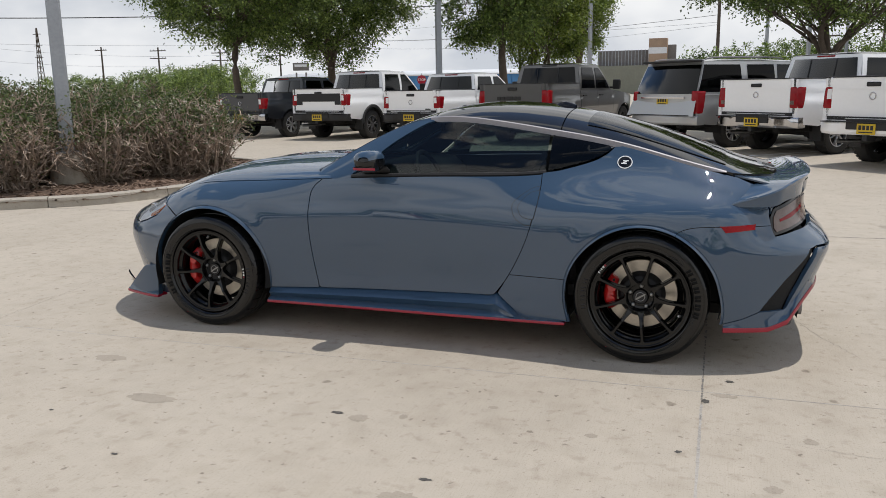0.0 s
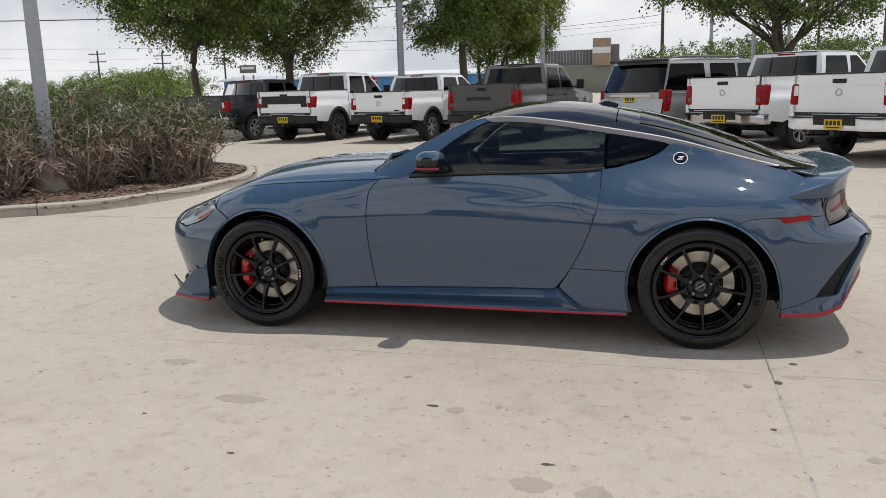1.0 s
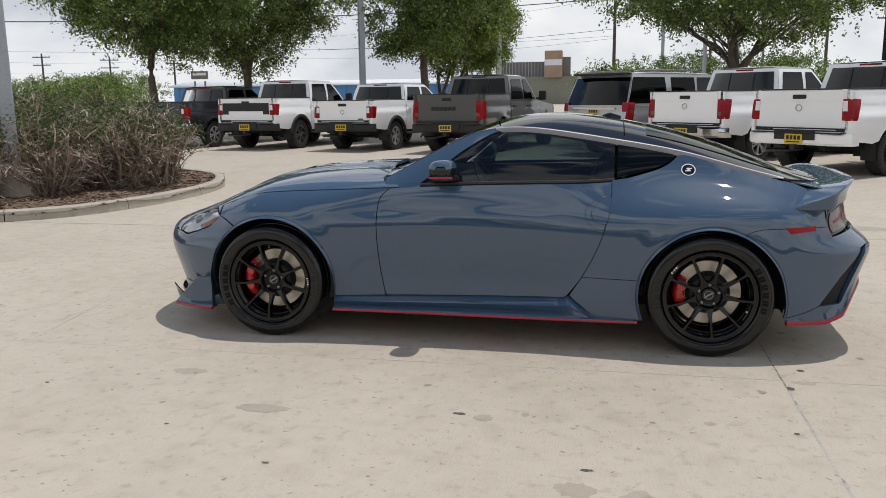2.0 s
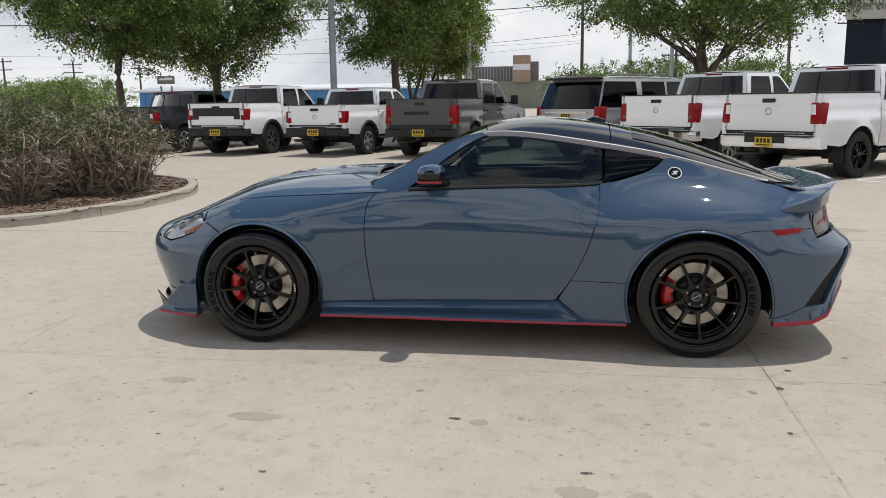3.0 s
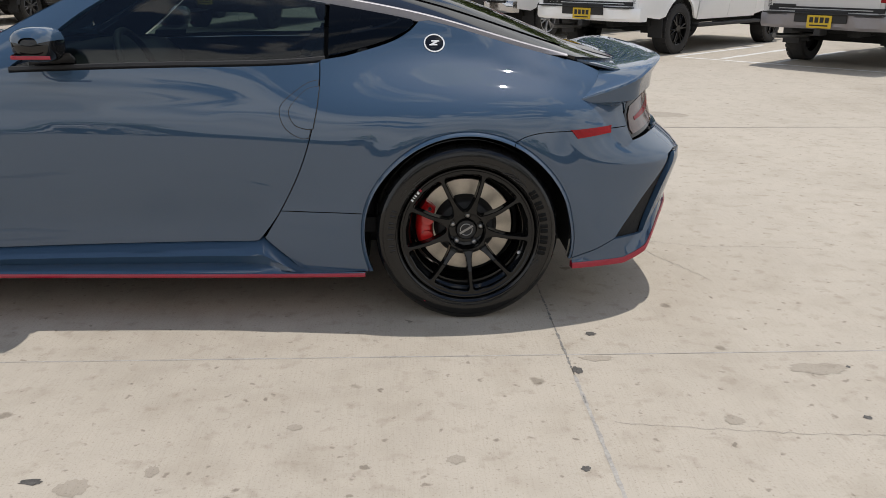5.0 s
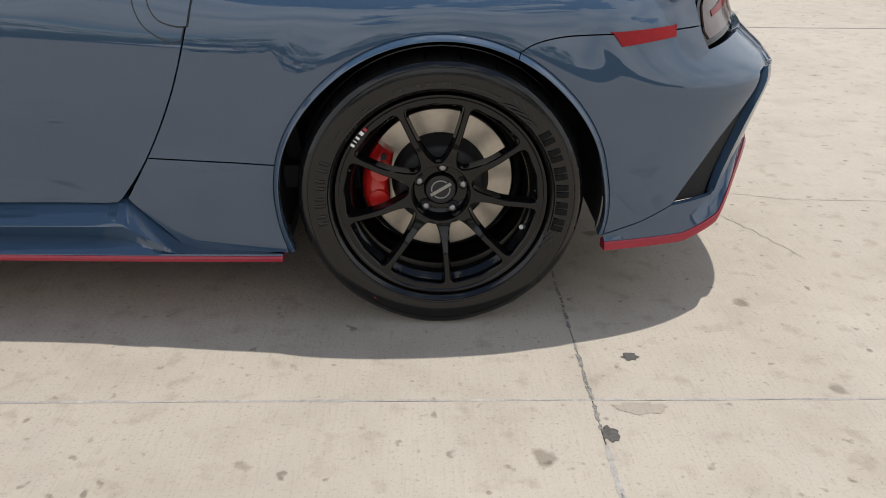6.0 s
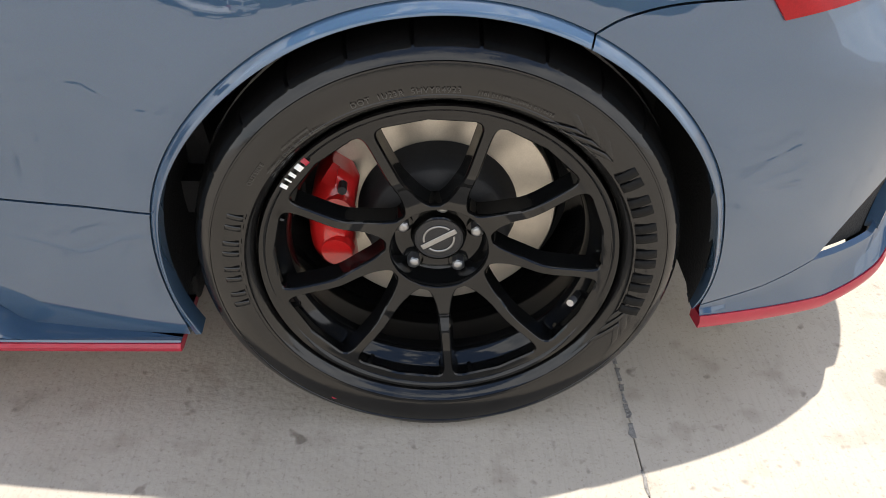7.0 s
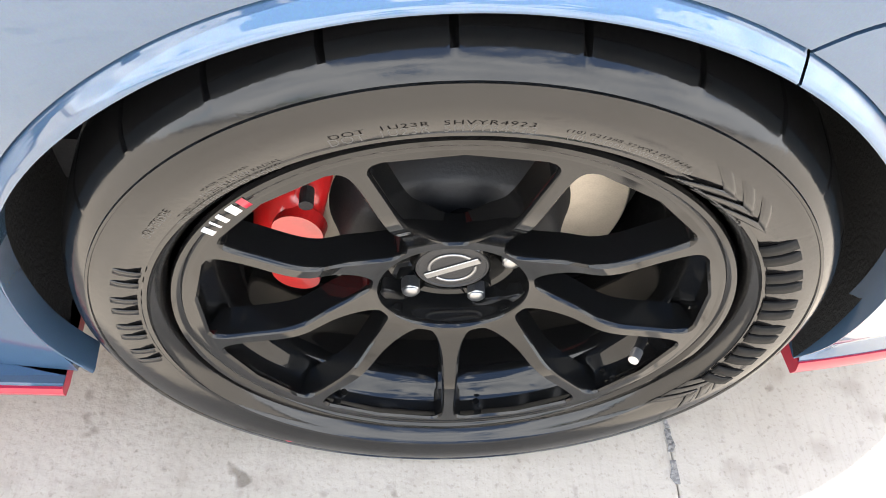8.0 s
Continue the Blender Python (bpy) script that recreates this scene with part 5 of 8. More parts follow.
# roof fin and headlamp inner parts
bm = bmesh.new()
loft(bm, [[(0.66 + 0.13 * t, w * 0.022 * (1 - t * 0.4), float(roof(0.66 + 0.13 * t, 0)[2]) - 0.004 + h * 0.034 * min(1, t * 2.2) * (1.2 - t * 0.6)) for w, h in ((-1, 0), (-0.6, 0.8), (0, 1), (0.6, 0.8), (1, 0))] for t in np.linspace(0, 1, 9)])
part("roof_aerial", bm, M_BLACKPAINT, car, smooth=True)
for s in (-1, 1):
    p = flank(float(unplan(-1.865, 0.66)), 0.66)
    c = Vector((float(p[0]) + 0.035, -s * float(p[1]) - s * 0.045, 0.655))
    bm = bmesh.new()
    t = bmesh.new()
    bmesh.ops.create_uvsphere(t, u_segments=24, v_segments=12, radius=0.040, matrix=Matrix.Translation(c))
    merge(bm, t)
    part("lamp_projector", bm, M_BLACKPAINT, car, "dark headlamp projector lens", smooth=True)
    bm = bmesh.new()
    ring_m = Matrix.Translation(c) @ Vector((-0.45, s * 0.85, 0.1)).to_track_quat("Z", "Y").to_matrix().to_4x4()
    tube(bm, [ring_m @ Vector((0.044 * math.cos(a), 0.044 * math.sin(a), 0.012)) for a in np.linspace(0, 2 * math.pi, 29)], 0.007, 8)
    part("projector_ring", bm, M_CHROME, car, "bright projector ring", smooth=True)
    bm = bmesh.new()
    pts = [flank(float(unplan(x, z)), z) for x, z in ((-1.90, 0.665), (-1.82, 0.700), (-1.74, 0.722))]
    tube(bm, [Vector((float(q[0]), -s * float(q[1]) - s * 0.022, float(q[2]))) for q in pts], 0.009, 8)
    part("running_light", bm, M_CHROME, car)
PANEL_AMBER = [run(x, z) for x, z in [(-1.80, 0.655), (-1.72, 0.690), (-1.66, 0.720), (-1.668, 0.705), (-1.71, 0.672), (-1.79, 0.640)]]
panel("turn_lens", PANEL_AMBER, M_LENS_AMBER, car, true_x=False, lift=-0.012, grid=0.02, depth=0.006, gap=0.0, label="amber turn signal lens")
panel("tail_lamp_core", [run(1.925, 0.738), run(1.99, 0.762), (XR + 0.72, 0.79), (XR + 0.72, 0.765), run(1.985, 0.733), run(1.93, 0.722)], M_LENS_RED, car, true_x=False, lift=-0.002, grid=0.03, depth=0.004, label="red tail lamp core")

# winglets at the ends of the front lip
for s in (-1, 1):
    bm = bmesh.new()
    rows = []
    for t in np.linspace(0, 1, 9):
        cx, cy, cz = -1.962 - 0.036 * t ** 0.8, 0.745 + 0.010 * t, 0.152 + 0.125 * t
        c = 0.150 * (1 - 0.66 * t)
        rows.append([(cx + c * a, s * (cy + 0.075 * a * (1 - 0.4 * t) + b), cz - 0.02 * a * t) for a, b in ((0, 0), (0.3, 0.012), (1, 0.008), (1, -0.004), (0.3, -0.004))])
    loft(bm, rows, closed=True, cap=True)
    bmesh.ops.recalc_face_normals(bm, faces=bm.faces[:])
    part("front_winglet", bm, M_BLACKPAINT, car, "gloss black lip winglet", smooth=True, angle=40)
# upright end plates of the front lip, with the red line along their foot
for s in (-1, 1):
    bm, br = bmesh.new(), bmesh.new()
    rows, rr = [], []
    for t in np.linspace(0, 1, 17):
        x, w = -1.672 - 0.272 * t, 0.893 - 0.062 * t ** 1.6
        lo = 0.160 + 0.012 * t
        hi = max(float(np.interp(t, [0, 0.36, 0.46, 1], [0.350, 0.344, 0.325, 0.186])), lo + 0.012)
        rows.append([(x, s * y, z) for y, z in ((w - 0.035, hi - 0.004), (w - 0.014, hi), (w - 0.008, hi - 0.004), (w - 0.004, (hi + lo) / 2), (w + 0.004, lo + 0.008), (w + 0.006, lo), (w - 0.04, lo))])
        rr.append([(x - 0.004, s * y, z) for y, z in ((w - 0.03, lo - 0.001), (w + 0.008, lo - 0.001), (w + 0.011, lo - 0.008), (w + 0.007, lo - 0.017), (w - 0.03, lo - 0.018))])
    for m_, r_ in ((bm, rows), (br, rr)):
        loft(m_, r_, closed=True, cap=True)
        bmesh.ops.recalc_face_normals(m_, faces=m_.faces[:])
    part("front_fin", bm, M_PAINT, car, smooth=True, angle=40)
    part("fin_line", br, M_RED, car, "red front lip line", smooth=True, angle=40)


def close_end(name, u, z0, z1, mat, push, label=""):
    """Closes a band across the middle of the nose or the tail, between the two sides."""
    bm = bmesh.new()
    rows = []
    for z in np.linspace(z0, z1, 7):
        p = flank(u, z)
        w = -float(p[1]) + 0.004
        rows.append([(float(p[0]) + push * (1 - q * q), w * q, z) for q in np.linspace(-1, 1, 11)])
    loft(bm, rows)
    part(name, bm, mat, car, label, smooth=True)


close_end("tail_centre", UE, 0.435, 0.690, M_PAINT, 0.006)
close_end("lamp_band", UE, 0.690, 0.845, M_BLACKPAINT, 0.003, "gloss black lamp band")
close_end("tail_ledge", UE, 0.845, 0.900, M_PAINT, 0.003)
close_end("diffuser_centre", UE, 0.20, 0.435, M_DARK, -0.02)
close_end("grille_centre", UN, 0.18, 0.570, M_DARK, 0.02)
close_end("nose_centre", UN, 0.570, 0.640, M_PAINT, -0.004)


# ---- ground, slabs and planter ----
def concrete(name, base, spots=True, joints=0.0):
    m = material(name, base, 0.82, 0, 0, spread=0.06, scale=0.9, bump=0.18, bump_scale=90, per_object=0.10)
    nt = m.node_tree
    n, l = nt.nodes, nt.links
    p = n["Principled BSDF"]
    src = p.inputs["Base Color"].links[0].from_socket
    geo = n.new("ShaderNodeNewGeometry")

    def layer(src, scale, lo, hi, colour, kind="noise", detail=4, stretch=(1, 1, 1)):
        mp = n.new("ShaderNodeMapping")
        mp.inputs["Scale"].default_value = stretch
        l.new(geo.outputs["Position"], mp.inputs["Vector"])
        if kind == "noise":
            t = n.new("ShaderNodeTexNoise")
            t.inputs["Detail"].default_value = detail
            out = t.outputs["Fac"]
        else:
            t = n.new("ShaderNodeTexVoronoi")
            out = t.outputs["Distance"]
        t.inputs["Scale"].default_value = scale
        l.new(mp.outputs[0], t.inputs["Vector"])
        mr = n.new("ShaderNodeMapRange")
        mr.inputs["From Min"].default_value, mr.inputs["From Max"].default_value = lo, hi
        l.new(out, mr.inputs["Value"])
        mx = n.new("ShaderNodeMix")
        mx.data_type = "RGBA"
        mx.blend_type = "MULTIPLY"
        mx.inputs["B"].default_value = (*colour, 1)
        l.new(mr.outputs[0], mx.inputs["Factor"])
        l.new(src, mx.inputs["A"])
        return mx.outputs["Result"], mr.outputs[0]
    src, _ = layer(src, 0.35, 0.50, 0.72, (0.89, 0.88, 0.865), detail=7)
    src, _ = layer(src, 1.3, 0.56, 0.74, (0.90, 0.89, 0.875), detail=8, stretch=(1, 0.45, 1))
    src, _ = layer(src, 5.5, 0.50, 0.70, (0.91, 0.90, 0.885), detail=6)
    src, _ = layer(src, 14, 0.57, 0.70, (0.84, 0.82, 0.80), detail=5)
    src, _ = layer(src, 130, 0.58, 0.80, (0.66, 0.64, 0.62), detail=3)
    src, _ = layer(src, 26, 0.66, 0.74, (0.62, 0.60, 0.58), detail=2)
    src, _ = layer(src, 60, 0.52, 0.66, (0.945, 0.94, 0.935), detail=3, stretch=(3.0, 0.16, 1))
    src, _ = layer(src, 190, 0.60, 0.72, (0.82, 0.80, 0.78), detail=4)
    if spots:
        # drips: sparse round spots of two sizes
        for sc, r, keep, tone in ((3.2, 0.075, 0.60, 0.60), (9.0, 0.085, 0.66, 0.55)):
            v = n.new("ShaderNodeTexVoronoi")
            v.inputs["Scale"].default_value = sc
            v.inputs["Randomness"].default_value = 1.0
            wob = n.new("ShaderNodeTexNoise")
            wob.inputs["Scale"].default_value = 22
            add = n.new("ShaderNodeVectorMath")
            add.operation = "MULTIPLY_ADD"
            add.inputs[1].default_value = (0.05, 0.05, 0.05)
            l.new(geo.outputs["Position"], wob.inputs["Vector"])
            l.new(wob.outputs["Color"], add.inputs[0])
            l.new(geo.outputs["Position"], add.inputs[2])
            l.new(add.outputs[0], v.inputs["Vector"])
            a = n.new("ShaderNodeMapRange")
            a.inputs["From Min"].default_value, a.inputs["From Max"].default_value = r * 1.2, r * 0.7
            l.new(v.outputs["Distance"], a.inputs["Value"])
            sep = n.new("ShaderNodeSeparateColor")
            l.new(v.outputs["Color"], sep.inputs[0])
            gt = n.new("ShaderNodeMath")
            gt.operation = "GREATER_THAN"
            gt.inputs[1].default_value = keep
            l.new(sep.outputs[0], gt.inputs[0])
            mu = n.new("ShaderNodeMath")
            mu.operation = "MULTIPLY"
            l.new(a.outputs[0], mu.inputs[0])
            l.new(gt.outputs[0], mu.inputs[1])
            mx = n.new("ShaderNodeMix")
            mx.data_type = "RGBA"
            mx.blend_type = "MULTIPLY"
            mx.inputs["B"].default_value = (tone, tone * 0.97, tone * 0.93, 1)
            l.new(mu.outputs[0], mx.inputs["Factor"])
            l.new(src, mx.inputs["A"])
            src = mx.outputs["Result"]
    l.new(src, p.inputs["Base Color"])
    return m


M_CONC = concrete("concrete_paving", (0.452, 0.400, 0.328))
M_CONC_FAR = concrete("concrete_lot", (0.475, 0.42, 0.345), spots=False)
M_KERB = concrete("kerb_concrete", (0.40, 0.36, 0.30), spots=False)
M_TAR = material("tar", (0.075, 0.068, 0.060), 0.6, spread=0.5, scale=60, bump=0.4, bump_scale=120)
M_JOINT = material("joint_filler", (0.22, 0.205, 0.185), 0.85, spread=0.6, scale=30, bump=0.6, bump_scale=150)
M_SEAL = material("joint_sealant", (0.36, 0.335, 0.30), 0.7, spread=0.35, scale=9, bump=0.3, bump_scale=120)
M_STRIPE = material("worn_white_paint", (0.66, 0.65, 0.62), 0.7, spread=0.22, scale=6, bump=0.2, bump_scale=80)

bm = bmesh.new()
t = bmesh.new()
bmesh.ops.create_grid(t, x_segments=40, y_segments=40, size=600)
merge(bm, t)
for v in bm.verts:
    v.co.z = -0.010
ground = tagged(link_mesh("ground", bm, M_CONC_FAR), "pale weathered concrete lot reaching to the horizon", "ground", kind="structure")
paving = thing("pavement", "pale concrete paving slabs with stains and cracks", "pavement", kind="structure")
SLAB = 4.35
slab_me = None
for i in range(-4, 4):
    for j in range(-3, 6):
        if slab_me is None:
            bm = bmesh.new()
            h = SLAB / 2 - 0.0007
            top = []
            rng = random.Random(4)
            n = 60
            ring = []
            for e in range(4):
                for k in range(n):
                    s = -h + 2 * h * k / n
                    w = rng.uniform(-0.0010, 0.0006)
                    q = ((s, -h + w), (h - w, s), (-s, h - w), (-h + w, -s))[e]
                    ring.append(q)
            a = [bm.verts.new((x * (1 - 0.0016 / h), y * (1 - 0.0016 / h), 0)) for x, y in ring]
            b = [bm.verts.new((x, y, -0.0015)) for x, y in ring]
            c = [bm.verts.new((x, y, -0.011)) for x, y in ring]
            bm.faces.new(a)
            for p, q in ((a, b), (b, c)):
                for k in range(len(ring)):
                    kk = (k + 1) % len(ring)
                    bm.faces.new((p[k], q[k], q[kk], p[kk]))
            bmesh.ops.recalc_face_normals(bm, faces=bm.faces[:])
            ob = part("slab", bm, M_CONC, paving)
            slab_me = ob.data
        else:
            ob = new("slab", slab_me)
            ob.parent = paving
        ob.location = (1.6 + SLAB * (i + 0.5), -1.27 + SLAB * (j + 0.5), 0)


def ribbon(bm, pts, w, z=0.0015, jitter=0.0, seed=1, steps=10):
    rng = random.Random(seed)
    line = bezier_line([(x, y, z) for x, y in pts], steps)
    rows = []
    for i, p in enumerate(line):
        d = (line[min(i + 1, len(line) - 1)] - line[max(i - 1, 0)]).normalized()
        s = Vector((-d.y, d.x, 0))
        o = s * rng.uniform(-jitter, jitter)
        ww = w * rng.uniform(0.6, 1.3)
        rows.append([p + o - s * ww / 2, p + o + s * ww / 2])
    loft(bm, rows)


# filler showing in the two nearest joints, hairline cracks, tar spots
bm = bmesh.new()
rng = random.Random(11)
y = -9.5
while y < 6:
    dl = rng.uniform(0.01, 0.06)
    if rng.random() < (0.72 if y > -1.4 else 0.10):
        ribbon(bm, [(1.6, y), (1.6 + rng.uniform(-0.002, 0.002), y + dl)], rng.uniform(0.004, 0.013), 0.0010, 0.002, rng.randint(0, 9999), 3)
    y += dl + rng.uniform(0, 0.02)
ribbon(bm, [(-8.0, 3.08), (-2.0, 3.079), (4.0, 3.081), (10.0, 3.08)], 0.016, 0.0012, 0.002, 12, 70)
part("joint_filler", bm, M_JOINT, paving)
bm = bmesh.new()
ribbon(bm, [(1.6, -9.0), (1.601, -5.0), (1.599, -3.0), (1.6, -1.42)], 0.012, 0.0007, 0.001, 5, 60)
ribbon(bm, [(-8.0, -1.27), (-3.0, -1.271), (2.0, -1.269), (7.0, -1.27)], 0.007, 0.0006, 0.001, 8, 80)
part("joint_sealant", bm, M_SEAL, paving, "pale grey joint sealant")
for pts in ([(2.10, 0.10), (2.20, -0.20), (2.30, -0.42), (2.36, -0.56)], [(2.12, 0.04), (2.45, -0.10), (2.75, -0.12), (3.05, -0.16)], [(1.66, -1.72), (1.9, -1.76), (2.2, -1.80), (2.5, -1.82)], [(3.1, 3.9), (3.4, 3.55), (3.6, 3.1)],
            [(-2.70, -1.2), (-2.78, -0.6), (-2.84, -0.1), (-2.92, 0.4)]):
    bm = bmesh.new()
    ribbon(bm, pts, 0.0013 if pts[0][1] < -1.5 else 0.0020, 0.0012, 0.006, len(pts) + int(pts[0][0] * 100), 14)
    part("crack", bm, M_JOINT, paving)
for x, y, r, e in ((0.075, -1.968, 0.045, 0.45), (1.722, -1.102, 0.030, 0.8), (0.66, -2.452, 0.040, 0.4), (1.525, -1.955, 0.020, 0.9), (2.43, -1.718, 0.022, 0.8), (1.615, -1.385, 0.028, 1.3), (2.54, -1.39, 0.012, 1.0), (-1.2, -2.3, 0.018, 0.7),
                   (-0.6, -2.6, 0.022, 0.6), (2.2, -2.2, 0.02, 0.7), (-2.1, -1.9, 0.02, 0.5), (1.05, -2.9, 0.02, 0.6)):
    rng = random.Random(int(x * 1000))
    bm = bmesh.new()
    ring = []
    for k in range(20):
        a = 2 * math.pi * k / 20
        q = r * 0.72 * rng.uniform(0.65, 1.15)
        ring.append(bm.verts.new((x + q * math.cos(a), y + q * e * math.sin(a), 0.0014)))
    c = bm.verts.new((x, y, 0.0030))
    for k in range(20):
        bm.faces.new((c, ring[k], ring[(k + 1) % 20]))
    part("tar_spot", bm, M_TAR, paving, "dark tar spot", smooth=True)

# dried puddles and drips, a shade darker than the slabs
M_STAIN = concrete("stained_concrete", (0.355, 0.310, 0.250), spots=False)
rng = random.Random(5)
for x, y, rx_, ry_ in ((2.43, -1.40, 0.105, 0.042), (0.19, -2.00, 0.045, 0.040), (0.37, -1.93, 0.020, 0.026), (1.70, -1.30, 0.060, 0.022), (0.62, -2.62, 0.080, 0.060), (0.85, -2.66, 0.070, 0.070), (-0.85, -2.05, 0.13, 0.050), (-1.45, -1.62, 0.10, 0.05),
                       (3.4, 3.75, 0.30, 0.16), (2.02, -1.72, 0.030, 0.028), (1.18, -1.90, 0.028, 0.022), (0.72, -1.72, 0.024, 0.018), (2.62, -2.02, 0.032, 0.026), (1.86, -2.18, 0.034, 0.030)):
    bm = bmesh.new()
    ring = [bm.verts.new((x + rx_ * q * math.cos(a), y + ry_ * q * math.sin(a), 0.0009)) for a, q in ((2 * math.pi * k / 26, rng.uniform(0.78, 1.12)) for k in range(26))]
    bm.faces.new(ring)
    part("stain", bm, M_STAIN, paving, "faint dried stain")

# painted lines of the angled bays
for a, b in (((5.30, 9.25), (9.6, 5.25)), ((5.35, 9.30), (7.6, 11.35)), ((5.95, 8.95), (8.0, 10.85)), ((6.55, 8.40), (8.6, 10.30)), ((2.2, 12.0), (4.6, 14.2)), ((0.2, 14.2), (2.6, 16.4))):
    bm = bmesh.new()
    ribbon(bm, [a, ((a[0] + b[0]) / 2, (a[1] + b[1]) / 2), b], 0.11, 0.002, 0, 3, 6)
    tagged(part("parking_line", bm, M_STRIPE, paving), "worn white parking line")

# planter: kerb round a mulch bed
EDGE = [p.xy for p in bezier_line([(-19, -6.2, 0), (-13, -1.6, 0), (-9, 1.25, 0), (-7.0, 2.65, 0), (-5.95, 3.42, 0), (-5.52, 4.25, 0), (-5.33, 5.2, 0), (-5.30, 6.2, 0), (-5.55, 7.25, 0), (-6.25, 8.35, 0), (-7.6, 9.15, 0), (-10.5, 9.7, 0),
                                 (-15, 10.0, 0), (-21, 10.2, 0)], 14)]


def kerb_rows(pts):
    rows = []
    for i, p in enumerate(pts):
        d = (pts[min(i + 1, len(pts) - 1)] - pts[max(i - 1, 0)]).normalized()
        nrm = Vector((-d.y, d.x))
        rows.append([(p.x + nrm.x * o, p.y + nrm.y * o, z) for o, z in ((0, -0.01), (0.012, 0.085), (0.02, 0.118), (0.045, 0.132), (0.135, 0.136), (0.16, 0.126), (0.165, -0.01))])
    return rows


kerb = thing("kerb", "weathered concrete kerb round the planter", "kerb", kind="structure")
length, start = 0.0, 0
for i in range(1, len(EDGE)):
    length += (EDGE[i] - EDGE[i - 1]).length
    if length > 1.55 or i == len(EDGE) - 1:
        seg = [Vector(p) for p in EDGE[start:i + 1]]
        d0, d1 = (seg[1] - seg[0]).normalized(), (seg[-1] - seg[-2]).normalized()
        seg[0], seg[-1] = seg[0] + d0 * 0.006, seg[-1] - d1 * 0.006
        bm = bmesh.new()
        loft(bm, kerb_rows(seg), closed=True, cap=True)
        bmesh.ops.recalc_face_normals(bm, faces=bm.faces[:])
        part("kerb_stone", bm, M_KERB, kerb, smooth=True, angle=40)
        length, start = 0.0, i

M_MULCH = material("mulch", (0.13, 0.085, 0.058), 0.95, spread=0.5, scale=9, bump=1.0, bump_scale=60)
M_CHIP = material("mulch_chip", (0.20, 0.135, 0.095), 0.9, spread=0.5, scale=25)
bed_poly = [(p.x, p.y) for p in EDGE]
P = np.array(bed_poly)
gx, gy = np.meshgrid(np.arange(-18.5, -5, 0.16), np.arange(-5.5, 10.2, 0.16))
G = np.stack([gx.ravel(), gy.ravel()], -1)
G = G[inside(P, G)]
bed_v = [Vector(p) for p in bed_poly] + [Vector(g) for g in G]
v2, _, fc, _, _, _ = delaunay(bed_v, [(i, (i + 1) % len(bed_poly)) for i in range(len(bed_poly))], [list(range(len(bed_poly)))], 1, 1e-5)
raw_bed = raw("mulch_bed", [(v.x, v.y, 0.085 + 0.05 * noise.noise((v.x * 1.3, v.y * 1.3, 0)) + 0.02 * noise.noise((v.x * 7, v.y * 7, 3))) for v in v2], fc, M_MULCH, smooth=True)
tagged(raw_bed, "brown wood mulch bed in the planter", "mulch", kind="structure")
rng = random.Random(21)
verts, faces = [], []
for _ in range(9000):
    while True:
        x, y = rng.uniform(-13, -5.3), rng.uniform(-1, 9.5)
        if inside(P, np.array([[x, y]]))[0]:
            break
    z = 0.095 + 0.05 * noise.noise((x * 1.3, y * 1.3, 0))
    a, l, w, ti = rng.uniform(0, 6.3), rng.uniform(0.02, 0.07), rng.uniform(0.006, 0.018), rng.uniform(-0.5, 0.5)
    d = Vector((math.cos(a), math.sin(a), ti * 0.6)) * l
    s = Vector((-math.sin(a), math.cos(a), rng.uniform(-0.5, 0.5))) * w
    b = len(verts)
    c = Vector((x, y, z))
    verts += [c - d - s, c + d - s * 0.6, c + d + s, c - d + s * 0.7, c + Vector((0, 0, -0.02))]
    faces += [(b, b + 1, b + 2, b + 3), (b, b + 4, b + 1), (b + 2, b + 4, b + 3)]
chips = raw("mulch_chips", verts, faces, M_CHIP)
tagged(chips, "loose brown bark chips over the bed", "mulch", kind="stuff")


# ---- the parked vehicles ----
M_WHITE = material("white_car_paint", (0.90, 0.90, 0.90), 0.32, 0, 1.0, spread=0.02, scale=2)
M_GREYDARK = material("dark_grey_car_paint", (0.105, 0.104, 0.104), 0.35, 0.4, 1.0, flakes=0.08)
M_SLATE = material("slate_car_paint", (0.022, 0.026, 0.034), 0.35, 0.3, 1.0, flakes=0.08)
M_SILVERCAR = material("silver_car_paint", (0.42, 0.425, 0.43), 0.35, 0.45, 1.0, flakes=0.08)
M_PEARL = material("pearl_car_paint", (0.62, 0.61, 0.60), 0.35, 0.2, 1.0, flakes=0.05)
M_TYRE_FAR = material("dusty_tyre", (0.020, 0.019, 0.018), 0.75, spread=0.3, scale=12, bump=0.3, bump_scale=90)
M_ALLOY_DARK = material("dark_machined_alloy", (0.16, 0.16, 0.165), 0.3, 0.85, spread=0.3, scale=20)
M_ALLOY = material("alloy", (0.50, 0.50, 0.51), 0.28, 0.9, spread=0.1, scale=30)
M_PLATE = material("yellow_plate", (0.62, 0.42, 0.02), 0.45, spread=0.06, scale=30)
M_LENS_LAMP = material("tail_lens_red", (0.26, 0.003, 0.007), 0.2, 0, 0.0, spec=0.3, spread=0.3, scale=18)
M_INK = material("black_ink", (0.012, 0.012, 0.012), 0.5)
M_CARGLASS = glass("car_glass", (0.05, 0.057, 0.062), 1.38)
M_SUVGLASS = glass("estate_glass", (0.03, 0.034, 0.038), 1.22)


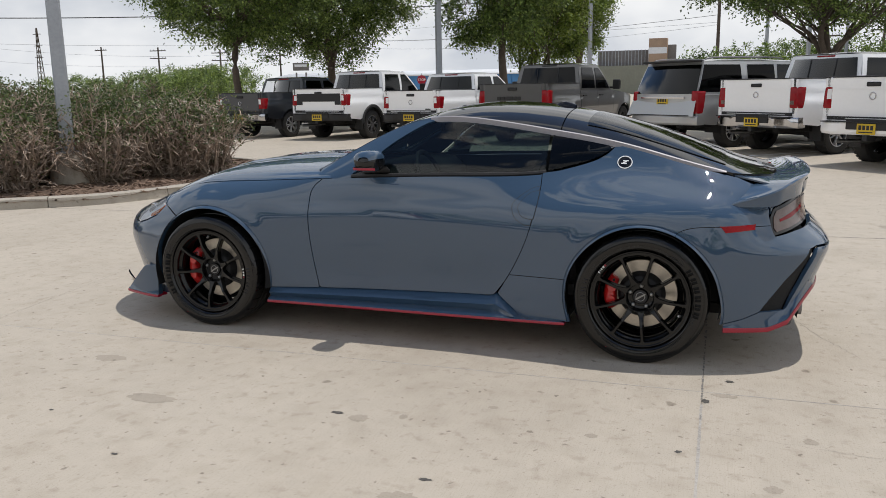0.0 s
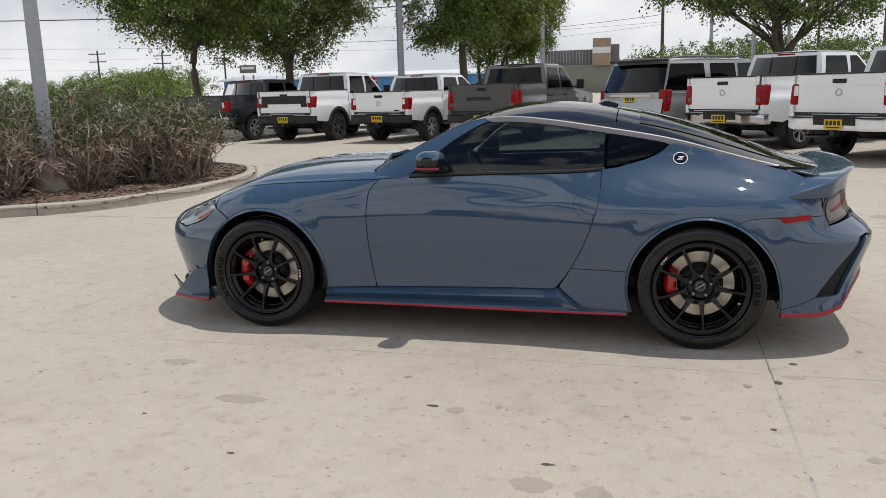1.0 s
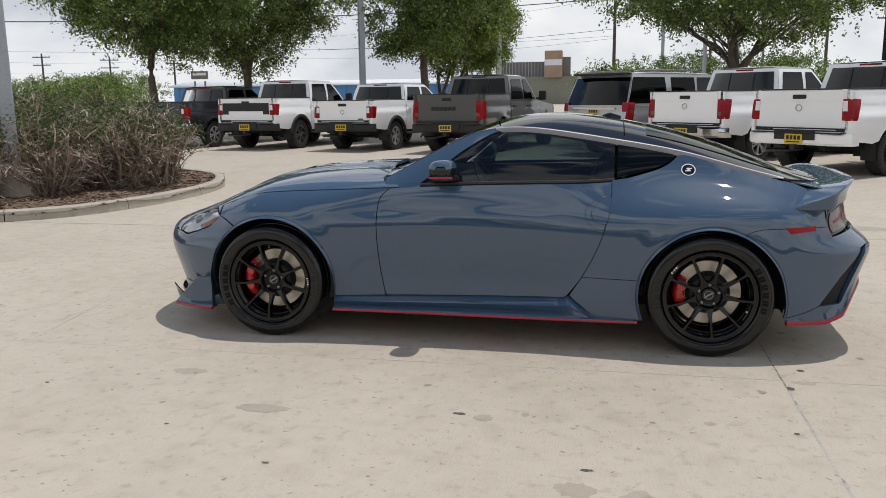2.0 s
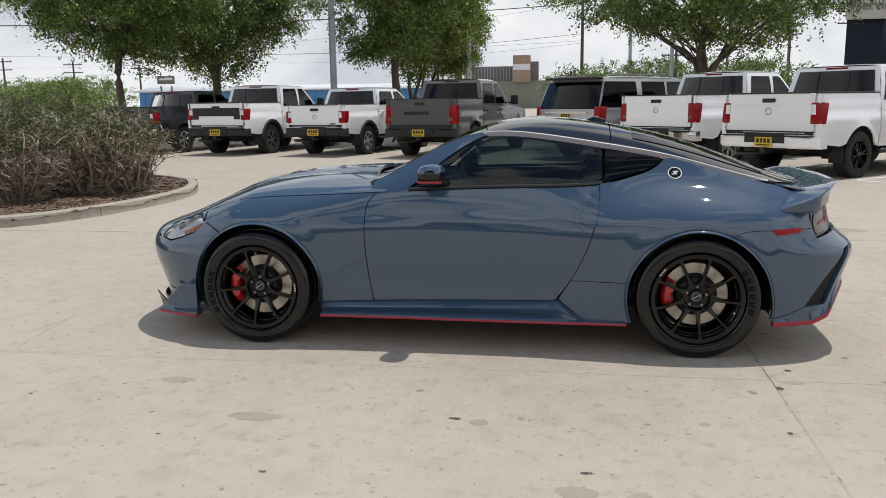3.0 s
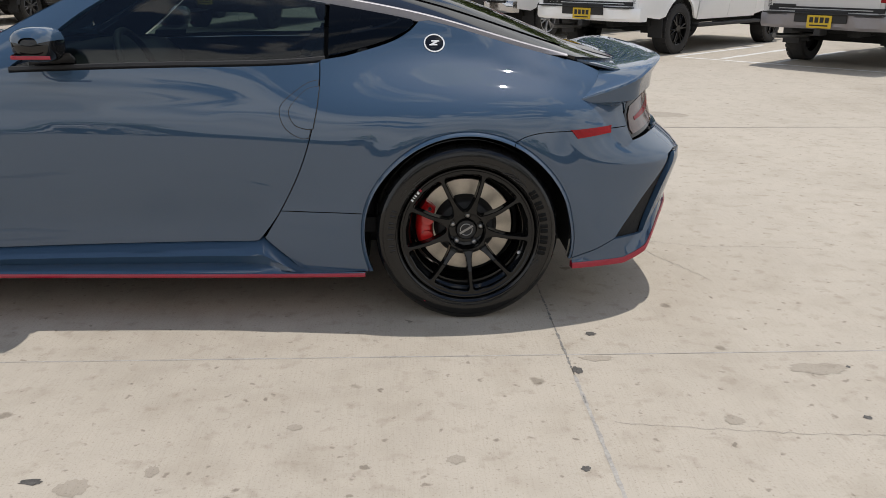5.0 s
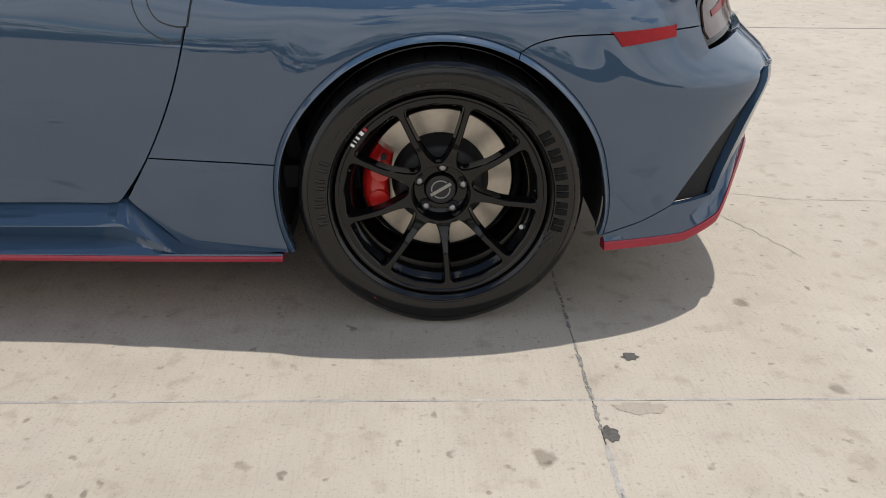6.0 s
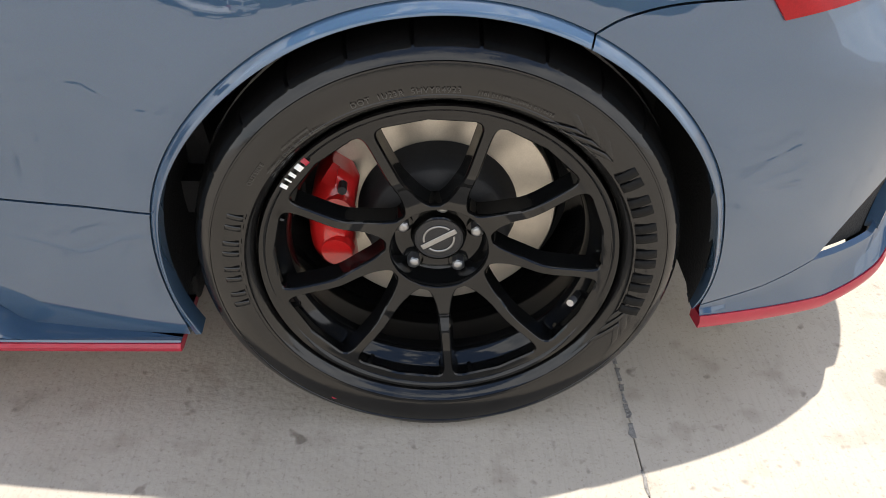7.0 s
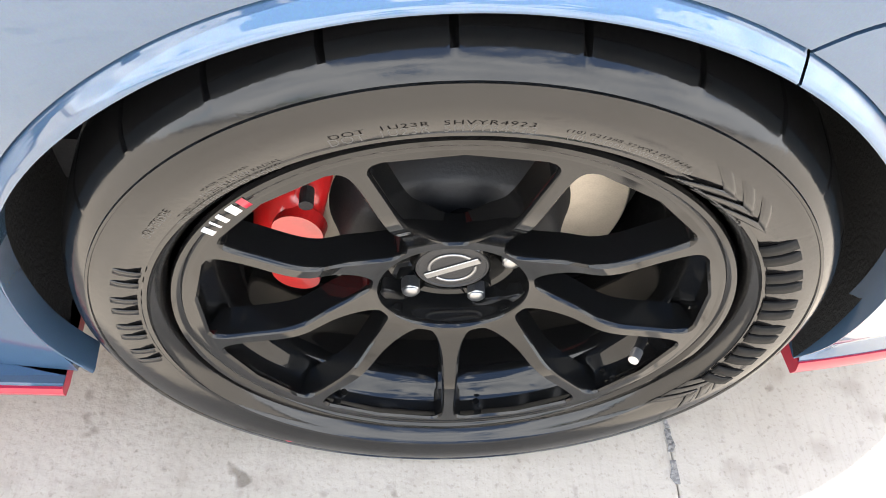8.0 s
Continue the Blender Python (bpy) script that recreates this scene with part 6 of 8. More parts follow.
def far_wheel(parent, x, y, R, w, rim_mat, spokes, s):
    wh = new("wheel")
    wh.parent = parent
    wh.location = (x, y, R - 0.008)
    wh.rotation_euler = (0, 0, 0 if s < 0 else math.pi)
    bm = bmesh.new()
    ri = R * 0.62
    prof = [(ri, -0.02), (ri + 0.01, 0.0), (R * 0.80, 0.012), (R * 0.93, 0.004), (R * 0.985, -0.02), (R, -0.05), (R, -w + 0.05), (R * 0.985, -w + 0.02), (R * 0.9, -w), (ri, -w + 0.02)]
    spin_profile(bm, prof, n=40)
    # tread lugs
    for i in range(30):
        a = 2 * math.pi * i / 30
        q = Matrix.Rotation(-a, 4, "Y") @ Matrix.Translation((R - 0.002, 0.035, 0))
        t = bmesh.new()
        bmesh.ops.create_cube(t, size=1, matrix=q @ Matrix.Diagonal((0.016, 0.06, R * 0.13, 1)))
        merge(bm, t)
    part("tyre", bm, M_TYRE_FAR, wh, angle=40)
    bm = bmesh.new()
    spin_profile(bm, [(ri + 0.006, -0.004), (ri, 0.002), (ri - 0.012, -0.004), (ri - 0.02, -0.05), (ri - 0.03, -w * 0.7)], n=40)
    for i in range(spokes):
        a = radians(360 * i / spokes + 11)
        for k in (-1, 1):
            b = a + k * 0.16
            c, d = Vector((0.05 * math.cos(a), 0.02, 0.05 * math.sin(a))), Vector(((ri - 0.012) * math.cos(b), 0.010, (ri - 0.012) * math.sin(b)))
            q = (d - c).to_track_quat("Z", "Y").to_matrix()
            box(bm, (c + d) / 2, (0.034, 0.024, (d - c).length), q, bevel=0.005, seg=1)
    rod(bm, (0, 0.05, 0), (0, 0.0, 0), 0.075, 0.06, n=20)
    part("rim", bm, rim_mat, wh, angle=40)
    bm = bmesh.new()
    rod(bm, (0, 0.06, 0), (0, 0.09, 0), ri - 0.03, n=24)
    part("brake_disc", bm, M_DARK, wh)


def plate(parent, x, y, z):
    bm = bmesh.new()
    box(bm, (x, y, z), (0.008, 0.34, 0.17), bevel=0.003, seg=1)
    pl = part("number_plate", bm, M_PLATE, parent, "yellow dealer plate with black bars")
    for i in range(4):
        bm = bmesh.new()
        box(bm, (x + 0.006, y - 0.108 + 0.072 * i, z + 0.022), (0.005, 0.052, 0.072), bevel=0.002, seg=1)
        part("plate_mark", bm, M_INK, pl)
    bm = bmesh.new()
    box(bm, (x + 0.006, y, z - 0.050), (0.005, 0.25, 0.018))
    part("plate_mark", bm, M_INK, pl)


def bars(parent, name, x, y, z, widths, h, mat, gap=0.012, plane="x"):
    """A word as plain bars."""
    for w in widths:
        bm = bmesh.new()
        if plane == "x":
            box(bm, (x, y + w / 2, z), (0.010, w, h), bevel=0.002, seg=1)
            y += w + gap
        else:
            box(bm, (x - w / 2, y, z), (w, 0.010, h), bevel=0.002, seg=1)
            x -= w + gap
        part(name, bm, mat, parent)


def vehicle(label, category, name, x, y, head, paint, hw=1.0, wb=3.55, R=0.405, rear=1.22, front=0.95, bed_top=1.45, roof_z=1.93, sill=0.50, suv=False, bumper=None, rim=None, arch_trim=None, lamp="red", tail_dark=None,
            cab0=None, spokes=6, gate_word=(), chrome_band=False, lamp_h=0.31, cover=False, plate_z=0.72, gate_panel=None, mark_mat=None):
    """A pickup or large estate; its own x runs from nose to tail, with the rear axle at 0."""
    v = thing(name, label, category, pose(x, y, 0, 0, 0, head - 90))
    xr, xf, xfa = rear, -wb - front, -wb          # tail, nose, front axle
    ra = R + 0.085

    def side(u, z):
        u, z = np.broadcast_arrays(np.asarray(u, float), np.asarray(z, float))
        w = hw - 0.055 * ((z - 0.92) / 0.5) ** 2 - 0.02 * np.exp(-((z - 1.12) / 0.03) ** 2)
        w = w - 0.05 * np.clip((u - xr + 0.25) / 0.25, 0, 1) ** 2 - 0.30 * np.clip((xf + 0.55 - u) / 0.55, 0, 1) ** 2
        for hx in (0, xfa):
            r = np.hypot(u - hx, z - R)
            w = w + 0.022 * np.clip(1 - (r - ra) / 0.10, 0, 1)
        return np.stack([u, -w, z], -1)

    top = bed_top
    belt = 1.28 if not suv else 1.16
    c0 = cab0 if cab0 is not None else -0.62       # rear wall of the cab
    c1 = c0 - 2.15                                  # foot of the windscreen
    hood_z = 1.22 if not suv else 1.18
    arc_r = arc((0, R), ra, 0, 180, 24)
    arc_f = arc((xfa, R), ra, 0, 180, 24)
    low = sill + 0.02
    kw = dict(f=side, grid=0.12, step=0.06, depth=0.03, gap=0.004)
    if not suv:
        panel("bed_side", [(xr - 0.02, top), (xr - 0.02, 0.62), (ra + 0.1, 0.56)] + [p for p in arc_r if p[1] > 0.55] + [(-ra - 0.02, 0.54), (c0 + 0.03, 0.54), (c0 + 0.03, top)], paint, v, **kw)
    else:
        panel("quarter_panel", [(xr - 0.02, belt), (xr - 0.02, 0.55), (ra + 0.1, 0.50)] + [p for p in arc_r if p[1] > 0.5] + [(-ra - 0.02, 0.47), (-ra - 0.1, belt)], paint, v, **kw)
        c0 = -ra - 0.1
        c1 = c0 - 2.25
    mid = (c0 + c1) / 2
    panel("rear_door", [(c0, belt), (c0 + (0.0 if not suv else 0.0), low), (mid + 0.0, low), (mid + 0.0, belt)], paint, v, **kw)
    panel("front_door", [(mid, belt), (mid, low), (c1 + 0.02, low), (c1 - 0.02, belt)], paint, v, **kw)
    panel("front_wing", [(c1 - 0.02, belt - 0.01), (c1 + 0.02, low), (c1, 0.55)] + [p for p in arc_f if p[1] > 0.55] + [(xfa - ra - 0.02, 0.62), (xf + 0.04, 0.66), (xf + 0.05, hood_z - 0.10), (xfa, hood_z - 0.02)], paint, v, **kw)
    for xx in (c0 - 0.18, mid - 0.18):
        for s in (-1, 1):
            bm = bmesh.new()
            box(bm, (xx, s * (hw + 0.012), belt - 0.13), (0.22, 0.03, 0.035), bevel=0.008)
            part("door_handle", bm, M_DARK if paint is not M_WHITE or tail_dark else paint, v)
    # greenhouse
    wz, wt = hw - 0.075, hw - 0.20
    zt = roof_z
    ry0 = (c0 - 0.02) if not suv else xr - 0.06
    screen = c1 + 0.75

    def house(u, z):
        u, z = np.broadcast_arrays(np.asarray(u, float), np.asarray(z, float))
        t = np.clip((z - belt) / (zt - belt), 0, 1.1)
        return np.stack([u, -(wz + (wt - wz) * t + 0.03 * 4 * t * (1 - t)), z], -1)
    slope_r = 0.16 if not suv else 0.30
    back = lambda z: ry0 - slope_r * (z - belt) / (zt - belt)
    fore = lambda z: c1 + 0.02 + (screen - c1) * (z - belt) / (zt - belt)
    kh = dict(f=house, grid=0.15, step=0.08, depth=0.02, gap=0.002)
    gz0, gz1 = belt + 0.05, zt - 0.10
    panel("cab_side", [(ry0, belt - 0.02), (back(zt - 0.03), zt - 0.03), (fore(zt - 0.03), zt - 0.03), (fore(belt) - 0.02, belt - 0.02)], paint, v, lift=-0.004, **kh)
    if suv:
        spans = [(ry0 - 0.03, -0.26), (-0.44, -1.35), (-1.42, c1 + 0.1)]
    else:
        spans = [(c0 - 0.16, mid + 0.08), (mid - 0.02, c1 + 0.1)]
    for i, (a, b) in enumerate(spans):
        last = i == len(spans) - 1
        pts = [(a, gz0), (a - (0.04 if i else slope_r * 0.8), gz1), ((fore(gz1) + 0.10) if last else b, gz1), ((fore(gz0) + 0.10) if last else b, gz0)]
        panel("side_window", pts, M_SUVGLASS if (suv and not last) else M_CARGLASS, v, lift=0.006, **kh)
    bm = bmesh.new()
    rows = []
    for u in np.linspace(fore(zt - 0.03), back(zt - 0.03), 14):
        t = (u - fore(zt)) / (back(zt) - fore(zt))
        crown = 0.045 * math.sin(math.pi * min(max(t, 0.02), 0.98)) ** 0.5
        rows.append([(u, wt * q * 1.01, zt - 0.03 + crown * (1 - abs(q) ** 4) + (0.02 if abs(q) < 0.97 else 0)) for q in np.linspace(-1, 1, 13)])
    loft(bm, rows)
    part("roof", bm, paint, v, smooth=True, angle=45)
    bm = bmesh.new()
    loft(bm, [[(fore(z) - 0.01, (wz + (wt - wz) * (z - belt) / (zt - belt)) * q, z) for q in np.linspace(-0.97, 0.97, 9)] for z in np.linspace(belt - 0.03, zt - 0.01, 6)])
    part("windscreen", bm, M_CARGLASS, v, smooth=True)
    # rear wall with its window
    bm = bmesh.new()
    loft(bm, [[(back(z), (wz + (wt - wz) * (z - belt) / (zt - belt)) * q, z) for q in np.linspace(-1, 1, 7)] for z in (belt - 0.45, belt, zt - 0.02)])
    part("cab_rear", bm, paint, v)
    bm = bmesh.new()
    z0, z1 = (bed_top + 0.02, zt - 0.09) if not suv else (belt + 0.02, zt - 0.10)
    rows = []
    for z in np.linspace(z0, z1, 5):
        q0 = (wz + (wt - wz) * (z - belt) / (zt - belt)) - (0.09 if not suv else 0.02)
        rows.append([(back(z) + 0.012 + 0.03 * (1 - q * q), q0 * q, z) for q in np.linspace(-1, 1, 11)])
    loft(bm, rows)
    part("rear_window", bm, M_CARGLASS if not suv else M_SUVGLASS, v, "dark rear window", smooth=True)
    if not suv:
        for q in (-0.30, 0.30):
            bm = bmesh.new()
            box(bm, ((back(z0) + back(z1)) / 2 + 0.045, q, (z0 + z1) / 2), (0.008, 0.02, z1 - z0), Matrix.Rotation(math.atan2(back(z1) - back(z0), z1 - z0), 3, "Y"))
            part("window_bar", bm, M_DARK, v)
        bm = bmesh.new()
        box(bm, (back(zt) + 0.005, 0, zt - 0.045), (0.03, 0.42, 0.035), bevel=0.008)
        part("stop_lamp", bm, M_LENS_RED if lamp != "dark" else M_DARK, v, "high stop lamp")
    # seats inside
    for s in (-1, 1):
        bm = bmesh.new()
        box(bm, (mid - 0.45, s * 0.42, 1.05), (0.16, 0.5, 0.75), bevel=0.05)
        box(bm, (mid - 0.45, s * 0.42, 1.52), (0.12, 0.28, 0.20), bevel=0.04)
        part("seat", bm, M_CABIN, v)
    # hood, grille, front bumper
    bm = bmesh.new()
    loft(bm, [[(u, (hw - 0.10 - 0.22 * ((c1 - u) / (c1 - xf)) ** 3) * q, hood_z + 0.03 - 0.10 * ((c1 - u) / (c1 - xf)) ** 2 - 0.05 * q ** 4) for q in np.linspace(-1, 1, 11)] for u in np.linspace(c1 + 0.05, xf + 0.06, 10)])
    part("hood", bm, paint, v, smooth=True)
    bm = bmesh.new()
    box(bm, (xf + 0.05, 0, 0.86), (0.14, hw * 1.36, 0.62), bevel=0.04)
    part("grille", bm, M_DARK, v)
    bm = bmesh.new()
    box(bm, (xf + 0.03, 0, 0.60), (0.26, hw * 1.74, 0.26), bevel=0.07, seg=3)
    part("front_bumper", bm, bumper or paint, v)
    # chassis
    bm = bmesh.new()
    box(bm, (-wb / 2, 0, 0.52), (wb + 1.2, hw * 1.55, 0.14), bevel=0.02)
    box(bm, (0, 0, R), (0.14, hw * 1.5, 0.14), bevel=0.03)
    box(bm, (xfa, 0, R), (0.14, hw * 1.5, 0.14), bevel=0.03)
    box(bm, (0.6, 0.35, 0.50), (0.9, 0.16, 0.14), bevel=0.06)
    part("chassis", bm, M_LINER, v)
    for hx in (0, xfa):
        for s in (-1, 1):
            bm = bmesh.new()
            loft(bm, [[(hx + (ra - 0.005) * math.cos(radians(a)), s * w, R + (ra - 0.005) * math.sin(radians(a))) for w in (hw - 0.03, hw - 0.42)] for a in np.linspace(-8, 188, 20)])
            part("wheel_liner", bm, M_LINER, v, smooth=True)
            far_wheel(v, hx, s * (hw - 0.015), R, 0.27, rim or M_ALLOY, spokes, s)
            if arch_trim:
                bm = bmesh.new()
                rows = []
                for a in np.linspace(-6, 186, 26):
                    c, sn = math.cos(radians(a)), math.sin(radians(a))
                    rows.append([(hx + r * c, s * w, max(R + r * sn, 0.45)) for r, w in ((ra - 0.01, hw - 0.02), (ra - 0.01, hw + 0.035), (ra + 0.05, hw + 0.038), (ra + 0.075, hw + 0.012))])
                loft(bm, rows)
                part("arch_trim", bm, arch_trim, v, smooth=True, angle=40)
    # mud flaps behind the wheels and the tail pipe
    if not suv:
        for s in (-1, 1):
            bm = bmesh.new()
            box(bm, (ra + 0.01, s * (hw - 0.15), 0.44), (0.018, 0.26, 0.34), Matrix.Rotation(radians(6), 3, "Y"), bevel=0.006, seg=1)
            part("mud_flap", bm, M_DARK, v)
        bm = bmesh.new()
        tube(bm, bezier_line([(0.3, -0.52, 0.42), (0.7, -0.58, 0.40), (xr - 0.14, -0.74, 0.41)], 5), 0.038, 10)
        part("tail_pipe", bm, M_STEEL, v, "dull steel tail pipe", smooth=True, angle=50)
    # side step and door mirrors
    for s in (-1, 1):
        bm = bmesh.new()
        box(bm, (-wb / 2, s * (hw - 0.06), sill - 0.07), (wb - 2 * ra - 0.2, 0.16, 0.06), bevel=0.02)
        part("side_step", bm, M_DARK, v)
        bm = bmesh.new()
        box(bm, (c1 + 0.16, s * (hw + 0.14), belt + 0.14), (0.13, 0.20, 0.26), bevel=0.04, seg=3)
        box(bm, (c1 + 0.14, s * (hw + 0.02), belt + 0.06), (0.07, 0.16, 0.05), bevel=0.01)
        part("door_mirror", bm, M_DARK if not chrome_band else M_CHROME, v)
    # tail
    if not suv:
        gw = hw - 0.212
        bm = bmesh.new()
        box(bm, (xr - 0.05, 0, (top + 0.70) / 2), (0.09, gw * 2, top - 0.70), bevel=0.015, seg=3)
        gate = part("tailgate", bm, paint, v)
        bm = bmesh.new()
        box(bm, (xr - 0.002, 0, top - 0.19), (0.010, gw * 1.80, 0.012))
        box(bm, (xr - 0.002, 0, 0.80), (0.010, gw * 1.80, 0.010))
        part("gate_crease", bm, paint, gate)
        bm = bmesh.new()
        box(bm, (xr - 0.05, 0, top + 0.008), (0.13, gw * 2 - 0.02, 0.022), bevel=0.008)
        part("gate_cap", bm, M_DARK, gate)
        bm = bmesh.new()
        box(bm, (xr - 0.002, 0, top - 0.115), (0.016, 0.25, 0.068), bevel=0.02, seg=3)
        part("gate_handle", bm, M_DARK if not chrome_band else M_DARK, gate, "black tailgate handle")
        if gate_panel:
            bm = bmesh.new()
            box(bm, (xr + 0.002, 0, top - 0.24), (0.02, gw * 1.94, 0.22), bevel=0.01)
            box(bm, (xr + 0.002, -gw * 0.86, top - 0.39), (0.02, gw * 0.26, 0.10), bevel=0.01)
            box(bm, (xr + 0.002, gw * 0.86, top - 0.39), (0.02, gw * 0.26, 0.10), bevel=0.01)
            part("gate_trim", bm, gate_panel, gate, "black tailgate trim panel")
        if gate_word:
            yy, zz, widths, hh = gate_word
            bars(gate, "gate_mark", xr + 0.006, yy, zz, widths, hh, mark_mat or M_INK)
        bm = bmesh.new()
        spin_profile(bm, [(0.060, -0.004), (0.062, 0.004), (0.048, 0.004), (0.046, -0.004)], n=32)
        bm.transform(Matrix.Translation((xr + 0.004, 0, top - 0.30)) @ Matrix.Rotation(radians(90), 4, "Z"))
        if lamp != "dark" and not gate_panel:
            raw_from(bm, "gate_emblem", M_CHROME, gate, "round chrome emblem")
        else:
            bm.free()
        # bed floor and rails
        bm = bmesh.new()
        box(bm, ((xr + c0) / 2, 0, 0.80), (xr - c0, hw * 1.7, 0.06))
        for s in (-1, 1):
            box(bm, ((xr + c0) / 2, s * (hw - 0.13), (top + 0.8) / 2), (xr - c0 - 0.05, 0.05, top - 0.82))
        part("bed_liner", bm, M_DARK, v)
        for s in (-1, 1):
            bm = bmesh.new()
            box(bm, ((xr + c0) / 2, s * (hw - 0.10), top + 0.004), (xr - c0 - 0.04, 0.11, 0.022), bevel=0.008)
            part("bed_rail", bm, M_DARK, v)
        if cover:
            bm = bmesh.new()
            box(bm, ((xr + c0) / 2 - 0.02, 0, top + 0.012), (xr - c0 - 0.10, hw * 1.72, 0.02), bevel=0.008)
            part("bed_cover", bm, M_DARK, v)
        for s in (-1, 1):
            bm = bmesh.new()
            box(bm, (xr - 0.07, s * (hw - 0.145), (top + 0.66) / 2), (0.09, 0.165, top - 0.66), bevel=0.015)
            part("bed_corner", bm, paint, v)
        lz1 = top - 0.17
    else:
        bm = bmesh.new()
        loft(bm, [[(xr - 0.02 + 0.03 * (1 - q * q) - (0.10 if z > belt else 0) * 0, (hw - 0.10) * q, z) for q in np.linspace(-1, 1, 11)] for z in (0.66, 0.80, 0.98, belt + 0.02)])
        gate = part("liftgate", bm, paint, v, smooth=True)
        bm = bmesh.new()
        box(bm, (xr + 0.012, 0, belt - 0.06), (0.03, hw * 1.30, 0.055), bevel=0.012)
        part("chrome_bar", bm, M_CHROME, gate, "chrome liftgate bar")
        bm = bmesh.new()
        box(bm, (back(zt) + 0.10, 0, zt - 0.02), (0.30, wt * 1.9, 0.045), bevel=0.015)
        part("roof_spoiler", bm, M_DARK, v)
        for s in (-1, 1):
            bm = bmesh.new()
            tube(bm, bezier_line([(fore(zt) + 0.3, s * (wt - 0.06), zt + 0.01), (fore(zt) + 0.6, s * (wt - 0.05), zt + 0.055), (back(zt) - 0.5, s * (wt - 0.05), zt + 0.055), (back(zt) - 0.1, s * (wt - 0.06), zt + 0.015)], 5), 0.018, 8)
            part("roof_rail", bm, M_SILVER, v)
        lz1 = belt + 0.06
    lamp_z = lz1 - lamp_h / 2 + 0.02
    for s in (-1, 1):
        # the lens wraps the corner: rear face, rounded edge, then a slanted end on the flank
        bm = bmesh.new()
        rows = []
        reach = 0.13 if not suv else 0.17
        for k, tuck in ((0.0, 0.022), (0.03, 0.006), (0.10, 0.0), (0.35, 0.0), (0.65, 0.0), (0.90, 0.0), (0.97, 0.006), (1.0, 0.022)):
            z = lamp_z + lamp_h * (k - 0.5)
            ws = lambda u: -float(side(u, z)[1])
            end = xr - reach - 0.085 * k
            inner = 0.222 if not suv else 0.19
            row = [(xr - 0.040, hw - inner), (xr - 0.014, hw - inner + 0.006), (xr - 0.009, hw - 0.160), (xr - 0.007, hw - 0.105), (xr - 0.012, ws(xr - 0.02) - 0.012), (xr - 0.035, ws(xr - 0.035) + 0.011),
                   (xr - 0.10, ws(xr - 0.10) + 0.011), (end, ws(end) + 0.008), (end - 0.004, ws(end) - 0.012)]
            rows.append([(x_ - tuck * (1 if n_ < 5 else 0), s * (y_ - tuck * (0 if n_ < 4 else 0.8)), z) for n_, (x_, y_) in enumerate(row)])
        loft(bm, rows, cap=True)
        bmesh.ops.recalc_face_normals(bm, faces=bm.faces[:])
        lm = part("tail_lamp", bm, M_LENS_LAMP, v, "red tail lamp", smooth=True, angle=40)
        # pale lens in its inner half
        bm = bmesh.new()
        rows = []
        k0, k1 = (0.44, 0.90) if lamp == "split" else (0.18, 0.36)
        for k in np.linspace(k0, k1, 4):
            z = lamp_z + lamp_h * (k - 0.5)
            rows.append([(x_, s * y_, z) for x_, y_ in ((xr - 0.012, hw - 0.208), (xr - 0.005, hw - 0.200), (xr - 0.004, hw - 0.160), (xr - 0.008, hw - 0.110 - 0.03 * (k - k0)), (xr - 0.016, hw - 0.104 - 0.03 * (k - k0)))])
        loft(bm, rows)
        bmesh.ops.recalc_face_normals(bm, faces=bm.faces[:])
        part("reverse_lens", bm, M_LENS_SMOKE if lamp != "split" else M_WHITEMARK, lm, "pale reversing lens", smooth=True, angle=40)
    bz = 0.64 if not suv else 0.62
    bmat = bumper or paint
    bm = bmesh.new()
    rows = []
    for q in np.linspace(-1, 1, 21):
        xx = xr + 0.13 - 0.16 * abs(q) ** 5
        d = -0.05 if abs(q) < 0.42 and not suv else 0.0
        rows.append([(xx - 0.22, hw * 0.985 * q, bz + 0.10), (xx - 0.02 + d * 0.3, hw * 0.985 * q, bz + 0.10), (xx + d, hw * 0.985 * q, bz + 0.075), (xx + d, hw * 0.985 * q, bz - 0.06), (xx - 0.03 + d, hw * 0.98 * q, bz - 0.10), (xx - 0.22, hw * 0.97 * q, bz - 0.10)])
    loft(bm, rows, closed=True, cap=True)
    bmesh.ops.recalc_face_normals(bm, faces=bm.faces[:])
    bump = part("rear_bumper", bm, bmat, v, smooth=True, angle=35)
    bm = bmesh.new()
    box(bm, (xr + 0.03, 0, bz + 0.106), (0.20, hw * 1.75, 0.018), bevel=0.006)
    part("step_pad", bm, M_DARK, bump)
    if not suv:
        bm = bmesh.new()
        box(bm, (xr + 0.088, 0, plate_z - 0.01 if plate_z < 0.74 else bz), (0.02, hw * 0.78, 0.17), bevel=0.01)
        part("plate_recess", bm, M_DARK, bump)
        bm = bmesh.new()
        box(bm, (xr + 0.02, 0, 0.50), (0.22, 0.09, 0.09), bevel=0.01)
        part("tow_hitch", bm, M_DARK, v)
        plate(v, xr + 0.104, 0, bz + 0.0)
    else:
        plate(v, xr + 0.018, 0, plate_z)
    return v


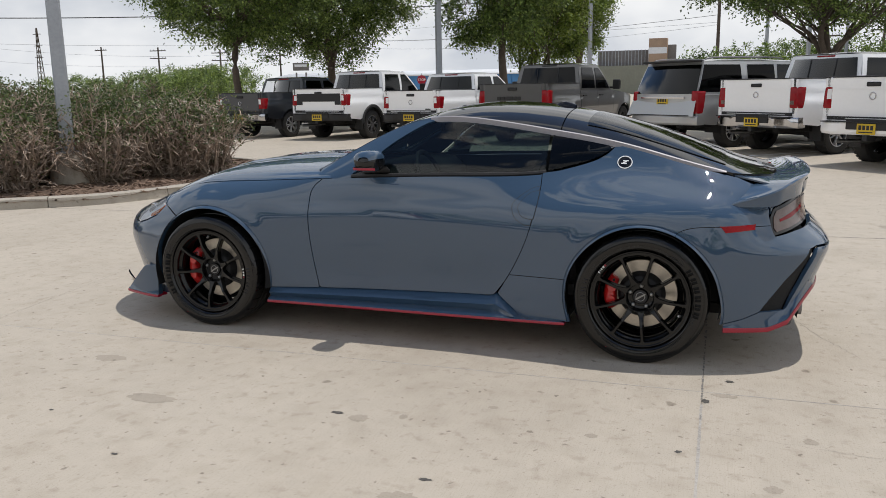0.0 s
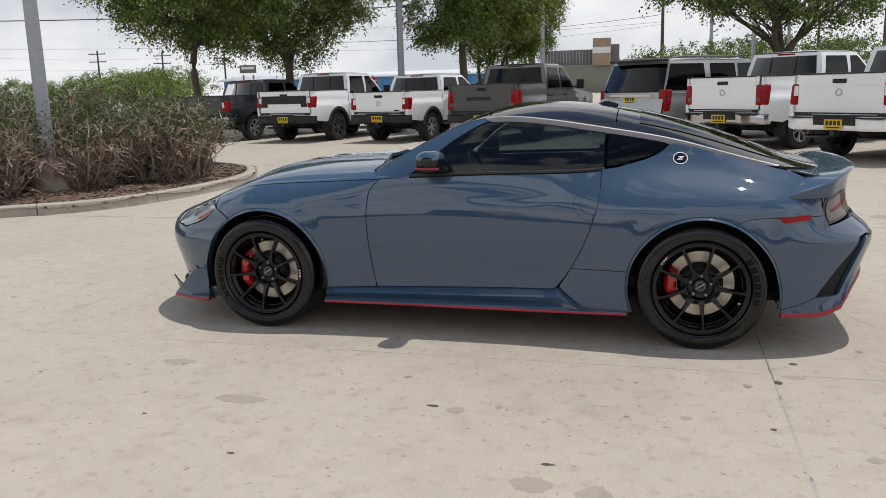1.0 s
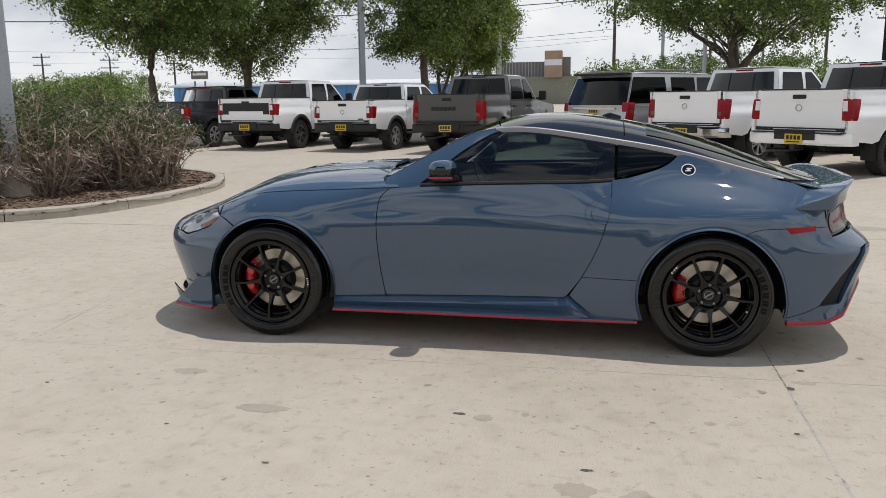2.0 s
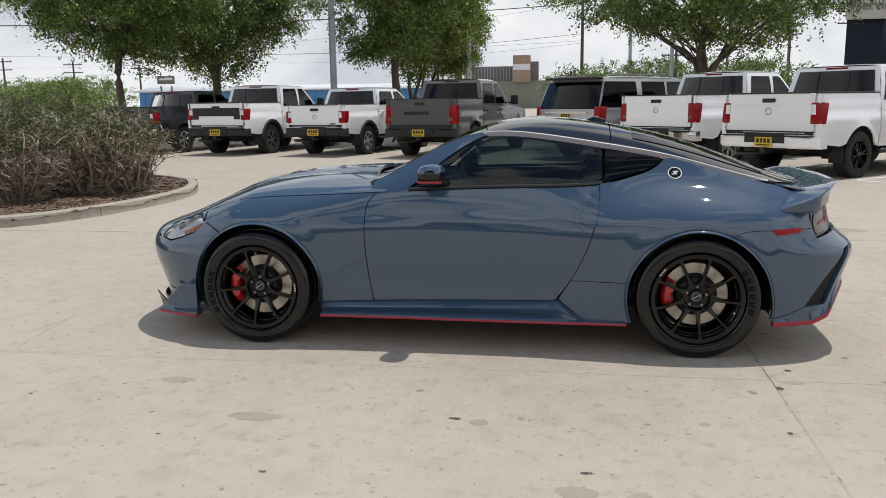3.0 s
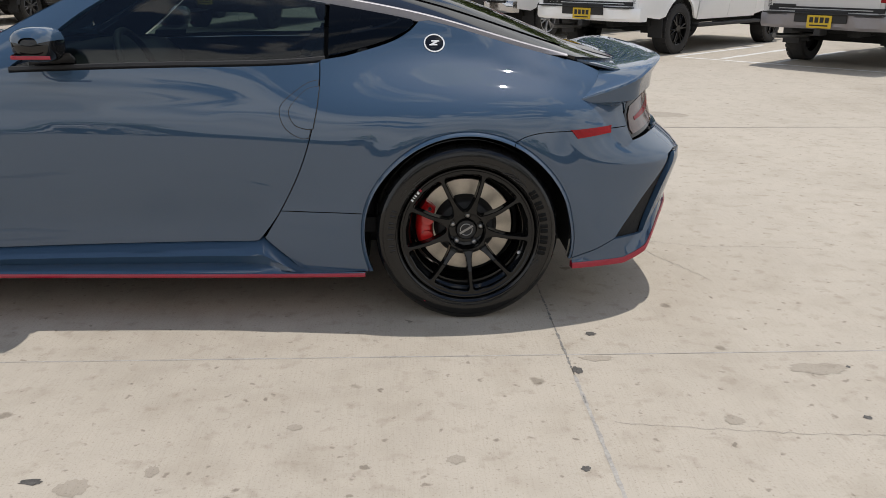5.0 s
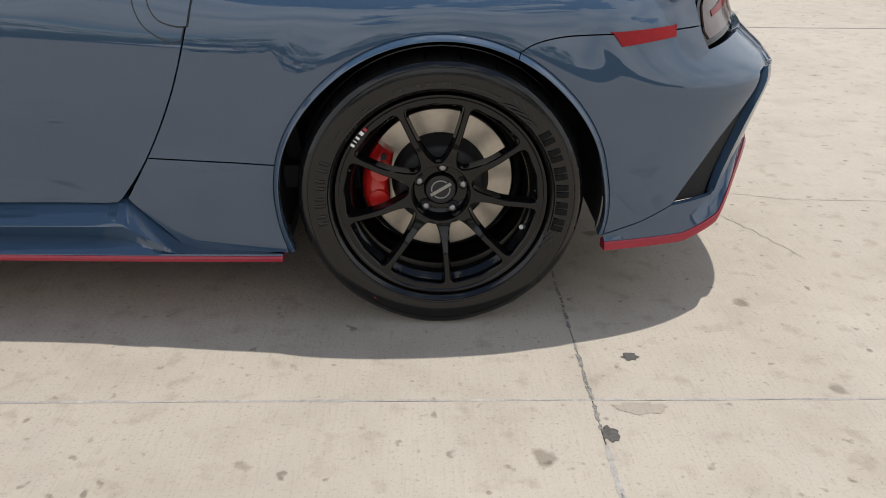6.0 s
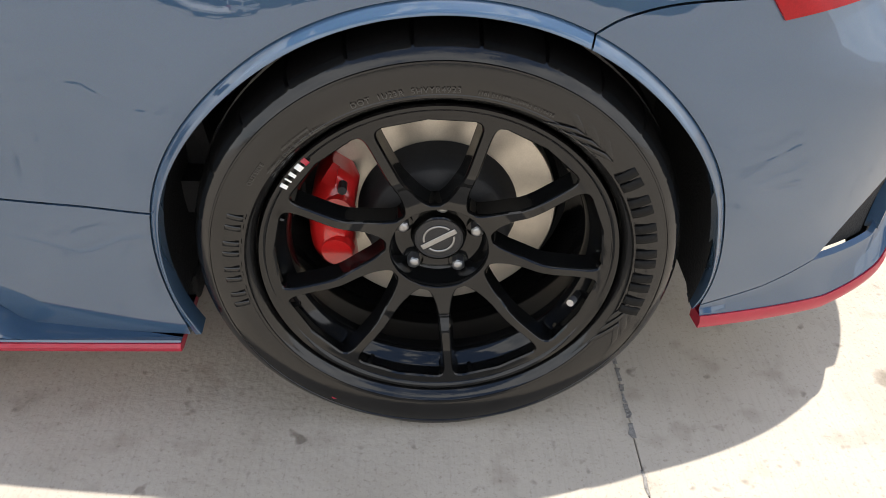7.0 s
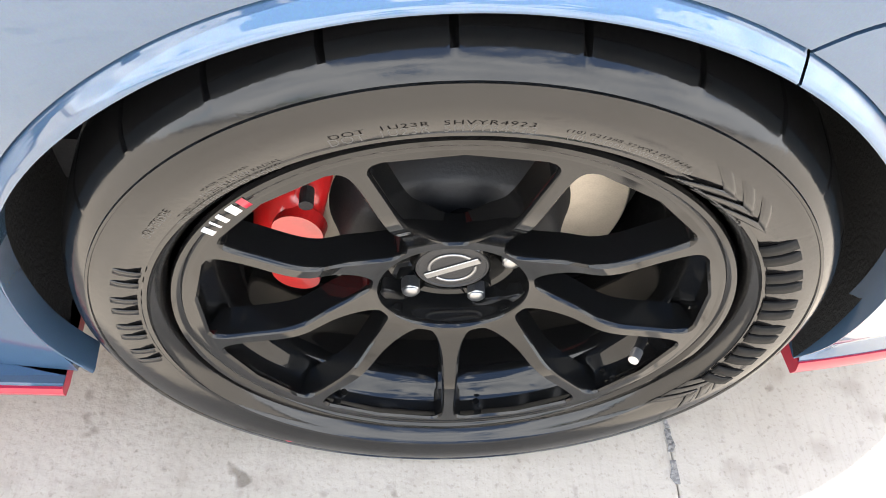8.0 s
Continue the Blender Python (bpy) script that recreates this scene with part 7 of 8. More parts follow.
vehicle("white crew-cab pickup with black bumper and black arch trims", "truck", "pickup_truck", -8.89, 17.23, -11.5, M_WHITE, R=0.41, bumper=M_DARK, arch_trim=M_DARK, gate_panel=M_DARK, bed_top=1.43, lamp="split", rim=M_ALLOY_DARK, cover=True,
        gate_word=(-0.80, 0.815, (0.05, 0.03, 0.05, 0.06, 0.06), 0.045))
vehicle("white mid-size pickup with black bumper centre", "truck", "pickup_truck", -5.85, 16.70, -15, M_WHITE, hw=0.945, R=0.39, bumper=M_DARK, arch_trim=M_DARK, bed_top=1.34, roof_z=1.80, lamp="split", rim=M_ALLOY, gate_word=(0.48, 0.86, (0.16,), 0.03))
vehicle("dark grey full-size pickup with red tail lamps", "truck", "pickup_truck", -2.87, 15.81, -15, M_GREYDARK, R=0.41, bumper=M_DARK, bed_top=1.46, roof_z=1.96, lamp="dark", rim=M_DARK, lamp_h=0.46,
        gate_word=(-0.42, 1.12, (0.10, 0.10, 0.10, 0.10, 0.10, 0.10), 0.085), mark_mat=M_INK)
vehicle("silver-grey full-size estate with dark glass", "car", "estate_car", 1.18, 14.97, -42, M_SILVERCAR, suv=True, hw=1.02, wb=3.07, R=0.40, rear=1.18, roof_z=1.90, plate_z=1.02, lamp="dark", lamp_h=0.48, rim=M_ALLOY)
vehicle("white full-size pickup with chrome bumper", "truck", "pickup_truck", 3.10, 13.26, -43, M_WHITE, R=0.41, bumper=M_CHROME, bed_top=1.46, roof_z=1.95, chrome_band=True, rim=M_ALLOY, lamp_h=0.40)
vehicle("white crew-cab pickup with white bumper and black wheels", "truck", "pickup_truck", 4.80, 10.45, -47, M_WHITE, R=0.405, bed_top=1.46, roof_z=1.95, lamp="split", rim=M_RIM, cover=True, lamp_h=0.36,
        gate_word=(-0.80, 0.80, (0.055, 0.03, 0.055, 0.06, 0.06), 0.05))
vehicle("pearl white mid-size pickup with chrome bumper", "truck", "pickup_truck", 7.70, 8.32, -51, M_PEARL, hw=0.93, R=0.375, bumper=M_SILVER, bed_top=1.36, roof_z=1.80, lamp="split", rim=M_ALLOY, gate_word=(-0.74, 0.84, (0.34,), 0.035))
vehicle("dark slate mid-size pickup half hidden by the shrubs", "truck", "pickup_truck", -11.75, 17.75, -12, M_SLATE, hw=0.945, R=0.39, bumper=M_CHROME, bed_top=1.34, roof_z=1.80, rim=M_ALLOY, lamp="split")

# vehicles on the far side of the lot, behind the walk, that the glossy paint mirrors
vehicle("white crew-cab pickup parked across the lot", "truck", "pickup_truck", 4.5, -19.5, 170, M_WHITE, R=0.40)
vehicle("silver estate parked across the lot", "car", "estate_car", 0.8, -20.0, 176, M_SILVERCAR, suv=True, hw=1.0, wb=3.0, R=0.39, roof_z=1.80, lamp_h=0.48)
vehicle("dark grey estate parked across the lot", "car", "estate_car", -3.4, -20.4, 172, M_GREYDARK, suv=True, hw=1.0, wb=3.0, R=0.39, roof_z=1.78, lamp_h=0.48)
vehicle("white estate parked across the lot", "car", "estate_car", -8.2, -20.0, 178, M_WHITE, suv=True, hw=0.98, wb=2.9, R=0.38, roof_z=1.75, lamp_h=0.46)


# ---- plants ----
def leaf_material(name, a, b, c):
    m = bpy.data.materials.new(name)
    m.use_nodes = True
    n, l = m.node_tree.nodes, m.node_tree.links
    p = n["Principled BSDF"]
    g = n.new("ShaderNodeNewGeometry")
    r = n.new("ShaderNodeValToRGB")
    r.color_ramp.elements[0].color, r.color_ramp.elements[1].color = (*a, 1), (*c, 1)
    e = r.color_ramp.elements.new(0.55)
    e.color = (*b, 1)
    l.new(g.outputs["Random Per Island"], r.inputs["Fac"])
    nz = n.new("ShaderNodeTexNoise")
    nz.inputs["Scale"].default_value = 0.9
    co = n.new("ShaderNodeTexCoord")
    l.new(co.outputs["Object"], nz.inputs["Vector"])
    mx = n.new("ShaderNodeMix")
    mx.data_type = "RGBA"
    mx.blend_type = "MULTIPLY"
    mr = n.new("ShaderNodeMapRange")
    mr.inputs["From Min"].default_value, mr.inputs["From Max"].default_value = 0.35, 0.65
    l.new(nz.outputs["Fac"], mr.inputs["Value"])
    l.new(mr.outputs[0], mx.inputs["Factor"])
    l.new(r.outputs["Color"], mx.inputs["A"])
    mx.inputs["B"].default_value = (0.50, 0.55, 0.48, 1)
    l.new(mx.outputs["Result"], p.inputs["Base Color"])
    p.inputs["Roughness"].default_value = 0.45
    tr = n.new("ShaderNodeBsdfTranslucent")
    l.new(mx.outputs["Result"], tr.inputs["Color"])
    ms = n.new("ShaderNodeMixShader")
    ms.inputs[0].default_value = 0.28
    out = n["Material Output"]
    l.new(p.outputs[0], ms.inputs[1])
    l.new(tr.outputs[0], ms.inputs[2])
    l.new(ms.outputs[0], out.inputs["Surface"])
    return m


M_LEAF = leaf_material("oak_leaf", (0.060, 0.100, 0.024), (0.175, 0.255, 0.056), (0.40, 0.50, 0.130))
M_LEAF_LIGHT = leaf_material("elm_leaf", (0.090, 0.140, 0.022), (0.21, 0.29, 0.045), (0.36, 0.43, 0.090))
M_LEAF_SHRUB = leaf_material("shrub_leaf", (0.042, 0.064, 0.019), (0.105, 0.148, 0.042), (0.205, 0.240, 0.082))
M_LEAF_DRY = leaf_material("dry_leaf", (0.10, 0.055, 0.025), (0.16, 0.10, 0.05), (0.20, 0.15, 0.08))
M_BARK = material("bark", (0.115, 0.090, 0.070), 0.9, spread=0.45, scale=5, bump=0.8, bump_scale=30)
M_TWIG = material("bare_twig", (0.38, 0.297, 0.232), 0.8, spread=0.45, scale=9)


def leaves(centres, per, spread, size, seed, flat=0.75):
    """Small folded leaves scattered round the given points."""
    rng = np.random.RandomState(seed)
    C = np.repeat(np.array(centres, float), per, 0)
    N = len(C)
    C = C + rng.normal(0, 1, (N, 3)) * np.array([spread, spread, spread * flat])
    d = rng.normal(0, 1, (N, 3))
    d[:, 2] *= 0.6
    d /= np.linalg.norm(d, axis=1, keepdims=True)
    s = np.cross(d, rng.normal(0, 1, (N, 3)))
    s /= np.linalg.norm(s, axis=1, keepdims=True)
    k = size * rng.uniform(0.6, 1.3, (N, 1))
    n = np.cross(d, s)
    A, B = C - d * k * 0.5, C + d * k * 0.5
    M1, M2 = C + s * k * 0.26 + n * k * 0.06, C - s * k * 0.26 + n * k * 0.06
    V = np.stack([A, M1, B, M2], 1).reshape(-1, 3)
    F = np.arange(N * 4).reshape(N, 4)
    return V, F


def sprays(centres, middle, per, reach, size, seed):
    """Leafy sprigs that grow outward and droop from each clump, so the crown's edge is scalloped."""
    rng = np.random.RandomState(seed)
    C = np.array(centres, float)
    m = len(C)
    out = C - np.array(middle, float)
    out /= np.maximum(np.linalg.norm(out, axis=1, keepdims=True), 1e-6)
    shoots, along_n = per, 13
    base = np.repeat(C, shoots, 0)
    d = np.repeat(out, shoots, 0) * 0.55 + rng.normal(0, 0.75, (m * shoots, 3))
    d[:, 2] = d[:, 2] * 0.55 - 0.05
    d /= np.linalg.norm(d, axis=1, keepdims=True)
    L = reach * rng.uniform(0.45, 1.15, (m * shoots, 1))
    base = base + rng.normal(0, 1, base.shape) * reach * np.array([0.22, 0.22, 0.16])
    P, D = [], []
    for k in range(along_n):
        t = (k + 0.6) / along_n
        p = base + d * L * t
        p[:, 2] -= 0.30 * L[:, 0] * t * t
        P.append(p + rng.normal(0, 1, p.shape) * size * 0.55)
        q = d * 0.7 + rng.normal(0, 0.7, p.shape)
        q[:, 2] -= 0.15
        D.append(q)
    P, D = np.concatenate(P), np.concatenate(D)
    N = len(P)
    D /= np.linalg.norm(D, axis=1, keepdims=True)
    s = np.cross(D, np.array([0, 0, 1.0]) + rng.normal(0, 0.55, (N, 3)))
    s /= np.maximum(np.linalg.norm(s, axis=1, keepdims=True), 1e-6)
    k = size * rng.uniform(0.65, 1.3, (N, 1))
    n = np.cross(D, s)
    A, B = P - D * k * 0.5, P + D * k * 0.5
    M1, M2 = P + s * k * 0.29 + n * k * 0.07, P - s * k * 0.29 + n * k * 0.07
    V = np.stack([A, M1, B, M2], 1).reshape(-1, 3)
    return V, np.arange(N * 4).reshape(N, 4)


def fast_mesh(name, V, F, mat, parent=None):
    me = bpy.data.meshes.new(name)
    nv, nf, w = len(V), len(F), F.shape[1]
    me.vertices.add(nv)
    me.vertices.foreach_set("co", np.asarray(V, np.float32).ravel())
    me.loops.add(nf * w)
    me.loops.foreach_set("vertex_index", np.asarray(F, np.int32).ravel())
    me.polygons.add(nf)
    me.polygons.foreach_set("loop_start", np.arange(0, nf * w, w, dtype=np.int32))
    me.update(calc_edges=True)
    me.materials.append(mat)
    ob = new(name, me)
    if parent:
        ob.parent = parent
    return ob


def limb(bm, a, b, r0, r1, rng, bend=0.12, n=7, sides=7):
    a, b = Vector(a), Vector(b)
    L = (b - a).length
    m1 = a.lerp(b, 0.35) + Vector((rng.uniform(-1, 1), rng.uniform(-1, 1), rng.uniform(0, 1))) * L * bend
    m2 = a.lerp(b, 0.7) + Vector((rng.uniform(-1, 1), rng.uniform(-1, 1), rng.uniform(-0.3, 0.8))) * L * bend
    pts = bezier_line([a, m1, m2, b], max(2, n // 3))
    tube(bm, pts, [r0 + (r1 - r0) * i / (len(pts) - 1) for i in range(len(pts))], sides)
    return pts


def tree(name, label, x, y, trunk_h, trunk_r, centre_z, rx, ry, rz, clumps, per, leaf, size, seed, forks=4, multi=False, spread=0.34, splay=0.45):
    rng = random.Random(seed)
    t = thing(name, label, "tree", pose(x, y, 0))
    bm = bmesh.new()
    tops = []
    if multi:
        for k in range(forks):
            a = 2 * math.pi * (k + rng.random() * 0.5) / forks
            top = (math.cos(a) * rx * 0.35, math.sin(a) * ry * 0.35, trunk_h + rz * rng.uniform(0.25, 0.5))
            limb(bm, (math.cos(a) * 0.08, math.sin(a) * 0.08, 0.0), top, trunk_r * rng.uniform(0.55, 0.8), trunk_r * 0.28, rng, 0.10, 12, 10)
            tops.append(top)
    else:
        limb(bm, (0, 0, -0.03), (rng.uniform(-0.1, 0.1), rng.uniform(-0.1, 0.1), trunk_h), trunk_r, trunk_r * 0.72, rng, 0.02, 9, 12)
        tube(bm, [(0, 0, -0.03), (0, 0, 0.12), (0, 0, 0.4)], [trunk_r * 1.7, trunk_r * 1.25, trunk_r * 0.98], 12)
        for k in range(forks):
            a = 2 * math.pi * (k + rng.random() * 0.6) / forks
            top = (math.cos(a) * rx * splay, math.sin(a) * ry * splay, trunk_h + rz * rng.uniform(0.45, 0.95))
            limb(bm, (0, 0, trunk_h - 0.05), top, trunk_r * 0.62, trunk_r * 0.25, rng, 0.10, 12, 9)
            tops.append(top)
        tops.append((0, 0, centre_z + rz * 0.4))
        limb(bm, (0, 0, trunk_h - 0.05), tops[-1], trunk_r * 0.6, trunk_r * 0.2, rng, 0.05, 12, 9)
    pts = []
    for i in range(clumps):
        while True:
            p = Vector((rng.uniform(-1, 1), rng.uniform(-1, 1), rng.uniform(-1, 1)))
            l = p.length
            if 0.25 < l < 1.0 and (l > 0.55 or rng.random() < 0.35):
                break
        wob = 1 + 0.30 * noise.noise(p * 2.2 + Vector((seed, 0, 0)))
        low = 0.90 if p.z < -0.2 else 1.0
        q = Vector((p.x * rx * wob * low, p.y * ry * wob * low, centre_z + p.z * rz * wob))
        if q.z < trunk_h * 0.92 and math.hypot(q.x, q.y) < rx * 0.3:
            q.z = trunk_h * 1.1
        pts.append(q)
    for i, q in enumerate(pts):
        if i % 4 == 0:
            base = min(tops, key=lambda b: (Vector(b) - q).length)
            start = Vector(base).lerp(Vector((0, 0, trunk_h)), rng.uniform(0, 0.5))
            limb(bm, start, q, trunk_r * 0.16, 0.010, rng, 0.14, 6, 5)
    bmesh.ops.recalc_face_normals(bm, faces=bm.faces[:])
    part("trunk", bm, M_BARK, t, "rough grey-brown trunk and limbs", smooth=True)
    V, F = sprays([tuple(p) for p in pts], (0, 0, centre_z - rz * 0.5), per, spread, size, seed)
    fast_mesh("crown", V, F, leaf, t)["label"] = "dense small green leaves"
    return t


tree("oak_tree", "broad live oak with dark green crown behind the trucks", -13.83, 19.5, 3.0, 0.14, 5.25, 3.5, 3.3, 2.3, 400, 16, M_LEAF, 0.098, 3, 5, spread=0.60)
tree("oak_tree", "live oak with forked trunk and dark green crown", -13.2, 25.3, 2.3, 0.20, 5.30, 3.8, 3.6, 2.75, 420, 16, M_LEAF, 0.108, 9, 4, spread=0.68, splay=0.32)
tree("elm_tree", "street elm with straight trunk and green crown", -5.57, 23.2, 3.4, 0.16, 5.6, 2.5, 2.6, 3.0, 320, 15, M_LEAF, 0.100, 14, 5, spread=0.58)
tree("elm_tree", "elm with bright yellow-green crown and several trunks", -5.35, 27.6, 2.2, 0.13, 5.2, 2.2, 2.4, 2.8, 300, 15, M_LEAF_LIGHT, 0.115, 27, 5, True, spread=0.62)
tree("elm_tree", "narrow green elm standing behind the lot", -6.05, 42.0, 2.4, 0.16, 5.6, 1.7, 1.9, 2.6, 180, 11, M_LEAF_LIGHT, 0.13, 31, 4, spread=0.66, splay=0.25)
tree("oak_tree", "wide live oak with several grey limbs", 4.3, 19.3, 1.9, 0.15, 4.62, 4.2, 3.9, 1.7, 400, 15, M_LEAF, 0.094, 41, 5, spread=0.56, splay=0.20)
# the last four are unseen, added behind the camera for the paint to mirror
for i, (x, y, r, h) in enumerate(((2.0, 46, 3.0, 1.9), (5.2, 47, 3.2, 2.1), (9.0, 46, 3.0, 2.3), (12.0, 48, 3.0, 2.2), (-40, 58, 4.2, 2.2), (-47, 64, 4.0, 2.0), (-36, 50, 3.0, 1.8), (-58, 70, 4.5, 1.9), (-52, 66, 4.6, 2.2), (-68, 72, 5.0, 2.0), (-14, -33, 3.4, 3.6), (-5, -36, 3.6, 4.4), (6, -34, 3.0, 3.4), (15, -36, 3.6, 4.2))):
    tree("small_tree", "low rounded green tree beyond the lot", x, y, 0.7, 0.09, 1.2 + h * 0.45, r, r, h * 0.72, 130, 7, M_LEAF, 0.15, 60 + i, 4, True, 0.75)


def shrub(x, y, r, h, bare, seed, lean=0.0):
    rng = random.Random(seed)
    s = thing("shrub", "half-bare shrub of brown twigs and small green leaves" if bare > 0.4 else "leafy green shrub with bare lower twigs", "shrub", pose(x, y, 0.08), group="shrubs in the planter")
    V, F = [], []
    tips = []

    def stick(pts, r0, r1):
        b = len(V)
        for i, p in enumerate(pts):
            q = r0 + (r1 - r0) * i / (len(pts) - 1)
            for k in range(3):
                a = 2.1 * k
                V.append((p.x + q * math.cos(a), p.y + q * math.sin(a), p.z + (q * 0.5 if k == 1 else 0)))
        for i in range(len(pts) - 1):
            for k in range(3):
                F.append((b + i * 3 + k, b + i * 3 + (k + 1) % 3, b + (i + 1) * 3 + (k + 1) % 3, b + (i + 1) * 3 + k))
    for i in range(46):
        a = rng.uniform(0, 2 * math.pi)
        q = rng.random() ** 0.5
        base = Vector((math.cos(a) * 0.22 * q, math.sin(a) * 0.22 * q, -0.03))
        tip = Vector((math.cos(a) * r * q * rng.uniform(0.7, 1.1) + lean, math.sin(a) * r * q * rng.uniform(0.7, 1.1), h * math.sqrt(max(0.05, 1 - 0.75 * q * q)) * rng.uniform(0.65, 1.0)))
        mid = base.lerp(tip, 0.5) + Vector((rng.uniform(-1, 1), rng.uniform(-1, 1), rng.uniform(-0.4, 0.6))) * 0.13
        main = bezier_line([base, mid, tip], 4)
        stick(main, rng.uniform(0.013, 0.024), 0.009)
        for j in range(13):
            k = rng.randint(1, len(main) - 1)
            st = main[k]
            d = (tip - base).normalized()
            d = (d * 0.45 + Vector((rng.uniform(-1, 1), rng.uniform(-1, 1), rng.uniform(-0.75, 0.65))) * 1.4).normalized()
            e = st + d * rng.uniform(0.12, 0.36)
            m = st.lerp(e, 0.5) + Vector((rng.uniform(-1, 1), rng.uniform(-1, 1), rng.uniform(-1, 1))) * 0.035
            stick([st, m, e], 0.0120, 0.0080)
            tips.append(e)
            for jj in range(2):
                e2 = m.lerp(e, rng.random()) + Vector((rng.uniform(-1, 1), rng.uniform(-1, 1), rng.uniform(-0.6, 0.9))) * 0.13
                stick([m.lerp(e, rng.random() * 0.5), e2], 0.0088, 0.0060)
                tips.append(e2)
    fast_mesh("branchwork", np.array([tuple(v) for v in V]), np.array(F), M_TWIG, s)["label"] = "bare brown twigs"
    leafy = [t for t in tips if t.z > h * (0.24 + 0.58 * bare) + rng.uniform(-0.24, 0.24) or rng.random() < 0.12 * (1 - bare)]
    if leafy:
        LV, LF = leaves([tuple(t) for t in leafy], 6 if bare > 0.4 else 11, 0.060, 0.050, seed)
        fast_mesh("foliage", LV, LF, M_LEAF_SHRUB, s)["label"] = "small green leaves"
    dry = [t for t in tips if rng.random() < 0.10]
    LV, LF = leaves([tuple(t) for t in dry], 3, 0.04, 0.04, seed + 1)
    fast_mesh("dry_foliage", LV, LF, M_LEAF_DRY, s)["label"] = "dry brown leaves"
    return s


for i, (x, y, r, h, b) in enumerate(((-6.35, 6.6, 0.85, 1.25, 0.55), (-6.75, 6.1, 0.85, 1.30, 0.75), (-7.25, 5.1, 0.80, 1.25, 0.70), (-7.75, 3.95, 0.85, 1.20, 0.80), (-7.5, 7.0, 0.95, 1.45, 0.30), (-8.4, 6.1, 1.0, 1.55, 0.12), (-8.3, 4.9, 0.9, 1.40, 0.45), (-8.8, 3.3, 0.85, 1.20, 0.75),
                                     (-9.3, 5.4, 1.0, 1.50, 0.10), (-9.6, 4.1, 0.95, 1.40, 0.30), (-9.9, 2.7, 0.9, 1.20, 0.60), (-10.4, 6.4, 1.0, 1.5, 0.10), (-10.7, 3.7, 1.0, 1.45, 0.2), (-10.9, 1.9, 0.9, 1.2, 0.5), (-11.6, 5.2, 1.1, 1.55, 0.1),
                                     (-11.9, 3.0, 1.0, 1.45, 0.2), (-9.0, 7.6, 1.0, 1.5, 0.1), (-12.6, 1.4, 1.0, 1.35, 0.4), (-13.2, 4.4, 1.1, 1.5, 0.1), (-13.0, 7.0, 1.1, 1.5, 0.1), (-11.2, 8.0, 1.0, 1.5, 0.1))):
    shrub(x, y, r, h, b, 100 + i)


# ---- poles, wires and buildings ----
M_GALV = material("galvanised_steel", (0.36, 0.38, 0.41), 0.5, 0.5, spread=0.12, scale=3, bump=0.05, bump_scale=60)
M_WOODPOLE = material("pole_wood", (0.075, 0.060, 0.048), 0.9, spread=0.3, scale=4, bump=0.4, bump_scale=30)
M_CABLE = material("cable", (0.02, 0.02, 0.02), 0.7)
M_BLUE = material("blue_siding", (0.060, 0.215, 0.46), 0.5, spread=0.10, scale=0.6, per_object=0.10)
M_ROOFW = material("white_roof", (0.66, 0.68, 0.70), 0.6, spread=0.10, scale=0.5)
M_GREYWALL = material("grey_screen", (0.16, 0.15, 0.145), 0.7, spread=0.25, scale=0.4)
M_OLIVE = material("olive_wall", (0.20, 0.205, 0.165), 0.8, spread=0.12, scale=0.4)
M_TAN = material("tan_brick", (0.33, 0.235, 0.165), 0.85, spread=0.18, scale=0.8)
M_NAVY = material("dark_slate_cladding", (0.022, 0.027, 0.040), 0.6, 0.0, spread=0.10, scale=0.5, spec=0.2)
M_SIGNW = material("white_cladding", (0.62, 0.63, 0.64), 0.5, spread=0.04, scale=0.6)
M_BACK = material("dark_backdrop", (0.055, 0.057, 0.060), 0.6, spread=0.35, scale=0.25)


def light_pole(x, y, h, w, base=0.0):
    p = thing("light_pole", "tall galvanised steel light pole" + (" on a concrete foot in the planter" if base else ""), "pole", pose(x, y, 0, 0, 0, 40))
    bm = bmesh.new()
    k = w / 2
    loft(bm, [[(sx * k * q, sy * k * q, z) for sx, sy in ((-1, -0.8), (-0.8, -1), (0.8, -1), (1, -0.8), (1, 0.8), (0.8, 1), (-0.8, 1), (-1, 0.8))] for z, q in ((base, 1.0), (h * 0.5, 0.86), (h, 0.7))], closed=True, cap=True, smooth=False)
    part("shaft", bm, M_GALV, p)
    if base:
        bm = bmesh.new()
        rod(bm, (0, 0, 0), (0, 0, base), 0.30, 0.24, n=24)
        part("concrete_foot", bm, M_KERB, p, smooth=True, angle=40)
        bm = bmesh.new()
        box(bm, (0, 0, base + 0.012), (w * 1.7, w * 1.7, 0.025), bevel=0.004)
        part("base_plate", bm, M_GALV, p)
    bm = bmesh.new()
    rod(bm, (-0.55, 0, h - 0.1), (0.55, 0, h - 0.1), 0.035, n=8)
    part("arm", bm, M_GALV, p)
    for s in (-1, 1):
        bm = bmesh.new()
        box(bm, (s * 0.7, 0, h - 0.1), (0.5, 0.32, 0.12), bevel=0.03)
        part("lamp_head", bm, M_GALV, p)
    return p


light_pole(-7.55, 4.76, 9.0, 0.20, 0.55)
light_pole(-7.31, 21.3, 10.0, 0.19)
light_pole(-5.19, 40.4, 10.0, 0.21)
light_pole(4.2, 52.0, 9.0, 0.20)
light_pole(5.6, 40.0, 9.0, 0.18)
light_pole(7.8, 44.0, 8.0, 0.15)


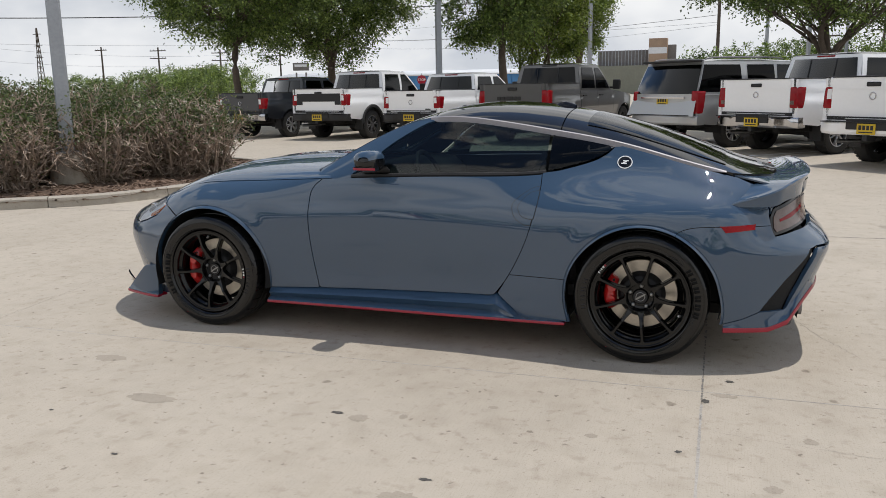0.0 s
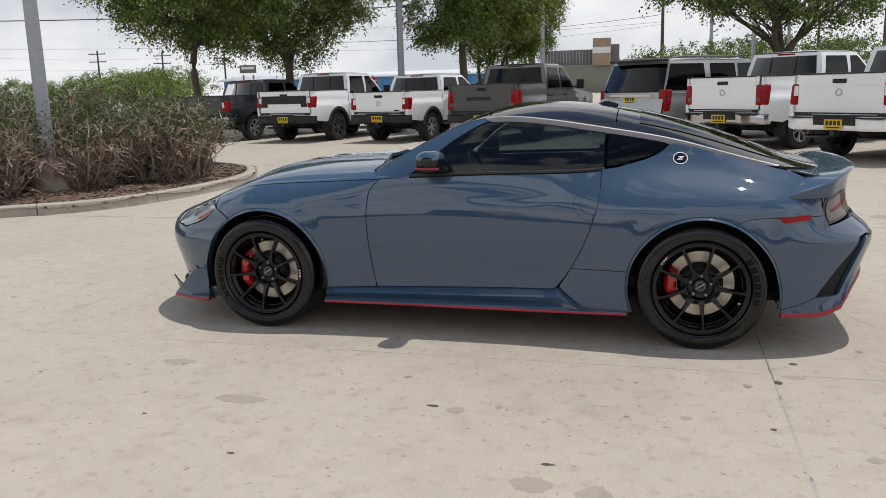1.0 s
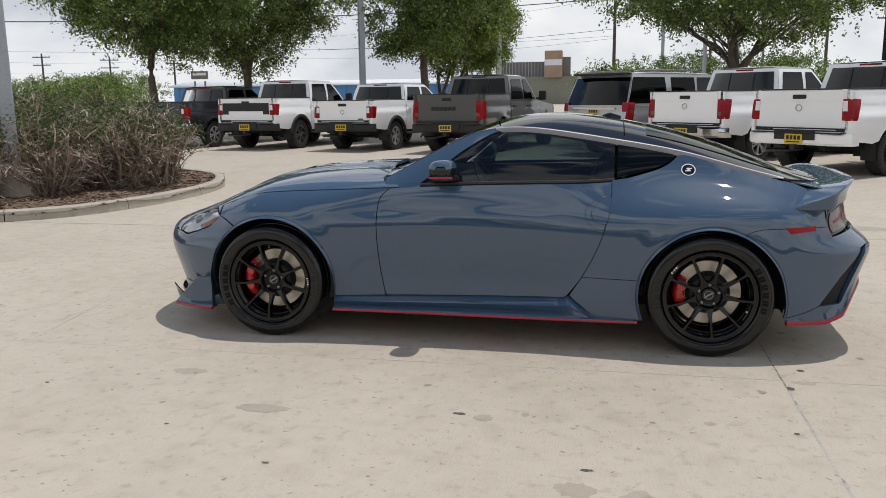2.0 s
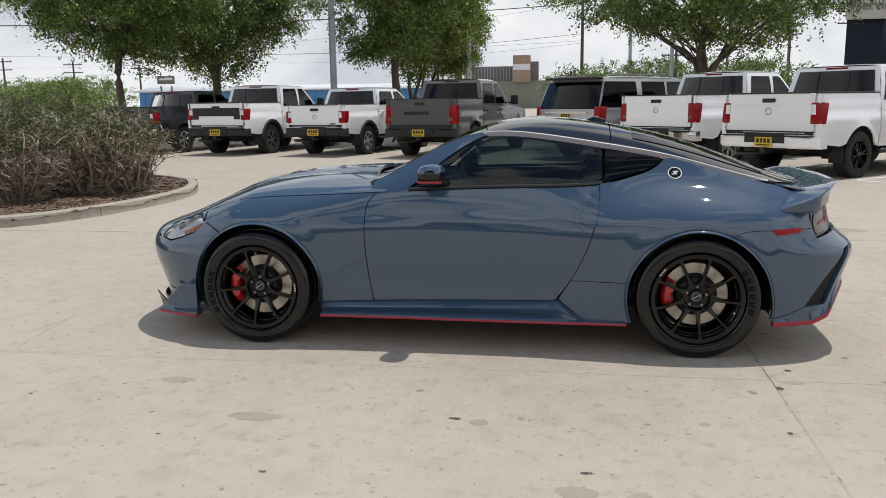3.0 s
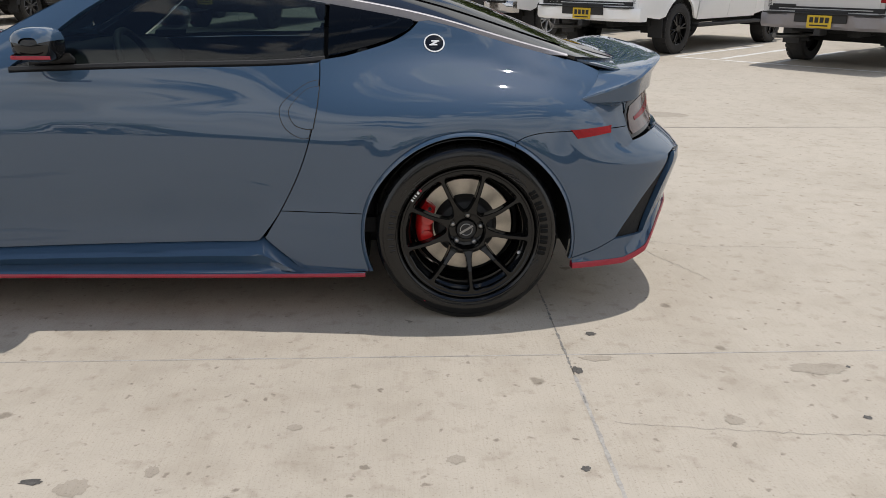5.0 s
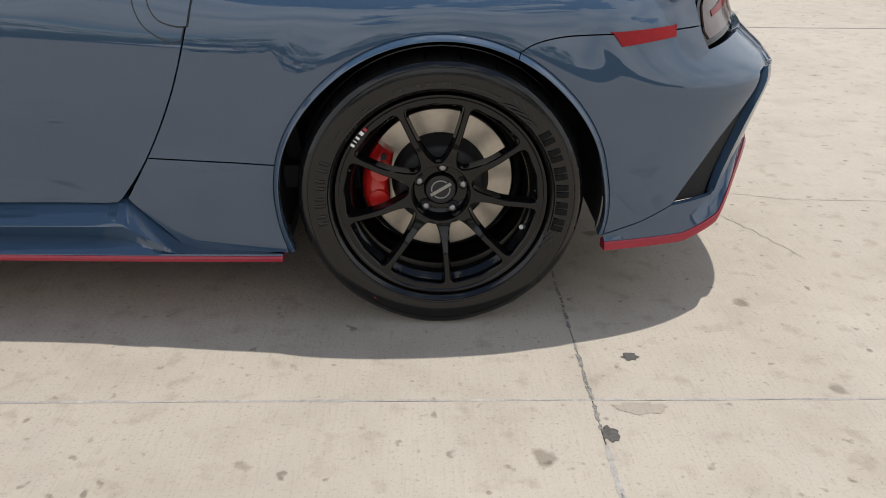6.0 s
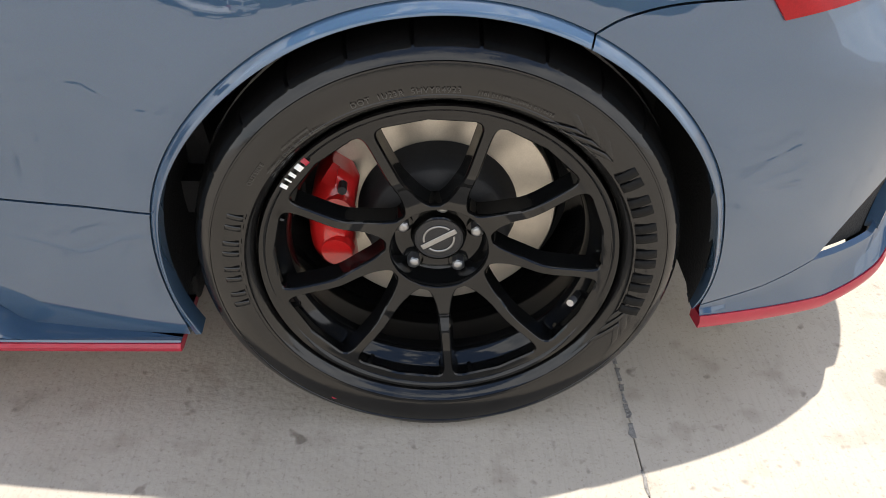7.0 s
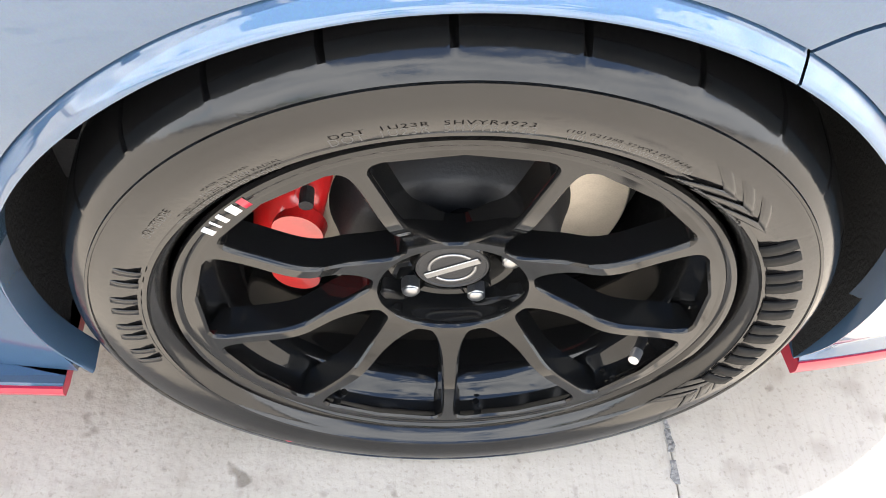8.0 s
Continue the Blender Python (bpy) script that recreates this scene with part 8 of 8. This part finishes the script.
def utility_pole(x, y, h, arms=1, turn=0.0, r=0.14):
    p = thing("utility_pole", "dark wooden utility pole with cross arm", "pole", pose(x, y, 0, 0, 0, turn))
    bm = bmesh.new()
    rod(bm, (0, 0, 0), (0, 0, h), r, r * 0.65, n=10)
    part("shaft", bm, M_WOODPOLE, p, smooth=True, angle=40)
    for k in range(arms):
        bm = bmesh.new()
        z = h - 0.5 - 1.1 * k
        box(bm, (0, -0.12, z), (2.6, 0.11, 0.13), bevel=0.01)
        part("cross_arm", bm, M_WOODPOLE, p)
        for q in (-1.2, -0.7, 0.7, 1.2):
            bm = bmesh.new()
            rod(bm, (q, -0.12, z + 0.06), (q, -0.12, z + 0.22), 0.05, 0.03, n=8)
            part("insulator", bm, M_GALV, p)
    return p


POLES = ((1.16, 69.5, 11.2, 1), (9.5, 72, 5.6, 2), (20.5, 78, 9.6, 2), (27.5, 84, 10.0, 2), (32, 82, 7.6, 1), (38.0, 80, 8.0, 1), (-78, 100, 8.0, 2), (-70, 104, 7.6, 2), (-90, 102, 8.5, 1), (-61, 106, 7.0, 1), (17, 90, 8.0, 2))
for i, (x, y, h, k) in enumerate(POLES):
    utility_pole(x, y, h, k, 8 * (i % 4) - 10, 0.17)


def wire(a, b, sag, r=0.02):
    bm = bmesh.new()
    a, b = Vector(a), Vector(b)
    tube(bm, [a.lerp(b, t) - Vector((0, 0, sag * 4 * t * (1 - t))) for t in np.linspace(0, 1, 25)], r, 4)
    w = link_mesh("power_line", bm, M_CABLE)
    tagged(w, "thin black overhead power line", "cable", group="overhead lines")


wire((-60, 38, 7.2), (1.16, 69.5, 9.6), 1.1, 0.035)
wire((-70, 60, 6.6), (1.16, 69.5, 6.4), 0.9, 0.010)
wire((1.16, 69.5, 9.7), (-60, 120, 10.5), 1.0, 0.010)
wire((1.16, 69.5, 7.0), (-60, 118, 9.5), 1.0, 0.018)
wire((1.16, 69.5, 6.2), (-60, 118, 8.5), 1.2, 0.010)
wire((-110, 98, 9.0), (-61, 106, 7.0), 1.0, 0.012)
wire((-110, 98, 7.0), (-61, 106, 5.8), 1.0, 0.012)
wire((27.5, 84, 9.6), (38, 80, 7.6), 0.5, 0.025)

# lattice mast far off
mast = thing("lattice_mast", "far grey steel lattice mast", "mast", pose(-142, 143, 0))
bm = bmesh.new()
for k in range(14):
    z0, z1 = k * 1.13, (k + 1) * 1.13
    w0, w1 = 0.66 - 0.042 * k, 0.66 - 0.042 * (k + 1)
    for sx, sy in ((-1, -1), (1, -1), (1, 1), (-1, 1)):
        rod(bm, (sx * w0, sy * w0, z0), (sx * w1, sy * w1, z1), 0.09, n=4)
        rod(bm, (sx * w0, sy * w0, z0), (-sx * w1, sy * w1, z1), 0.06, n=4)
part("lattice", bm, M_WOODPOLE, mast)
for z in (9.5, 12, 14.5):
    bm = bmesh.new()
    box(bm, (0, 0, z), (2.2, 0.12, 0.12))
    part("cross_arm", bm, M_WOODPOLE, mast)

# long blue shed
shed = thing("blue_shed", "long low blue metal shed with white roof edge", "building", pose(0, 0, 0))
bm = bmesh.new()
box(bm, (-37, 104, 1.5), (42, 8, 3.0))
part("wall", bm, M_BLUE, shed)
for k in range(28):
    bm = bmesh.new()
    box(bm, (-57.2 + 1.5 * k, 99.96, 1.5), (0.12, 0.10, 3.0))
    part("rib", bm, M_BLUE, shed)
bm = bmesh.new()
loft(bm, [[(x, 99.4, 3.0), (x, 99.4, 3.18), (x, 104, 3.75), (x, 108.5, 3.2), (x, 108.5, 3.0)] for x in (-58.5, -15.5)], closed=True, cap=True)
bmesh.ops.recalc_face_normals(bm, faces=bm.faces[:])
part("roof", bm, M_ROOFW, shed)
# grey plant building with brick shaft
gb = thing("plant_building", "grey flat-roofed building with screened roof plant and tan shaft", "building")
bm = bmesh.new()
box(bm, (-9.0, 128, 2.1), (22, 10, 4.2))
part("wall", bm, M_OLIVE, gb)
bm = bmesh.new()
box(bm, (-12.0, 127, 5.3), (9.0, 6, 2.3), bevel=0.05)
part("roof_plant", bm, M_GREYWALL, gb)
for k in range(19):
    bm = bmesh.new()
    box(bm, (-16.3 + 0.49 * k, 123.9, 5.35), (0.09, 0.12, 2.3))
    part("screen_slat", bm, M_GALV, gb)
bm = bmesh.new()
box(bm, (-7.5, 123.4, 6.0), (2.6, 2.4, 4.0), bevel=0.03)
part("shaft", bm, M_TAN, gb)
bm = bmesh.new()
box(bm, (-7.5, 122.15, 6.25), (2.62, 0.06, 0.9))
part("shaft_band", bm, M_ROOFW, gb)
bm = bmesh.new()
box(bm, (-5.6, 124.5, 5.6), (1.2, 1.2, 3.0), bevel=0.03)
part("vent", bm, M_GREYWALL, gb)
# roadside sign, unlettered bar
sg = thing("road_sign", "dark roadside sign board on two posts", "sign", pose(-39.9, 72.8, 0, 0, 0, 20))
bm = bmesh.new()
box(bm, (0, 0, 3.80), (1.65, 0.25, 0.80), bevel=0.03)
part("board", bm, M_GREYWALL, sg)
for s in (-0.5, 0.5):
    bm = bmesh.new()
    rod(bm, (s, 0, 0), (s, 0, 3.2), 0.09, n=8)
    part("post", bm, M_GREYWALL, sg)
for z, w in ((3.90, 1.3),):
    bm = bmesh.new()
    box(bm, (0, -0.14, z), (w, 0.03, 0.26))
    part("sign_mark", bm, M_ROOFW, sg)
# stop sign by the shed
st = thing("stop_sign", "red octagonal stop sign on a post", "sign", pose(-21.0, 57.36, -0.05, 0, 0, 20))
bm = bmesh.new()
rod(bm, (0, 0.03, 0), (0, 0.03, 2.6), 0.03, n=8)
part("post", bm, M_GALV, st)
bm = bmesh.new()
rod(bm, (0, 0.01, 2.10), (0, -0.01, 2.10), 0.38, n=8)
part("face", bm, M_RED, st)
cu = bpy.data.curves.new("stop_text", "FONT")
cu.body, cu.size, cu.align_x, cu.align_y, cu.extrude = "STOP", 0.26, "CENTER", "CENTER", 0.003
ob = new("stop_text", cu)
ob.data.materials.append(M_WHITEMARK)
ob.parent = st
ob.matrix_local = pose(0, -0.018, 2.10, 90, 0, 0)

# service building of the dealership
sb = thing("service_building", "dark slate service building with white sign band", "building", pose(0, 0, 0))
bm = bmesh.new()
loft(bm, [[(11.75, 32, z), (36.8, 32, z), (36.8, 42, z), (15.6, 42, z)] for z in (0, 4.5)], closed=True, cap=True)
bmesh.ops.recalc_face_normals(bm, faces=bm.faces[:])
part("wall", bm, M_NAVY, sb)
bm = bmesh.new()
loft(bm, [[(11.65, 31.85, z), (36.9, 31.85, z), (36.9, 42.1, z), (15.6, 42.1, z)] for z in (4.5, 6.6)], closed=True, cap=True)
bmesh.ops.recalc_face_normals(bm, faces=bm.faces[:])
part("sign_band", bm, M_SIGNW, sb)
for k in range(4):
    bm = bmesh.new()
    x = 16.6 + 4.6 * k
    box(bm, (x, 31.97, 1.8), (3.8, 0.10, 3.4), bevel=0.01)
    dr = part("bay_door", bm, M_TINT_DARK, sb, "dark glazed bay door")
    for q in (-1.9, -0.63, 0.63, 1.9):
        bm = bmesh.new()
        box(bm, (x + q, 31.9, 1.8), (0.08, 0.06, 3.4))
        part("frame_bar", bm, M_GALV, dr)
for text, x, z, size in (("Service", 11.98, 4.86, 0.56), ("Express", 15.2, 3.98, 0.36)):
    cu = bpy.data.curves.new("lettering", "FONT")
    cu.body, cu.size, cu.extrude = text, size, 0.02
    ob = new("lettering", cu)
    ob.data.materials.append(M_GREYWALL if text == "Service" else M_WHITEMARK)
    ob.parent = sb
    ob.matrix_local = pose(x, 31.82 if text == "Service" else 31.96, z, 90, 0, 0)
# unseen plain wall added behind the camera, closing the lot in reflections
bm = bmesh.new()
box(bm, (0, -46, 1.5), (150, 0.4, 3.0))
tagged(link_mesh("wall_south", bm, M_BACK), "plain dark unseen wall added behind the camera for reflections", "wall", kind="structure")
